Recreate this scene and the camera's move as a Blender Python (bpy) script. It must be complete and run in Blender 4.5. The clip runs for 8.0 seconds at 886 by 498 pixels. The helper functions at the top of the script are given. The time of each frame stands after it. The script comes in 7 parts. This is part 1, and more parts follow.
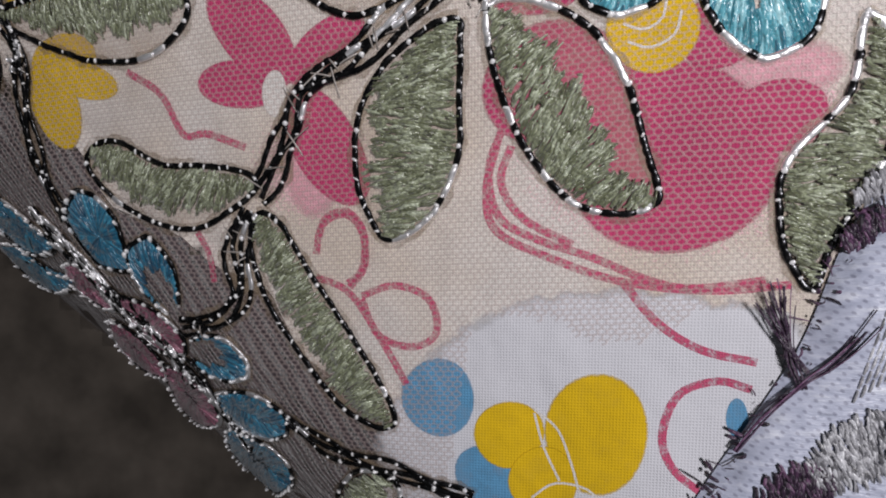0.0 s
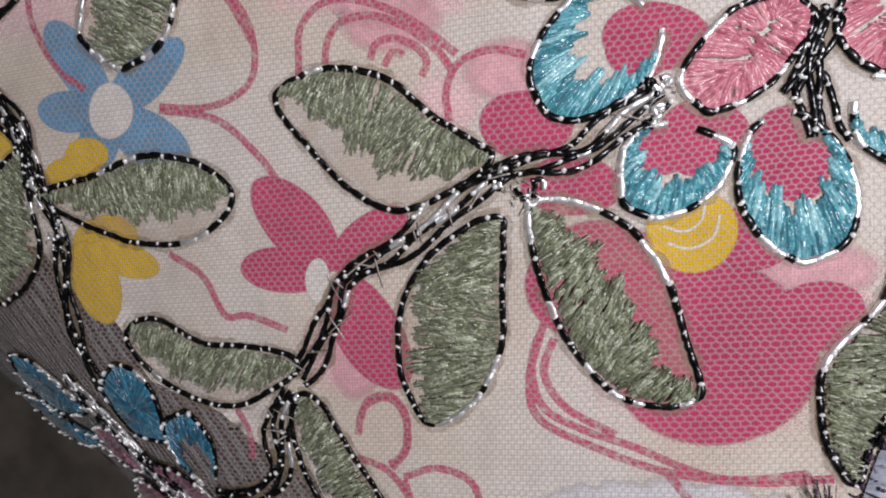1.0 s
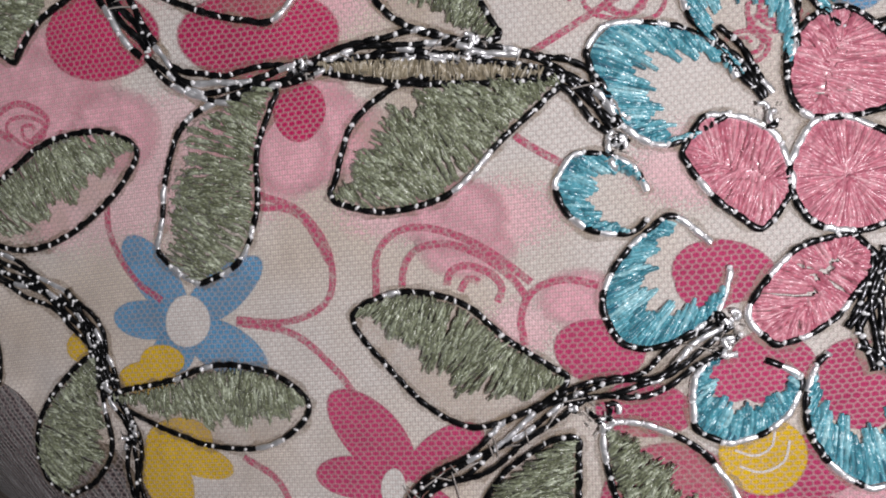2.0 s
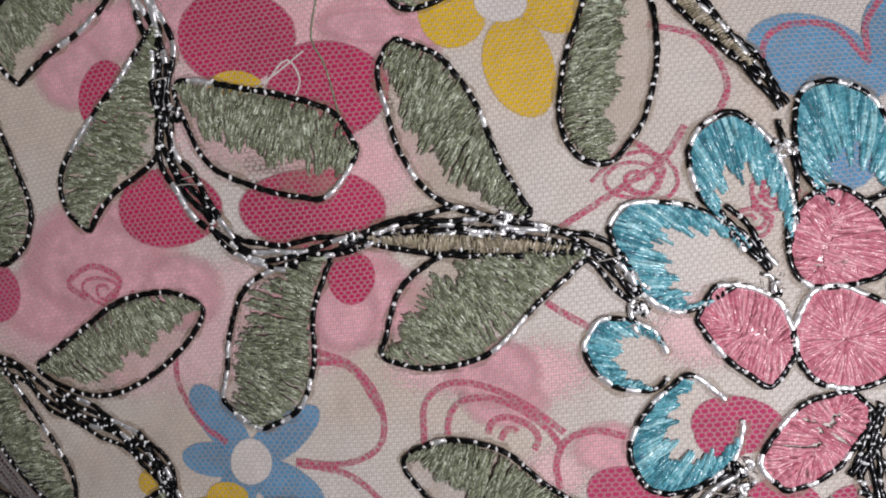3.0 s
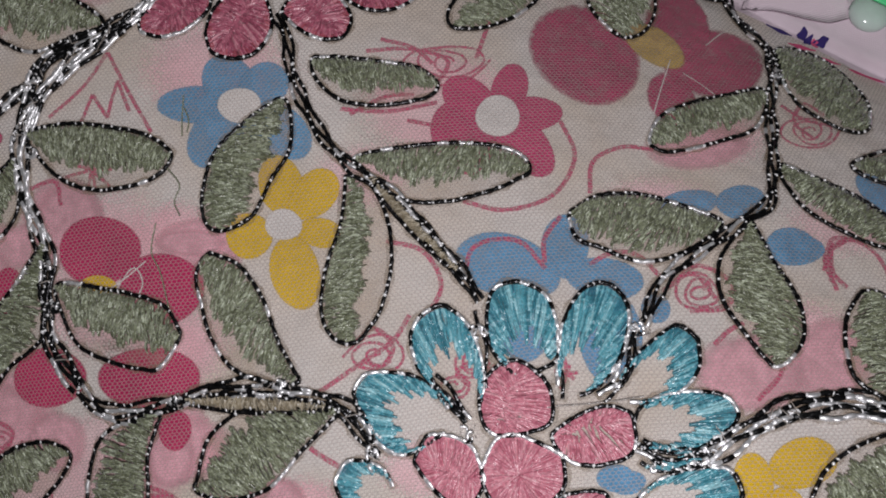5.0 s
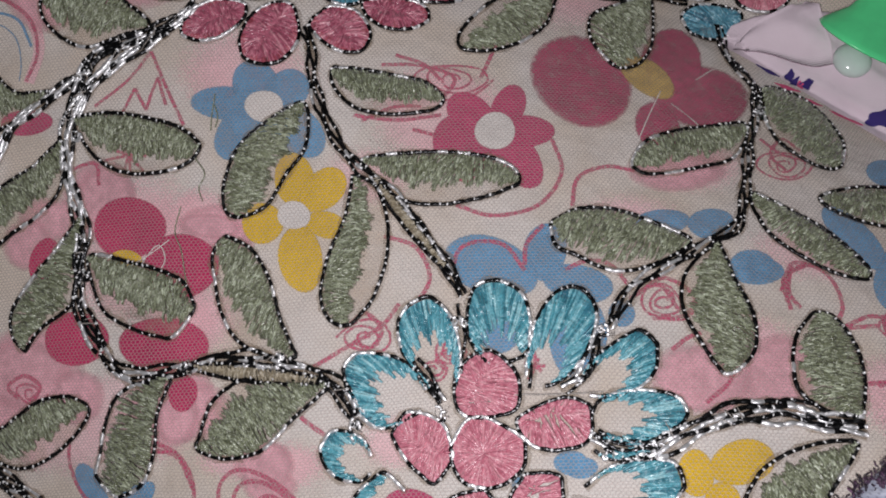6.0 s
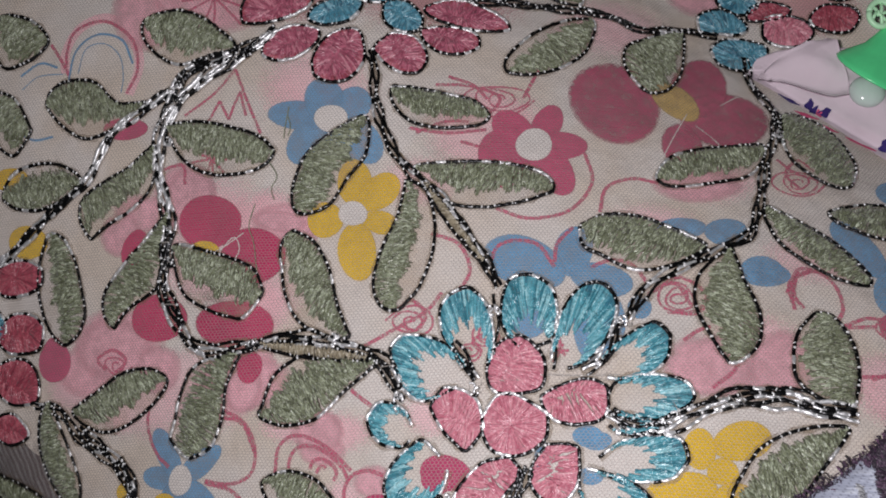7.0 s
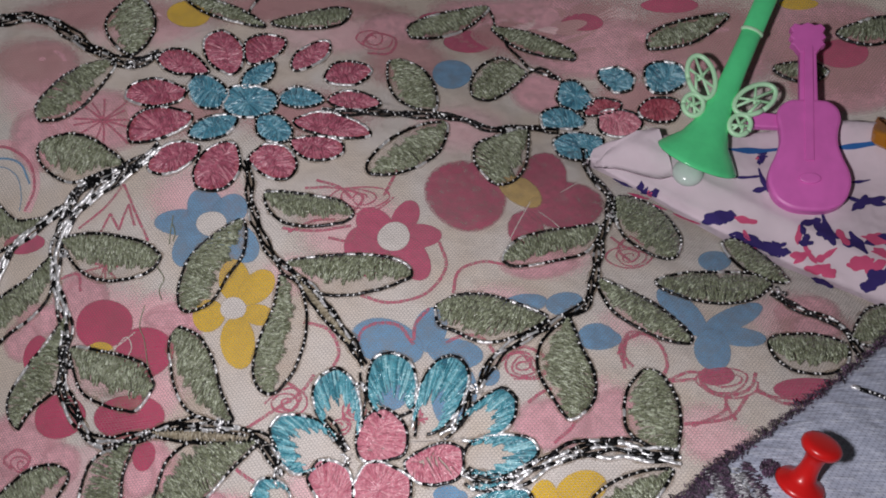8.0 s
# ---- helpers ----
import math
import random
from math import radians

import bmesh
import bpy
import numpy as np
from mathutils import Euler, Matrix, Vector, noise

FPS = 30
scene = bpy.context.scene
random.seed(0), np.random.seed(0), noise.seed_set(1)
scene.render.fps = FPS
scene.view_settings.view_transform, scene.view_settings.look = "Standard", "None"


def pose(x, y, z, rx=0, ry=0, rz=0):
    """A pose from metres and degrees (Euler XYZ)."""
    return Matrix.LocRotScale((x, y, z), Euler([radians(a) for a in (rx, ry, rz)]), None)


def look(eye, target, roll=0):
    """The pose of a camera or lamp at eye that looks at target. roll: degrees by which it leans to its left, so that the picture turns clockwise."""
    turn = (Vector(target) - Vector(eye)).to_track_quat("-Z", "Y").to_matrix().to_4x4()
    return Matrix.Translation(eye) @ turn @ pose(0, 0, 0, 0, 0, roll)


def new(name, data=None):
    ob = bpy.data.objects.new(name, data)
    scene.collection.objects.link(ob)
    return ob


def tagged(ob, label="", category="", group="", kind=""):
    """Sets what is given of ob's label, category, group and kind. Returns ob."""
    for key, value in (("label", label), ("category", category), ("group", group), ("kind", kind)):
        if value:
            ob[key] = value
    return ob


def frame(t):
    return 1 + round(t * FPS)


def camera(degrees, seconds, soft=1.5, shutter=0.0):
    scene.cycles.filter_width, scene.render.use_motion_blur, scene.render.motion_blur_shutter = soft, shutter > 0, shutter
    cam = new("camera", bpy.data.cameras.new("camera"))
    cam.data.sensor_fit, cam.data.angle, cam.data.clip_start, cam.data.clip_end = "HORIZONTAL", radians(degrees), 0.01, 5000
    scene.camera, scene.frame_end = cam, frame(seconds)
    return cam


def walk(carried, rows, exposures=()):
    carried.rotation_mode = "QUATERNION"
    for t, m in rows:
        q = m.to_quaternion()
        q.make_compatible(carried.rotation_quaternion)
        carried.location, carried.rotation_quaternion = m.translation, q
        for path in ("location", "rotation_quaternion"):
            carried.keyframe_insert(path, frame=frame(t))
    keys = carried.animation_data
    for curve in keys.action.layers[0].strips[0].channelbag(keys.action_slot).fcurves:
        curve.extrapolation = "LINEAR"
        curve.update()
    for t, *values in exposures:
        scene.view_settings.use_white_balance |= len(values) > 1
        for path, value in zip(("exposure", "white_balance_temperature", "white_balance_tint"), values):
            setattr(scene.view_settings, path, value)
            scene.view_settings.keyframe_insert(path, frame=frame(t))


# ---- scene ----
cam = camera(47.07, 8.0, soft=1.85)
walk(cam, [
    (0.0, look((-0.02942, -0.04795, 0.07807), (-0.02718, -0.04421, 0.0), 30.325)),
    (0.2, look((-0.02797, -0.04529, 0.07839), (-0.02577, -0.04058, 0.0), 24.166)),
    (0.3, look((-0.02860, -0.04392, 0.07927), (-0.02592, -0.03856, 0.0), 25.601)),
    (0.5, look((-0.03049, -0.04038, 0.07979), (-0.02808, -0.03360, 0.0), 18.447)),
    (0.7, look((-0.03460, -0.03743, 0.08127), (-0.03130, -0.02905, 0.0), 20.226)),
    (0.8, look((-0.03610, -0.03731, 0.08135), (-0.03233, -0.02876, 0.0), 22.484)),
    (1.0, look((-0.03487, -0.03675, 0.08101), (-0.03123, -0.02729, 0.0), 19.781)),
    (1.2, look((-0.03537, -0.03306, 0.08197), (-0.03118, -0.02265, 0.0), 20.423)),
    (1.3, look((-0.03573, -0.03132, 0.08186), (-0.03161, -0.02054, 0.0), 19.242)),
    (1.5, look((-0.03884, -0.02757, 0.08413), (-0.03428, -0.01583, 0.0), 19.292)),
    (1.7, look((-0.04122, -0.02534, 0.08533), (-0.03620, -0.01243, 0.0), 19.243)),
    (1.8, look((-0.04163, -0.02371, 0.08609), (-0.03622, -0.00985, 0.0), 19.225)),
    (2.0, look((-0.04366, -0.02136, 0.08730), (-0.03812, -0.00621, 0.0), 17.885)),
    (2.2, look((-0.04378, -0.01860, 0.09008), (-0.03812, -0.00204, 0.0), 16.446)),
    (3.3, look((-0.04852, -0.00781, 0.10353), (-0.04219, 0.01391, 0.0), 11.556)),
    (3.5, look((-0.04862, -0.00960, 0.10433), (-0.04110, 0.01488, 0.0), 11.069)),
    (3.7, look((-0.04760, -0.00871, 0.10549), (-0.03718, 0.01680, 0.0), 14.223)),
    (3.8, look((-0.04661, -0.00604, 0.10660), (-0.03520, 0.02136, 0.0), 13.808)),
    (4.0, look((-0.04428, -0.00402, 0.11145), (-0.03056, 0.02665, 0.0), 14.427)),
    (4.2, look((-0.03636, -0.00965, 0.11864), (-0.02133, 0.02636, 0.0), 13.087)),
    (4.3, look((-0.03045, -0.01109, 0.12272), (-0.01583, 0.02668, 0.0), 12.214)),
    (4.5, look((-0.02005, -0.01722, 0.12766), (-0.00780, 0.02432, 0.0), 9.074)),
    (4.7, look((-0.01507, -0.01708, 0.13334), (-0.00737, 0.02926, 0.0), 3.737)),
    (5.8, look((-0.00822, -0.02650, 0.15000), (-0.01022, 0.03031, 0.0), -1.719)),
    (6.0, look((-0.00420, -0.02802, 0.15305), (-0.00806, 0.03219, 0.0), -2.615)),
    (6.2, look((-0.00209, -0.03355, 0.15784), (-0.00883, 0.03216, 0.0), -3.602)),
    (6.3, look((-0.00237, -0.03790, 0.15939), (-0.01112, 0.02941, 0.0), -4.472)),
    (6.5, look((-0.00305, -0.04374, 0.16169), (-0.01661, 0.02302, 0.0), -7.439)),
    (6.7, look((-0.00064, -0.04300, 0.16396), (-0.01569, 0.02616, 0.0), -8.021)),
    (6.8, look((0.00084, -0.04233, 0.16556), (-0.01461, 0.02926, 0.0), -7.959)),
    (7.0, look((0.00178, -0.04380, 0.16870), (-0.01526, 0.03127, 0.0), -9.019)),
    (7.2, look((0.00056, -0.04925, 0.17268), (-0.01698, 0.02952, 0.0), -9.397)),
    (7.3, look((0.00117, -0.05162, 0.17585), (-0.01627, 0.02994, 0.0), -9.257)),
    (7.5, look((0.00530, -0.05578, 0.17886), (-0.01132, 0.02927, 0.0), -9.069)),
    (7.7, look((0.00998, -0.05632, 0.18045), (-0.00319, 0.03487, 0.0), -7.325)),
    (7.8, look((0.01239, -0.05547, 0.18330), (0.00085, 0.04005, 0.0), -6.558)),
    (8.0, look((0.01915, -0.05310, 0.18725), (0.01080, 0.05055, 0.0), -5.262)),
], exposures=((0.0, -0.48), (0.5, -0.50), (1.0, -0.37), (1.5, -0.37), (2.0, -0.38), (3.5, -0.42), (4.0, -0.62), (4.5, -0.72), (6.0, -0.51), (6.5, -0.48), (7.0, -0.51), (7.5, -0.52), (8.0, -0.47)))

# ---- world and lamps ----
world = bpy.data.worlds.new("room")
scene.world = world
world.use_nodes = True
world.node_tree.nodes["Background"].inputs["Color"].default_value = (0.9, 0.95, 1.0, 1)
world.node_tree.nodes["Background"].inputs["Strength"].default_value = 0.046
lamp_data = bpy.data.lights.new("phone_lamp", "AREA")
lamp_data.shape, lamp_data.size, lamp_data.energy = "DISK", 0.013, 0.51
lamp_data.color = (1.0, 0.965, 0.995)
lamp = new("phone_lamp", lamp_data)
lamp.matrix_world = look((-0.020, -0.053, 0.185), (-0.009, 0.02, 0.0))

# ---- shape of the lying cloth, in millimetres ----
COEF = (-0.053, 5.917, -7.386, -0.032, -0.235, 11.932, -14.713, -2.824, -1.353, -8.772, 0.496, 0.442, 2.195, -1.113, -0.911)


def height(x, y):
    """The height of the cloth at (x, y), numbers or arrays: gently domed, and falling away past one straight edge."""
    u, v = 1.8 * np.tanh(np.asarray(x, float) / 108), 1.8 * np.tanh(np.asarray(y, float) / 108)
    z, n = 0.0, 0
    for i in range(5):
        for j in range(5 - i):
            z = z + COEF[n] * u**i * v**j
            n += 1
    w = np.maximum(0.0, (x - 46) * 0.551 + (y - 81) * 0.834)
    z = z + 0.75 * w * w / (w + 8) / (1 + np.exp(-(x - 38) / 9))
    d = np.maximum(0.0, -0.627 * x - 0.779 * y - 68)
    return z - np.where(d < 36, 0.065 * d * d, 84.24 + 4.68 * (d - 36))


MM = 0.001


def on_cloth(x, y, lift=0.0):
    return Vector((x * MM, y * MM, (float(height(x, y)) + lift) * MM))


# ---- materials ----
def material(name):
    m = bpy.data.materials.new(name)
    m.use_nodes = True
    nt = m.node_tree
    return m, nt, nt.nodes["Principled BSDF"]


def put(nt, kind, **values):
    node = nt.nodes.new(kind)
    for key, value in values.items():
        if key in node.inputs:
            node.inputs[key].default_value = value
    return node


def noise_node(nt, scale, detail=3.0, rough=0.55):
    co = nt.nodes.new("ShaderNodeTexCoord")
    n = put(nt, "ShaderNodeTexNoise", Scale=scale, Detail=detail, Roughness=rough)
    nt.links.new(co.outputs["Object"], n.inputs["Vector"])
    return n


def ramp(nt, source, stops):
    r = nt.nodes.new("ShaderNodeValToRGB")
    e = r.color_ramp.elements
    while len(e) < len(stops):
        e.new(0.5)
    for el, (p, c) in zip(e, stops):
        el.position, el.color = p, (*c, 1)
    nt.links.new(source, r.inputs[0])
    return r


def weave_bump(nt, bsdf, pitch, strength):
    """Plain weave: two crossed sets of fine threads."""
    co = nt.nodes.new("ShaderNodeTexCoord")
    waves = []
    for axis in ("X", "Y"):
        w = nt.nodes.new("ShaderNodeTexWave")
        w.bands_direction = axis
        w.inputs["Scale"].default_value = 0.314 / (pitch * MM)
        w.inputs["Distortion"].default_value = 1.2
        w.inputs["Detail Scale"].default_value = 2.0
        nt.links.new(co.outputs["Object"], w.inputs["Vector"])
        waves.append(w)
    top = nt.nodes.new("ShaderNodeMath")
    top.operation = "MAXIMUM"
    nt.links.new(waves[0].outputs["Fac"], top.inputs[0])
    nt.links.new(waves[1].outputs["Fac"], top.inputs[1])
    b = put(nt, "ShaderNodeBump", Strength=strength, Distance=0.00012)
    nt.links.new(top.outputs[0], b.inputs["Height"])
    nt.links.new(b.outputs[0], bsdf.inputs["Normal"])
    # soft puckers of the quilted cloth
    n = noise_node(nt, 150.0, 2.0)
    soft = put(nt, "ShaderNodeBump", Strength=0.75, Distance=0.0011)
    nt.links.new(n.outputs["Fac"], soft.inputs["Height"])
    nt.links.new(soft.outputs[0], b.inputs["Normal"])
    return top


def cotton(name, col, vary=0.12):
    """Printed cotton: colour with faint stains and the grain of the weave."""
    m, nt, p = material(name)
    a = noise_node(nt, 60.0)
    lo = tuple(c * (1 - vary) for c in col)
    hi = tuple(min(1.0, c * (1 + vary)) for c in col)
    r = ramp(nt, a.outputs["Fac"], ((0.3, lo), (0.7, hi)))
    top = weave_bump(nt, p, 0.28, 0.6)
    mix = nt.nodes.new("ShaderNodeMix")
    mix.data_type, mix.blend_type = "RGBA", "MULTIPLY"
    grain = ramp(nt, top.outputs[0], ((0.0, (0.84, 0.84, 0.84)), (1.0, (1.0, 1.0, 1.0))))
    mix.inputs["Factor"].default_value = 0.4
    nt.links.new(r.outputs[0], mix.inputs["A"])
    nt.links.new(grain.outputs[0], mix.inputs["B"])
    nt.links.new(mix.outputs["Result"], p.inputs["Base Color"])
    p.inputs["Roughness"].default_value = 0.9
    p.inputs["Specular IOR Level"].default_value = 0.2
    return m


def thread(name, dark, mid, light, rough=0.42, coat=0.5, grain_size=2600.0, uneven=0.4, relief=0.00016):
    """Glossy embroidery floss, each stitch in a shade of its own, the few palest standing in for glints."""
    m, nt, p = material(name)
    g = nt.nodes.new("ShaderNodeNewGeometry")
    r = ramp(nt, g.outputs["Random Per Island"], ((0.0, dark), (0.45, mid), (0.8, tuple(0.7 * a + 0.3 * b for a, b in zip(mid, light))), (1.0, light)))
    n = noise_node(nt, grain_size, 3.0)
    mix = nt.nodes.new("ShaderNodeMix")
    mix.data_type, mix.blend_type = "RGBA", "MULTIPLY"
    mix.inputs["Factor"].default_value = uneven
    grain = ramp(nt, n.outputs["Fac"], ((0.32, (0.32, 0.32, 0.32)), (0.6, (1.0, 1.0, 1.0))))
    nt.links.new(r.outputs[0], mix.inputs["A"])
    nt.links.new(grain.outputs[0], mix.inputs["B"])
    nt.links.new(mix.outputs["Result"], p.inputs["Base Color"])
    b = put(nt, "ShaderNodeBump", Strength=1.0, Distance=relief)
    nt.links.new(n.outputs["Fac"], b.inputs["Height"])
    nt.links.new(b.outputs[0], p.inputs["Normal"])
    # the floss lies in uneven bunches, which catch the light by turns
    bunch = noise_node(nt, 700.0, 1.0)
    lie = put(nt, "ShaderNodeBump", Strength=1.0, Distance=0.0006)
    nt.links.new(bunch.outputs["Fac"], lie.inputs["Height"])
    nt.links.new(lie.outputs[0], b.inputs["Normal"])
    nt.links.new(lie.outputs[0], p.inputs["Coat Normal"])
    p.inputs["Roughness"].default_value = rough
    p.inputs["Specular IOR Level"].default_value = 0.8
    p.inputs["Sheen Weight"].default_value = 0.3 * coat
    p.inputs["Coat Weight"].default_value = coat
    p.inputs["Coat Roughness"].default_value = 0.2
    return m


def metal_tape():
    """Flat metallic tape: the dark room it mirrors is put into its near-black colour, but for glints of the lamp."""
    m, nt, p = material("metal_tape")
    n = noise_node(nt, 1100.0, 3.0)
    r = ramp(nt, n.outputs["Fac"], ((0.35, (0.02, 0.02, 0.022)), (0.6, (0.045, 0.045, 0.048)), (0.75, (0.2, 0.2, 0.205))))
    nt.links.new(r.outputs[0], p.inputs["Base Color"])
    b = put(nt, "ShaderNodeBump", Strength=0.5, Distance=0.0001)
    nt.links.new(n.outputs["Fac"], b.inputs["Height"])
    nt.links.new(b.outputs[0], p.inputs["Normal"])
    p.inputs["Metallic"].default_value = 0.9
    p.inputs["Roughness"].default_value = 0.27
    return m


def silver(name, rough, col, metal=0.6, crumple=0.5, scale=1500.0):
    m, nt, p = material(name)
    n = noise_node(nt, scale, 2.0)
    r = ramp(nt, n.outputs["Fac"], ((0.3, tuple(c * 0.8 for c in col)), (0.55, col)))
    nt.links.new(r.outputs[0], p.inputs["Base Color"])
    b = put(nt, "ShaderNodeBump", Strength=crumple, Distance=0.3 / scale)
    nt.links.new(n.outputs["Fac"], b.inputs["Height"])
    nt.links.new(b.outputs[0], p.inputs["Normal"])
    p.inputs["Metallic"].default_value = metal
    p.inputs["Specular IOR Level"].default_value = 1.0
    p.inputs["Roughness"].default_value = rough
    return m


def net_thread():
    m, nt, p = material("net_thread")
    n = noise_node(nt, 90.0)
    r = ramp(nt, n.outputs["Fac"], ((0.3, (0.67, 0.54, 0.51)), (0.7, (0.77, 0.64, 0.61))))
    nt.links.new(r.outputs[0], p.inputs["Base Color"])
    p.inputs["Roughness"].default_value = 0.32
    clear = nt.nodes.new("ShaderNodeBsdfTransparent")
    mix = nt.nodes.new("ShaderNodeMixShader")
    mix.inputs[0].default_value = 0.22
    nt.links.new(clear.outputs[0], mix.inputs[1])
    nt.links.new(p.outputs[0], mix.inputs[2])
    nt.links.new(mix.outputs[0], nt.nodes["Material Output"].inputs["Surface"])
    return m


def plastic(name, col, rough=0.32):
    m, nt, p = material(name)
    n = noise_node(nt, 220.0)
    r = ramp(nt, n.outputs["Fac"], ((0.35, tuple(c * 0.9 for c in col)), (0.65, col)))
    nt.links.new(r.outputs[0], p.inputs["Base Color"])
    b = put(nt, "ShaderNodeBump", Strength=0.12, Distance=0.0002)
    nt.links.new(n.outputs["Fac"], b.inputs["Height"])
    nt.links.new(b.outputs[0], p.inputs["Normal"])
    p.inputs["Roughness"].default_value = rough
    p.inputs["Subsurface Weight"].default_value = 0.08
    p.inputs["Subsurface Radius"].default_value = (0.001, 0.001, 0.001)
    return m


COTTON = cotton("white_cotton", (0.70, 0.665, 0.63), 0.06)


def stain(m, tint, scale):
    """Broad, faint discolouring over a cotton, and soft creases."""
    nt = m.node_tree
    p = nt.nodes["Principled BSDF"]
    n = noise_node(nt, scale, 3.0, 0.6)
    r = ramp(nt, n.outputs["Fac"], ((0.38, tint), (0.58, (1.0, 1.0, 1.0))))
    mix = nt.nodes.new("ShaderNodeMix")
    mix.data_type, mix.blend_type = "RGBA", "MULTIPLY"
    mix.inputs["Factor"].default_value = 1.0
    nt.links.new(p.inputs["Base Color"].links[0].from_socket, mix.inputs["A"])
    nt.links.new(r.outputs[0], mix.inputs["B"])
    nt.links.new(mix.outputs["Result"], p.inputs["Base Color"])
    fold = noise_node(nt, scale * 2.2, 1.0)
    crease = put(nt, "ShaderNodeBump", Strength=0.6, Distance=0.0012)
    nt.links.new(fold.outputs["Fac"], crease.inputs["Height"])
    weave = p.inputs["Normal"].links[0].from_node
    pucker = weave.inputs["Normal"].links[0].from_node
    nt.links.new(crease.outputs[0], pucker.inputs["Normal"])


stain(COTTON, (0.93, 0.87, 0.79), 42.0)
INK = {
    "M": cotton("magenta_ink", (0.52, 0.052, 0.155), 0.14),
    "P": cotton("pale_pink_ink", (0.82, 0.43, 0.50)),
    "Y": cotton("yellow_ink", (0.74, 0.48, 0.012)),
    "B": cotton("blue_ink", (0.12, 0.33, 0.55)),
    "E": cotton("deep_magenta_ink", (0.50, 0.018, 0.11), 0.16),
    # magenta of the far flower, darkened in place of the lamp's falloff
    "D": cotton("dimmed_magenta_ink", (0.45, 0.048, 0.135), 0.3),
    "F": cotton("faded_yellow_ink", (0.52, 0.36, 0.10), 0.2),
    "W": cotton("unstained_white", (0.66, 0.665, 0.71), 0.05),
    "C": cotton("bare_white", (0.72, 0.69, 0.66), 0.06),
}


def soft_ink(name, lo, hi):
    """A wash of ink that fades out into the cotton."""
    m, nt, p = material(name)
    a = noise_node(nt, 70.0)
    r = ramp(nt, a.outputs["Fac"], ((0.3, lo), (0.7, hi)))
    nt.links.new(r.outputs[0], p.inputs["Base Color"])
    p.inputs["Roughness"].default_value = 0.9
    weave_bump(nt, p, 0.28, 0.6)
    at = nt.nodes.new("ShaderNodeAttribute")
    at.attribute_name = "rim"
    n = noise_node(nt, 4200.0, 2.0, 0.7)
    add = nt.nodes.new("ShaderNodeMath")
    add.operation = "MULTIPLY_ADD"
    add.inputs[1].default_value = 0.55
    nt.links.new(at.outputs["Fac"], add.inputs[0])
    nt.links.new(n.outputs["Fac"], add.inputs[2])
    fade = ramp(nt, add.outputs[0], ((0.83, (1, 1, 1)), (0.87, (0, 0, 0))))
    clear = nt.nodes.new("ShaderNodeBsdfTransparent")
    mix = nt.nodes.new("ShaderNodeMixShader")
    nt.links.new(fade.outputs[0], mix.inputs[0])
    nt.links.new(clear.outputs[0], mix.inputs[1])
    nt.links.new(p.outputs[0], mix.inputs[2])
    nt.links.new(mix.outputs[0], nt.nodes["Material Output"].inputs["Surface"])
    return m


def soften(m, lo, hi=None, scale=2400.0, amount=0.06, wear=0.0, patch=420.0):
    """The print's edge, where the ink thins out into the threads of the cotton, and its rubbed, paler patches."""
    nt = m.node_tree
    p = nt.nodes["Principled BSDF"]
    at = nt.nodes.new("ShaderNodeAttribute")
    at.attribute_name = "rim"
    n = noise_node(nt, scale, 2.0)
    add = nt.nodes.new("ShaderNodeMath")
    add.operation = "MULTIPLY_ADD"
    add.inputs[1].default_value = amount
    nt.links.new(n.outputs["Fac"], add.inputs[0])
    nt.links.new(at.outputs["Fac"], add.inputs[2])
    part = nt.nodes.new("ShaderNodeMath")
    part.operation = "DIVIDE"
    part.inputs[1].default_value = 1.4
    nt.links.new(add.outputs[0], part.inputs[0])
    fade = ramp(nt, part.outputs[0], ((lo / 1.4, (1, 1, 1)), ((hi or lo + 0.012) / 1.4, (0, 0, 0))))
    rub = noise_node(nt, patch, 5.0, 0.7)
    left = ramp(nt, rub.outputs["Fac"], ((0.42, (1, 1, 1)), (0.62, (1 - wear, 1 - wear, 1 - wear))))
    both = nt.nodes.new("ShaderNodeMath")
    both.operation = "MULTIPLY"
    nt.links.new(fade.outputs[0], both.inputs[0])
    nt.links.new(left.outputs[0], both.inputs[1])
    clear = nt.nodes.new("ShaderNodeBsdfTransparent")
    mix = nt.nodes.new("ShaderNodeMixShader")
    nt.links.new(both.outputs[0], mix.inputs[0])
    nt.links.new(clear.outputs[0], mix.inputs[1])
    nt.links.new(p.outputs[0], mix.inputs[2])
    nt.links.new(mix.outputs[0], nt.nodes["Material Output"].inputs["Surface"])


soften(INK["D"], 0.97, 1.09, 1300.0, 0.14, 0.4)
for key, wear in (("M", 0.14), ("E", 0.1), ("Y", 0.1), ("B", 0.32), ("C", 0.0)):
    soften(INK[key], 0.98, 1.04, wear=wear)
soften(INK["F"], 0.96, 1.08, 1300.0, 0.12, 0.35)
soften(INK["P"], 0.78, 1.16, 1500.0, 0.22, 0.3)
soften(INK["W"], 1.0, 1.05, 420.0, 0.14)
INK["S"] = soft_ink("soft_pink_ink", (0.82, 0.47, 0.52), (0.80, 0.60, 0.61))
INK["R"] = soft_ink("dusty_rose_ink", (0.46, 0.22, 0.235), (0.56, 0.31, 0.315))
LINE_INK = cotton("rose_line_ink", (0.56, 0.09, 0.18))
soften(LINE_INK, 1.0, 1.05, wear=0.8, patch=1500.0)
NET = net_thread()
# dark and silver colours of one tape: without and with a painted lamp glint
TAPE, GLINT_SILVER = metal_tape(), silver("glint_silver_tape", 0.42, (0.97, 0.97, 0.99), 0.75, 0.4, 650.0)
NYLON = silver("nylon_stitch", 0.26, (0.97, 0.97, 0.98), 0.12)
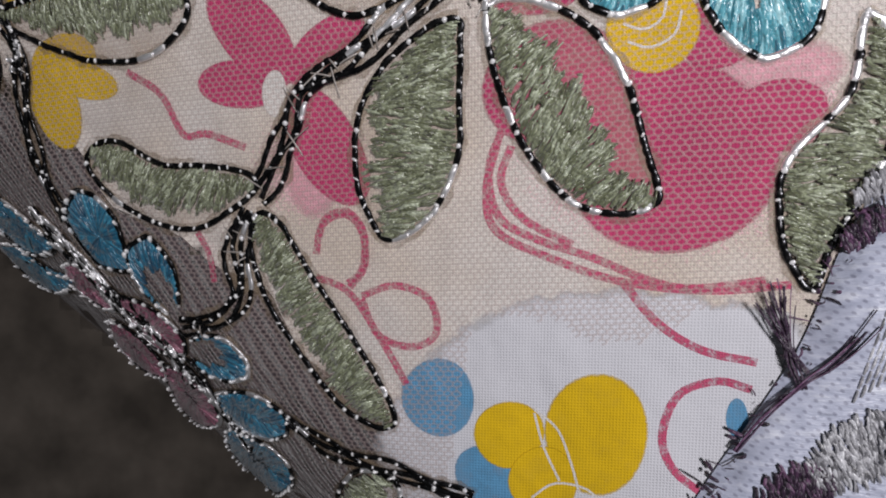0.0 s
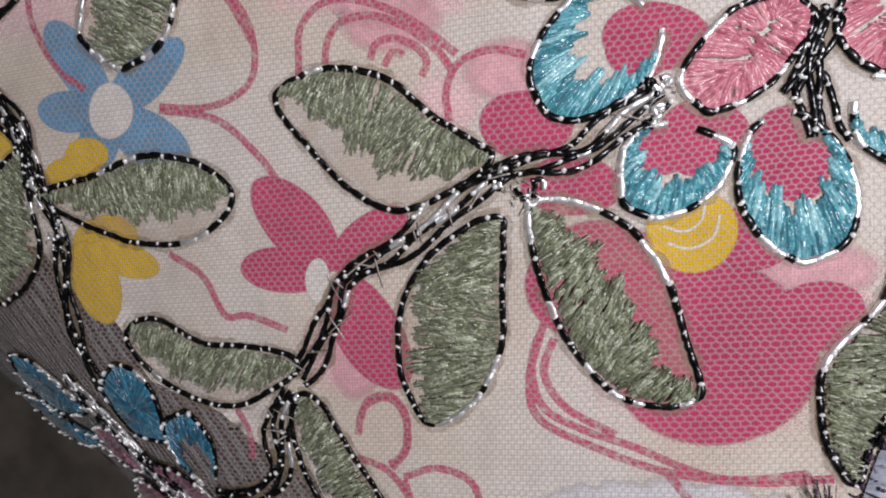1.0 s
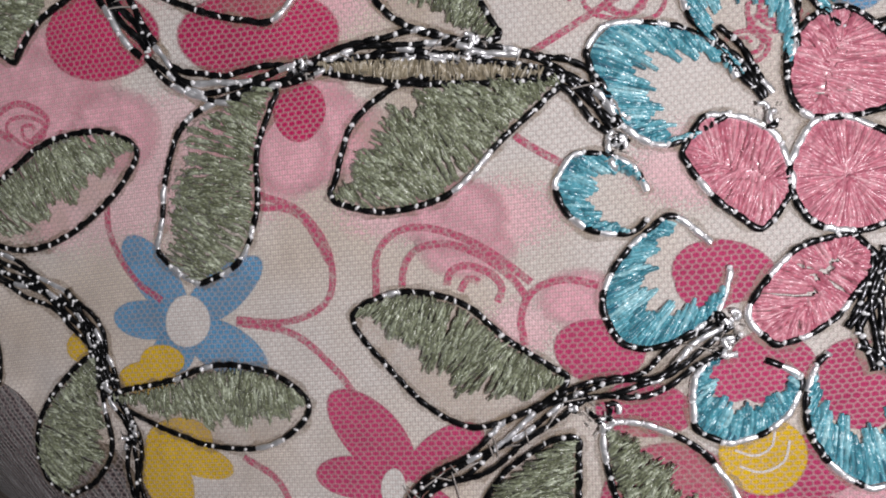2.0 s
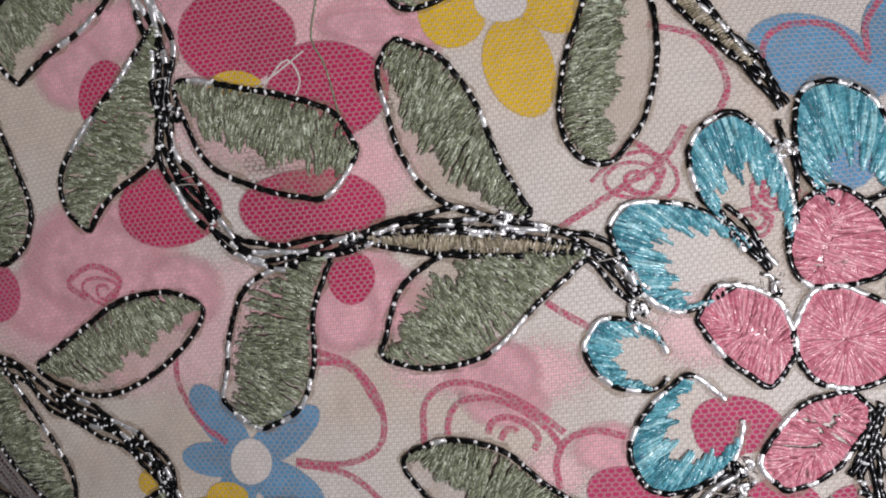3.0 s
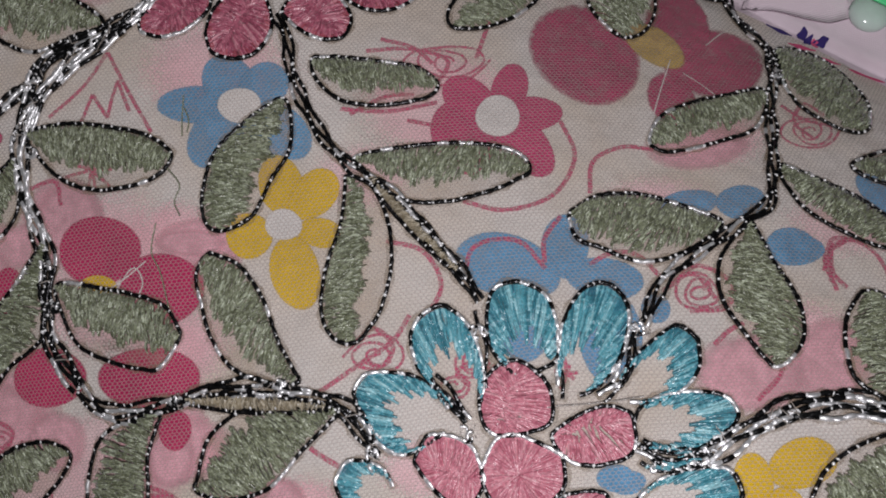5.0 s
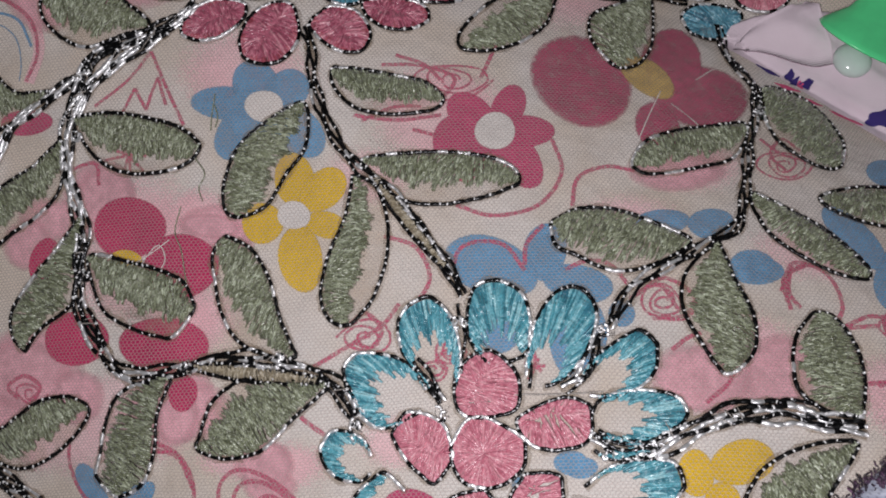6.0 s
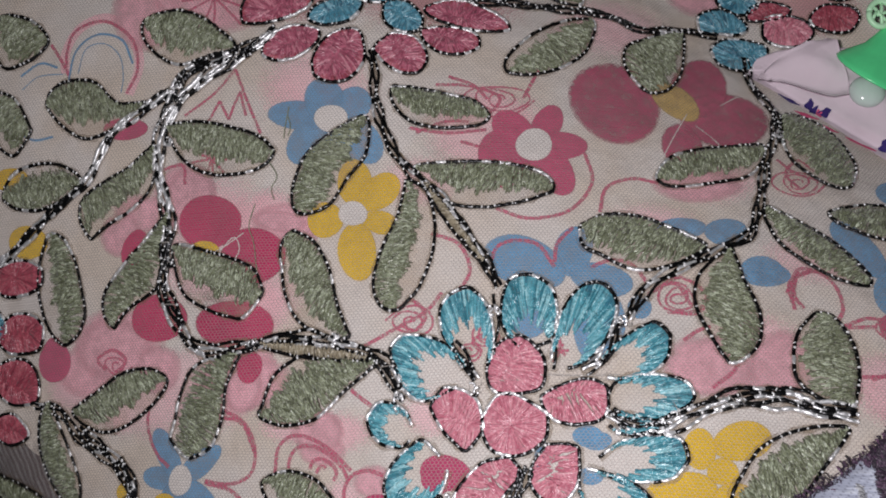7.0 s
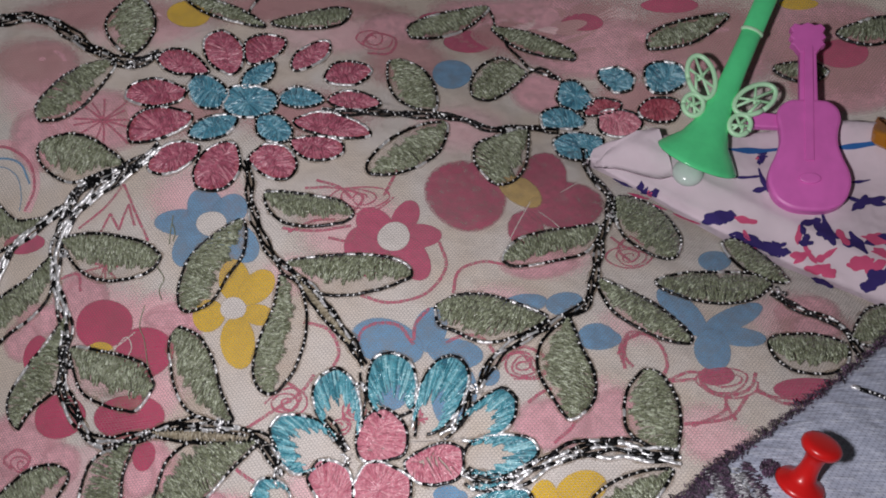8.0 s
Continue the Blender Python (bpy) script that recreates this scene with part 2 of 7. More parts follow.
# sage tones include the leaf's highlights and shadows, put into the stitch colours
GREEN = thread("sage_floss", (0.115, 0.127, 0.066), (0.25, 0.278, 0.165), (0.60, 0.66, 0.49), 0.24, 0.7, 3400.0, 0.9, 0.0002)
TEAL = thread("turquoise_floss", (0.025, 0.20, 0.27), (0.10, 0.43, 0.53), (0.42, 0.78, 0.85), 0.26, 0.9, 2600.0, 0.5, 0.00025)
AQUA = thread("blue_turquoise_floss", (0.02, 0.13, 0.21), (0.075, 0.31, 0.43), (0.34, 0.64, 0.76), 0.28, 0.8)
TIDE = thread("shaded_turquoise_floss", (0.012, 0.12, 0.19), (0.045, 0.27, 0.37), (0.22, 0.58, 0.68), 0.28, 0.9)
BEIGE = thread("beige_floss", (0.20, 0.165, 0.10), (0.36, 0.30, 0.20), (0.55, 0.49, 0.38), 0.4)
PINK = thread("pink_floss", (0.56, 0.14, 0.21), (0.69, 0.235, 0.31), (0.85, 0.42, 0.48))
ROSE = thread("rose_floss", (0.30, 0.05, 0.10), (0.50, 0.115, 0.19), (0.78, 0.34, 0.41))
# turquoise and pink floss darkened: the falling fold's shade is put into the colour
SHADED_TEAL = thread("fold_shade_turquoise_floss", (0.006, 0.06, 0.12), (0.016, 0.145, 0.25), (0.06, 0.31, 0.46), 0.3)
SHADED_PINK = thread("fold_shade_pink_floss", (0.10, 0.03, 0.06), (0.24, 0.07, 0.12), (0.46, 0.2, 0.28))
RED = thread("crimson_floss", (0.26, 0.03, 0.06), (0.42, 0.06, 0.10), (0.6, 0.16, 0.2))


def glue_film(name, dark, light, least, most):
    """A thin stained film, patchy."""
    m, nt, p = material(name)
    n = noise_node(nt, 420.0, 4.0)
    r = ramp(nt, n.outputs["Fac"], ((0.35, dark), (0.65, light)))
    nt.links.new(r.outputs[0], p.inputs["Base Color"])
    p.inputs["Roughness"].default_value = 0.5
    clear = nt.nodes.new("ShaderNodeBsdfTransparent")
    mix = nt.nodes.new("ShaderNodeMixShader")
    amount = ramp(nt, n.outputs["Fac"], ((0.3, (least, least, least)), (0.7, (most, most, most))))
    nt.links.new(amount.outputs[0], mix.inputs[0])
    nt.links.new(clear.outputs[0], mix.inputs[1])
    nt.links.new(p.outputs[0], mix.inputs[2])
    nt.links.new(mix.outputs[0], nt.nodes["Material Output"].inputs["Surface"])
    return m


GLUE = glue_film("glue_film", (0.36, 0.26, 0.17), (0.58, 0.46, 0.35), 0.04, 0.3)
# dark brown: dried glue, and the contact shade beside the cords painted in
SMEAR = glue_film("glue_and_shade_smear", (0.17, 0.125, 0.08), (0.34, 0.26, 0.18), 0.0, 0.5)
CLEAR = thread("tangled_nylon", (0.22, 0.19, 0.17), (0.38, 0.34, 0.31), (0.6, 0.56, 0.53), 0.25)


# ---- mesh helpers ----
def laid(points):
    """Points of (x, y, lift) laid on the cloth, in metres."""
    p = np.array(points, float)
    x, y = p[:, 0], p[:, 1]
    base = height(x, y)
    steep = np.sqrt(1 + ((height(x + 0.5, y) - base) / 0.5) ** 2 + ((height(x, y + 0.5) - base) / 0.5) ** 2)
    p[:, 2] = base + p[:, 2] * steep
    return (p * MM).tolist()


def mesh_object(name, verts, faces, mats, parent=None, label="", slots=None, smooth=True):
    me = bpy.data.meshes.new(name)
    me.from_pydata(verts, [], faces)
    for m in mats:
        me.materials.append(m)
    if slots is not None:
        me.polygons.foreach_set("material_index", slots)
    if smooth:
        me.polygons.foreach_set("use_smooth", [True] * len(me.polygons))
    me.update()
    ob = new(name, me)
    if parent is not None:
        ob.parent = parent
        ob.matrix_parent_inverse = parent.matrix_basis.inverted()
    if label:
        tagged(ob, label)
    return ob


def spline(points, closed=False, n=10):
    """Catmull-Rom through the points."""
    p = [np.array(q, float) for q in points]
    size, out = len(p), []
    for i in range(size if closed else size - 1):
        a = p[(i - 1) % size] if closed or i > 0 else 2 * p[0] - p[1]
        b, c = p[i], p[(i + 1) % size]
        d = p[(i + 2) % size] if closed or i < size - 2 else 2 * p[-1] - p[-2]
        for k in range(n):
            t = k / n
            out.append(0.5 * (2 * b + (c - a) * t + (2 * a - 5 * b + 4 * c - d) * t * t + (3 * b - a - 3 * c + d) * t**3))
    if not closed:
        out.append(p[-1])
    return np.array(out)


def even(path, step, closed=False):
    """The path again, in even steps."""
    q = np.vstack([path, path[:1]]) if closed else path
    s = np.r_[0, np.cumsum(np.linalg.norm(np.diff(q, axis=0), axis=1))]
    n = max(2, int(round(s[-1] / step)))
    at = np.linspace(0, s[-1], n + 1)
    r = np.stack([np.interp(at, s, q[:, k]) for k in range(2)], 1)
    return r[:-1] if closed else r


class Lump:
    """Collects the vertices (x, y, lift over the cloth) and faces of one mesh."""

    def __init__(self):
        self.v, self.f, self.s = [], [], []

    def strip(self, rows, slot=0):
        base, w = len(self.v), len(rows[0])
        for r in rows:
            self.v.extend(r)
        for i in range(len(rows) - 1):
            for j in range(w - 1):
                self.f.append((base + i * w + j, base + i * w + j + 1, base + (i + 1) * w + j + 1, base + (i + 1) * w + j))
                self.s.append(slot[i * (w - 1) + j] if isinstance(slot, list) else slot)

    def build(self, name, mats, parent=None, label="", smooth=True):
        return mesh_object(name, laid(self.v), self.f, mats, parent, label, self.s, smooth)


rng = random.Random(7)


def add_stitch(lump, a, b, width, lift, arch, segments=3, bow=0.0, slot=0):
    """One rounded stitch of floss from a to b, arched over the cloth and a little bowed."""
    dx, dy = b[0] - a[0], b[1] - a[1]
    length = math.hypot(dx, dy)
    if length < 0.2:
        return
    ex, ey = -dy / length, dx / length
    rows = []
    for i in range(segments + 1):
        t = i / segments
        o = bow * 4 * t * (1 - t)
        x, y = a[0] + dx * t + ex * o, a[1] + dy * t + ey * o
        w = width / 2 * (0.72 if i in (0, segments) else 1.0)
        h = (lift if isinstance(lift, float) else lift[0] + (lift[1] - lift[0]) * t) + arch * (1 - (2 * t - 1) ** 4)
        rows.append([(x + ex * u * w, y + ey * u * w, h + g * w) for u, g in ((-1, -0.9), (-0.7, 0.35), (0, 0.8), (0.7, 0.35), (1, -0.9))])
    lump.strip(rows, slot)


def add_pad(lump, poly, lift, inset=0.9):
    """A dense ground of under-stitching inside an outline."""
    mid = poly.mean(0)
    base = len(lump.v)
    lump.v.append((mid[0], mid[1], lift))
    for p in poly:
        q = mid + (p - mid) * inset
        lump.v.append((q[0], q[1], lift - 0.08))
    n = len(poly)
    for k in range(n):
        lump.f.append((base, base + 1 + k, base + 1 + (k + 1) % n))
        lump.s.append(0)


def add_cord(lump, ties, path, closed, width=0.66, lift=0.5, tie=1.5, bright=0.12, bead=0.0, held=0.78):
    """Flat metallic tape along the path, sewn down at even steps by fine pale stitches, so that each length between two
    of them bulges and tilts a little by itself. Some lengths get a near-white silver that paints in the lamp's glint."""
    step = 0.3
    q = even(path, step, closed)
    n = len(q)
    tang = (np.roll(q, -1, 0) - np.roll(q, 1, 0)) if closed else np.gradient(q, axis=0)
    tang = tang / (np.linalg.norm(tang, axis=1, keepdims=True) + 1e-9)
    nor = np.stack([-tang[:, 1], tang[:, 0]], 1)
    per = max(3, int(round(tie / step)))
    i, last, shiny = 0, n if closed else n - 1, rng.random() < bright
    rows, slots = [], []
    while i < last:
        m = max(2, min(per + rng.choice((-2, -1, 0, 0, 0, 1)), last - i))
        if rng.random() < 0.4:
            shiny = rng.random() < bright
        # 1 picks the silver that stands in for a lit length
        face = 1 if shiny and rng.random() < 0.66 else 0
        roll, sway, rise = rng.uniform(-0.35, 0.35), rng.uniform(-0.06, 0.06), rng.uniform(0.07, 0.18)
        for k in range(m):
            c, e = q[(i + k) % n], nor[(i + k) % n]
            swell = math.sin(math.pi * k / m)
            w = width / 2 * (0.8 + 0.2 * swell)
            c = c + e * sway * swell
            h = lift + rise * swell + 0.03 * rng.random()
            rows.append([(c[0] + e[0] * u * w, c[1] + e[1] * u * w, h + g + roll * swell * u * w) for u, g in ((-1, -0.3), (-0.86, 0.1), (-0.35, 0.17), (0.35, 0.17), (0.86, 0.1), (1, -0.3))])
            slots += [face] * 5
        # the stitch that holds the tape down
        # bead swells the stitch into a blob that imitates a blurred glint
        if rng.random() < held:
            c, e, g = q[i % n], nor[i % n], tang[i % n]
            d = e * width * rng.uniform(0.2, 0.42) + g * rng.uniform(-0.2, 0.2)
            c = c + e * rng.uniform(-0.16, 0.16) * width
            add_stitch(ties, c - d, c + d, rng.choice((0.18, 0.22, 0.26, 0.32, 0.42, 0.5)) + bead * rng.random(), lift + 0.1, 0.22 + 0.4 * bead, 4)
        i += m
    if closed:
        rows.append(rows[0])
    lump.strip(rows, slots)


def cord_parts(name, label, parent, path, closed, **kw):
    """A tape and, as its own part, the row of stitches over it."""
    cord, ties = Lump(), Lump()
    add_cord(cord, ties, path, closed, **kw)
    ob = cord.build(name, [TAPE, GLINT_SILVER], parent, label)
    # strip of glue that also paints the cord's soft contact shade
    smear, q = Lump(), even(path, 0.9, closed)
    q = np.vstack([q, q[:1]]) if closed else q
    g = np.gradient(q, axis=0)
    no = np.stack([-g[:, 1], g[:, 0]], 1) / (np.linalg.norm(g, axis=1, keepdims=True) + 1e-9)
    lift = min(0.38, kw.get("lift", 0.5) - 0.12)
    smear.strip([[(*(c - e * rng.uniform(0.45, 0.95)), lift), (*(c + e * rng.uniform(0.45, 0.95)), lift)] for c, e in zip(q, no)])
    tagged(smear.build("glue_and_shade_smear", [SMEAR], ob if parent.parent is None else parent), "brownish smear of dried glue and painted cord shade")
    if ties.v:
        held = ties.build("holding_stitches", [NYLON], ob if parent.parent is None else parent)
        tagged(held, "fine bright nylon stitches", kind="stuff")
    return ob


STATIONS = (0.08, 0.3, 0.55, 0.8, 0.95)


def outline_of(x0, y0, x1, y1, left, right):
    """A closed outline from base to tip, by its widths to either side of the line between."""
    a, b = np.array((x0, y0)), np.array((x1, y1))
    ax = b - a
    length = np.linalg.norm(ax)
    ax /= length
    no = np.array((-ax[1], ax[0]))
    pts = [a] + [a + ax * length * s + no * w for s, w in zip(STATIONS, left)] + [b]
    pts += [a + ax * length * s + no * w for s, w in reversed(list(zip(STATIONS, right)))]
    return even(spline(pts, True, 8), 0.5, True), a, ax, no, length


def crossings(poly, p, d):
    """Where the line p + t d crosses the outline."""
    q = np.roll(poly, -1, 0)
    n = np.array((-d[1], d[0]))
    u, v = (poly - p) @ n, (q - p) @ n
    hit = (u * v) < 0
    x = poly[hit] + (q[hit] - poly[hit]) * (u[hit] / (u[hit] - v[hit]))[:, None]
    return np.sort((x - p) @ d)


def cord_object(parent, path, closed=True, **kw):
    return cord_parts("outline_cord", "black metallic cord", parent, path, closed, **kw)


def root(name, x, y, label, category, group):
    e = new(name)
    e.empty_display_size = 0.004
    e.location = on_cloth(x, y)
    return tagged(e, label, category, group)


# ---- embroidered leaves ----
def leaf(x0, y0, x1, y1, left, right, side, cover, floss=None, shine=0.17):
    poly, a, ax, no, length = outline_of(x0, y0, x1, y1, left, right)
    thing = root("embroidered_leaf", x0, y0, "slim beige stitched leaf along a silver stem" if floss else "sage green stitched leaf outlined in dark silver cord", "embroidered leaf", "leaves on the net")
    l = Lump()
    slant = rng.uniform(0.1, 0.5) * rng.choice((-1, 1))
    step, phase, curl = 0.18, rng.uniform(0, 6), rng.uniform(-0.08, 0.08)
    s = 0.02 * length
    while s < 0.99 * length:
        turn = slant + 0.22 * math.sin(s * 0.5 + phase) + rng.uniform(-0.12, 0.12)
        d = (no * math.cos(turn) + ax * math.sin(turn)) * side
        p = a + ax * s
        t = crossings(poly, p, d)
        if len(t) >= 2:
            hi, lo = t[-1] - 0.3, t[0] + 0.3
            jag = cover + 0.05 + 0.06 * math.sin(s * 1.3 + phase) + 0.04 * math.sin(s * 3.1 + phase) + rng.uniform(-0.045, 0.045)
            end = hi - (hi - lo) * min(1.0, max(0.12, jag))
            at = hi - rng.uniform(0, 0.5)
            while at > end + 0.15:
                stop = max(end, at - rng.uniform(1.0, 2.3))
                lean = ax * (rng.uniform(-0.24, 0.24))
                swell = [0.9 * math.sqrt(max(0.0, 1 - (2 * (hi - v) / max(0.5, hi - end) - 1) ** 2)) for v in (at, stop)]
                low = 0.24 + rng.uniform(0, 0.22)
                add_stitch(l, p + d * at + lean, p + d * stop - lean * 0.5, rng.choice((0.24, 0.3, 0.38, 0.48)), (low + swell[0], low + swell[1]), 0.3, 3, curl + rng.uniform(-0.16, 0.16))
                if rng.random() < 0.45:
                    mid, cross = p + d * (at + (stop - at) * rng.uniform(0.2, 0.8)), rng.uniform(-0.35, 0.35)
                    reach = (d * math.cos(cross) + ax * math.sin(cross)) * rng.uniform(0.3, 0.7)
                    add_stitch(l, mid + reach, mid - reach, rng.uniform(0.16, 0.26), 0.42 + max(swell) + rng.uniform(0, 0.1), 0.14, 3)
                at = stop + rng.uniform(-0.1, 0.35)
                if stop <= end:
                    break
        s += step * rng.uniform(0.7, 1.3)
    l.build("stitching", [floss or GREEN], thing, "dull beige floss" if floss else "glossy sage green floss")
    l = Lump()
    add_pad(l, poly, 0.32, 0.98)
    l.build("backing", [GLUE], thing, "thin beige glued backing")
    cord_object(thing, poly, bright=shine)
    return thing


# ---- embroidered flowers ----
FLOSS = {"teal": (TEAL, "turquoise"), "tealfull": (AQUA, "blue turquoise"), "pinkfull": (PINK, "pink"), "redfull": (RED, "crimson"), "rosefull": (ROSE, "deep pink"), "deepfull": (SHADED_TEAL, "deep turquoise fold-shaded"), "deepteal": (SHADED_TEAL, "deep turquoise fold-shaded"), "plumfull": (SHADED_PINK, "fold-shaded pink")}

SHADE = {"teal": TIDE, "rosefull": RED}  # darker floss worked in from the rim


def petal(flower, kind, x0, y0, x1, y1, left, right, round_one=False, fill=1.0, bare=False):
    poly, a, ax, no, length = outline_of(x0, y0, x1, y1, left, right)
    mat, word = FLOSS[kind]
    mid = poly.mean(0)
    core = mid - ax * length * (0.22 if kind.endswith("teal") else 0.05)
    l = Lump()
    thick = 1.45 if kind.endswith("teal") else 1.25
    edge = even(poly, 0.2 * thick, True)
    if not kind.endswith("teal") and not bare:
        add_pad(l, poly, 0.32)
    ph = rng.uniform(0, 6)
    for n, p in enumerate(edge):
        along = (p - a) @ ax / length
        reach = rng.uniform(0.8, 0.97)
        if kind.endswith("teal"):
            if along < 0.17:
                continue
            reach = fill * (0.42 + 0.22 * min(1.0, max(0.0, (along - 0.2) / 0.6))) * (1 + 0.17 * math.sin(n * 0.36 * thick + ph)) * rng.uniform(0.84, 1.12)
        aim = core if kind.endswith("teal") or round_one else a + ax * length * (0.16 + 0.55 * along + rng.uniform(-0.08, 0.08)) + no * rng.uniform(-0.4, 0.4)
        if kind.endswith("teal"):
            aim = core * 0.55 + (p - ax * length * 0.42) * 0.45
        q = p + (aim - p) * reach + np.array((rng.uniform(-0.14, 0.14), rng.uniform(-0.14, 0.14)))
        s = p + (aim - p) * 0.05
        if bare:
            q = p + (q - p) * (1.02 + 0.5 * noise.noise((p[0] * 0.45, p[1] * 0.45, 5.0)))
        lift = 0.30 + rng.uniform(0, 0.2)
        bow = rng.uniform(-0.14, 0.14)
        if rng.random() < 0.7:
            half = s + (q - s) * rng.uniform(0.35, 0.7)
            add_stitch(l, s, half, rng.uniform(0.26, 0.42) * thick, lift, 0.16, 3, bow)
            add_stitch(l, half + (s - q) * 0.1, q, rng.uniform(0.26, 0.42) * thick, lift + 0.05, 0.12, 3, bow)
        else:
            add_stitch(l, s, q, rng.uniform(0.26, 0.44) * thick, lift, 0.26, 5, bow)
        if kind in SHADE and rng.random() < 0.5:
            add_stitch(l, s, s + (q - s) * rng.uniform(0.22, 0.5), rng.uniform(0.26, 0.42), lift + 0.1, 0.16, 3, bow, 1)
    for _ in range(int(length * 0.25)):
        p = edge[rng.randrange(len(edge))]
        t = rng.uniform(0.2, 0.7)
        q = p + (mid - p) * t
        d = np.array((rng.uniform(-1, 1), rng.uniform(-1, 1)))
        if not kind.endswith("teal"):
            add_stitch(l, q - d, q + d, 0.16, 0.55, 0.2)
    part = l.build("petal", [mat, SHADE.get(kind, mat)], flower, word + " stitched petal")
    # the fold flower's stitches are enlarged in place of blurred glints
    if kind.endswith("teal"):
        k = max(2, len(poly) // 26)
        cord_object(part, poly[k:-k], False, bright=0.5, bead=0.6 if word.startswith("deep t") or word == "fold-shaded pink" else 0.0)
    else:
        cord_object(part, poly, bright=0.5, bead=0.6 if word.startswith("deep t") or word == "fold-shaded pink" else 0.0)


def flower(name, label, x, y):
    return root(name, x, y, label, "embroidered flower", "flowers on the net")


# ---- stems ----
def stem(strands, shine, *points):
    thing = root("stem", *points[0], "twisted stem of dark metallic and silver cords", "embroidered stem", "stems on the net")
    path = even(spline(points, False, 10), 0.5)
    g = np.gradient(path, axis=0)
    no = np.stack([-g[:, 1], g[:, 0]], 1) / (np.linalg.norm(g, axis=1, keepdims=True) + 1e-9)
    s = np.arange(len(path)) * 0.5
    count = strands + 1 if strands > 1 else 1
    for k in range(count):
        off = (k - (count - 1) / 2) * 0.7
        wav = off * (1.0 + 0.3 * np.sin(s * 0.35 + k * 2)) + 0.22 * np.sin(s * 0.8 + 2.1 * k)
        cord_parts("strand", "", thing, path + no * wav[:, None], False, width=0.6 if shine < 0.7 else 0.8, lift=0.5 + 0.16 * (k % 2), tie=1.4 if shine < 0.7 else 1.9, bright=shine * 0.75, held=0.5)
    if strands > 2:
        l = Lump()
        for i in range(2, len(path) - 2):
            if rng.random() < 0.16:
                p = path[i] + no[i] * rng.uniform(-1.2, 1.2)
                t = rng.uniform(0, 6.28)
                d = np.array((math.cos(t), math.sin(t))) * rng.uniform(0.6, 1.6)
                add_stitch(l, p - d, p + d, 0.16, 0.85, 0.25)
        tagged(l.build("loose_thread", [CLEAR], thing), "clear tangled sewing thread", kind="stuff")
    return thing


# ---- the printed cotton ----
def sheet(name, mats, xs, ys, lift, keep, ripple=0.12, cut=999.0):
    v, f, ids = [], [], {}
    for j, y in enumerate(ys):
        for i, x in enumerate(xs):
            ids[i, j] = len(v)
            run = 0.779 * x - 0.627 * y
            over = min(0.0, cut + 1.3 * math.sin(run * 0.19) + 0.8 * math.sin(run * 0.47 + 1) + 0.627 * x + 0.779 * y)
            v.append((x - 0.627 * over, y - 0.779 * over, lift + ripple * noise.noise((x * 0.11, y * 0.11, 3.0))))
    for j in range(len(ys) - 1):
        for i in range(len(xs) - 1):
            if keep((xs[i] + xs[i + 1]) / 2, (ys[j] + ys[j + 1]) / 2):
                f.append((ids[i, j], ids[i + 1, j], ids[i + 1, j + 1], ids[i, j + 1]))
    return mesh_object(name, laid(v), f, mats)


cloth = sheet("printed_cloth", [COTTON], np.arange(-210, 261, 2.6), np.arange(-130, 331, 2.6), -0.15, lambda x, y: -0.627 * x - 0.779 * y < 71.5, cut=66.6)
tagged(cloth, "cream cotton printed with pink blue and yellow flowers", "cloth", kind="structure")
LEVEL = {"W": -0.036, "S": -0.03, "R": -0.02, "P": 0.0, "M": 0.03, "E": 0.03, "D": 0.03, "B": 0.035, "Y": 0.06, "F": 0.06, "C": 0.09}
INK_WORD = {"F": "faded yellow", "W": "unstained white", "S": "soft pink", "R": "dusty rose", "P": "pale pink", "M": "magenta", "E": "deep magenta", "D": "dimmed magenta", "B": "blue", "Y": "yellow", "C": "white"}
disc_count = [0]


def disc(ink, x, y, ax, ay, bx, by):
    """A printed round petal, an ellipse on the cotton with slightly uneven edge."""
    lift = 0.04 + LEVEL[ink] + 0.0002 * disc_count[0]
    disc_count[0] += 1
    v, f = [(x, y, lift)], []
    n, spans = 40, (0.3, 0.6, 0.8, 0.92, 1.0)
    rings = len(spans)
    ph = x * 0.7 + y
    for r in range(1, rings + 1):
        for k in range(n):
            t = 2 * math.pi * k / n
            q = spans[r - 1] * (1 + 0.02 * math.sin(3 * t + ph))
            v.append((x + (ax * math.cos(t) + bx * math.sin(t)) * q, y + (ay * math.cos(t) + by * math.sin(t)) * q, lift))
    for k in range(n):
        f.append((0, 1 + k, 1 + (k + 1) % n))
    for r in range(rings - 1):
        for k in range(n):
            a, b = 1 + r * n + k, 1 + r * n + (k + 1) % n
            f.append((a, a + n, b + n, b))
    ob = mesh_object("printed_petal", laid(v), f, [INK[ink]], cloth, INK_WORD[ink] + " printed petal")
    rim = ob.data.attributes.new("rim", "FLOAT", "POINT")
    rim.data.foreach_set("value", [0.0] + [s for s in spans for _ in range(n)])


def ink_line(*points, width=0.72, ink=None, lift=0.16):
    q = even(spline(points, False, 8), 0.7)
    g = np.gradient(q, axis=0)
    no = np.stack([-g[:, 1], g[:, 0]], 1) / (np.linalg.norm(g, axis=1, keepdims=True) + 1e-9)
    l = Lump()
    l.strip([[(*(p - e * width / 2), lift), (*(p + e * width / 2), lift)] for p, e in zip(q, no)])
    l.build("printed_line", [ink or LINE_INK], cloth, "printed line")


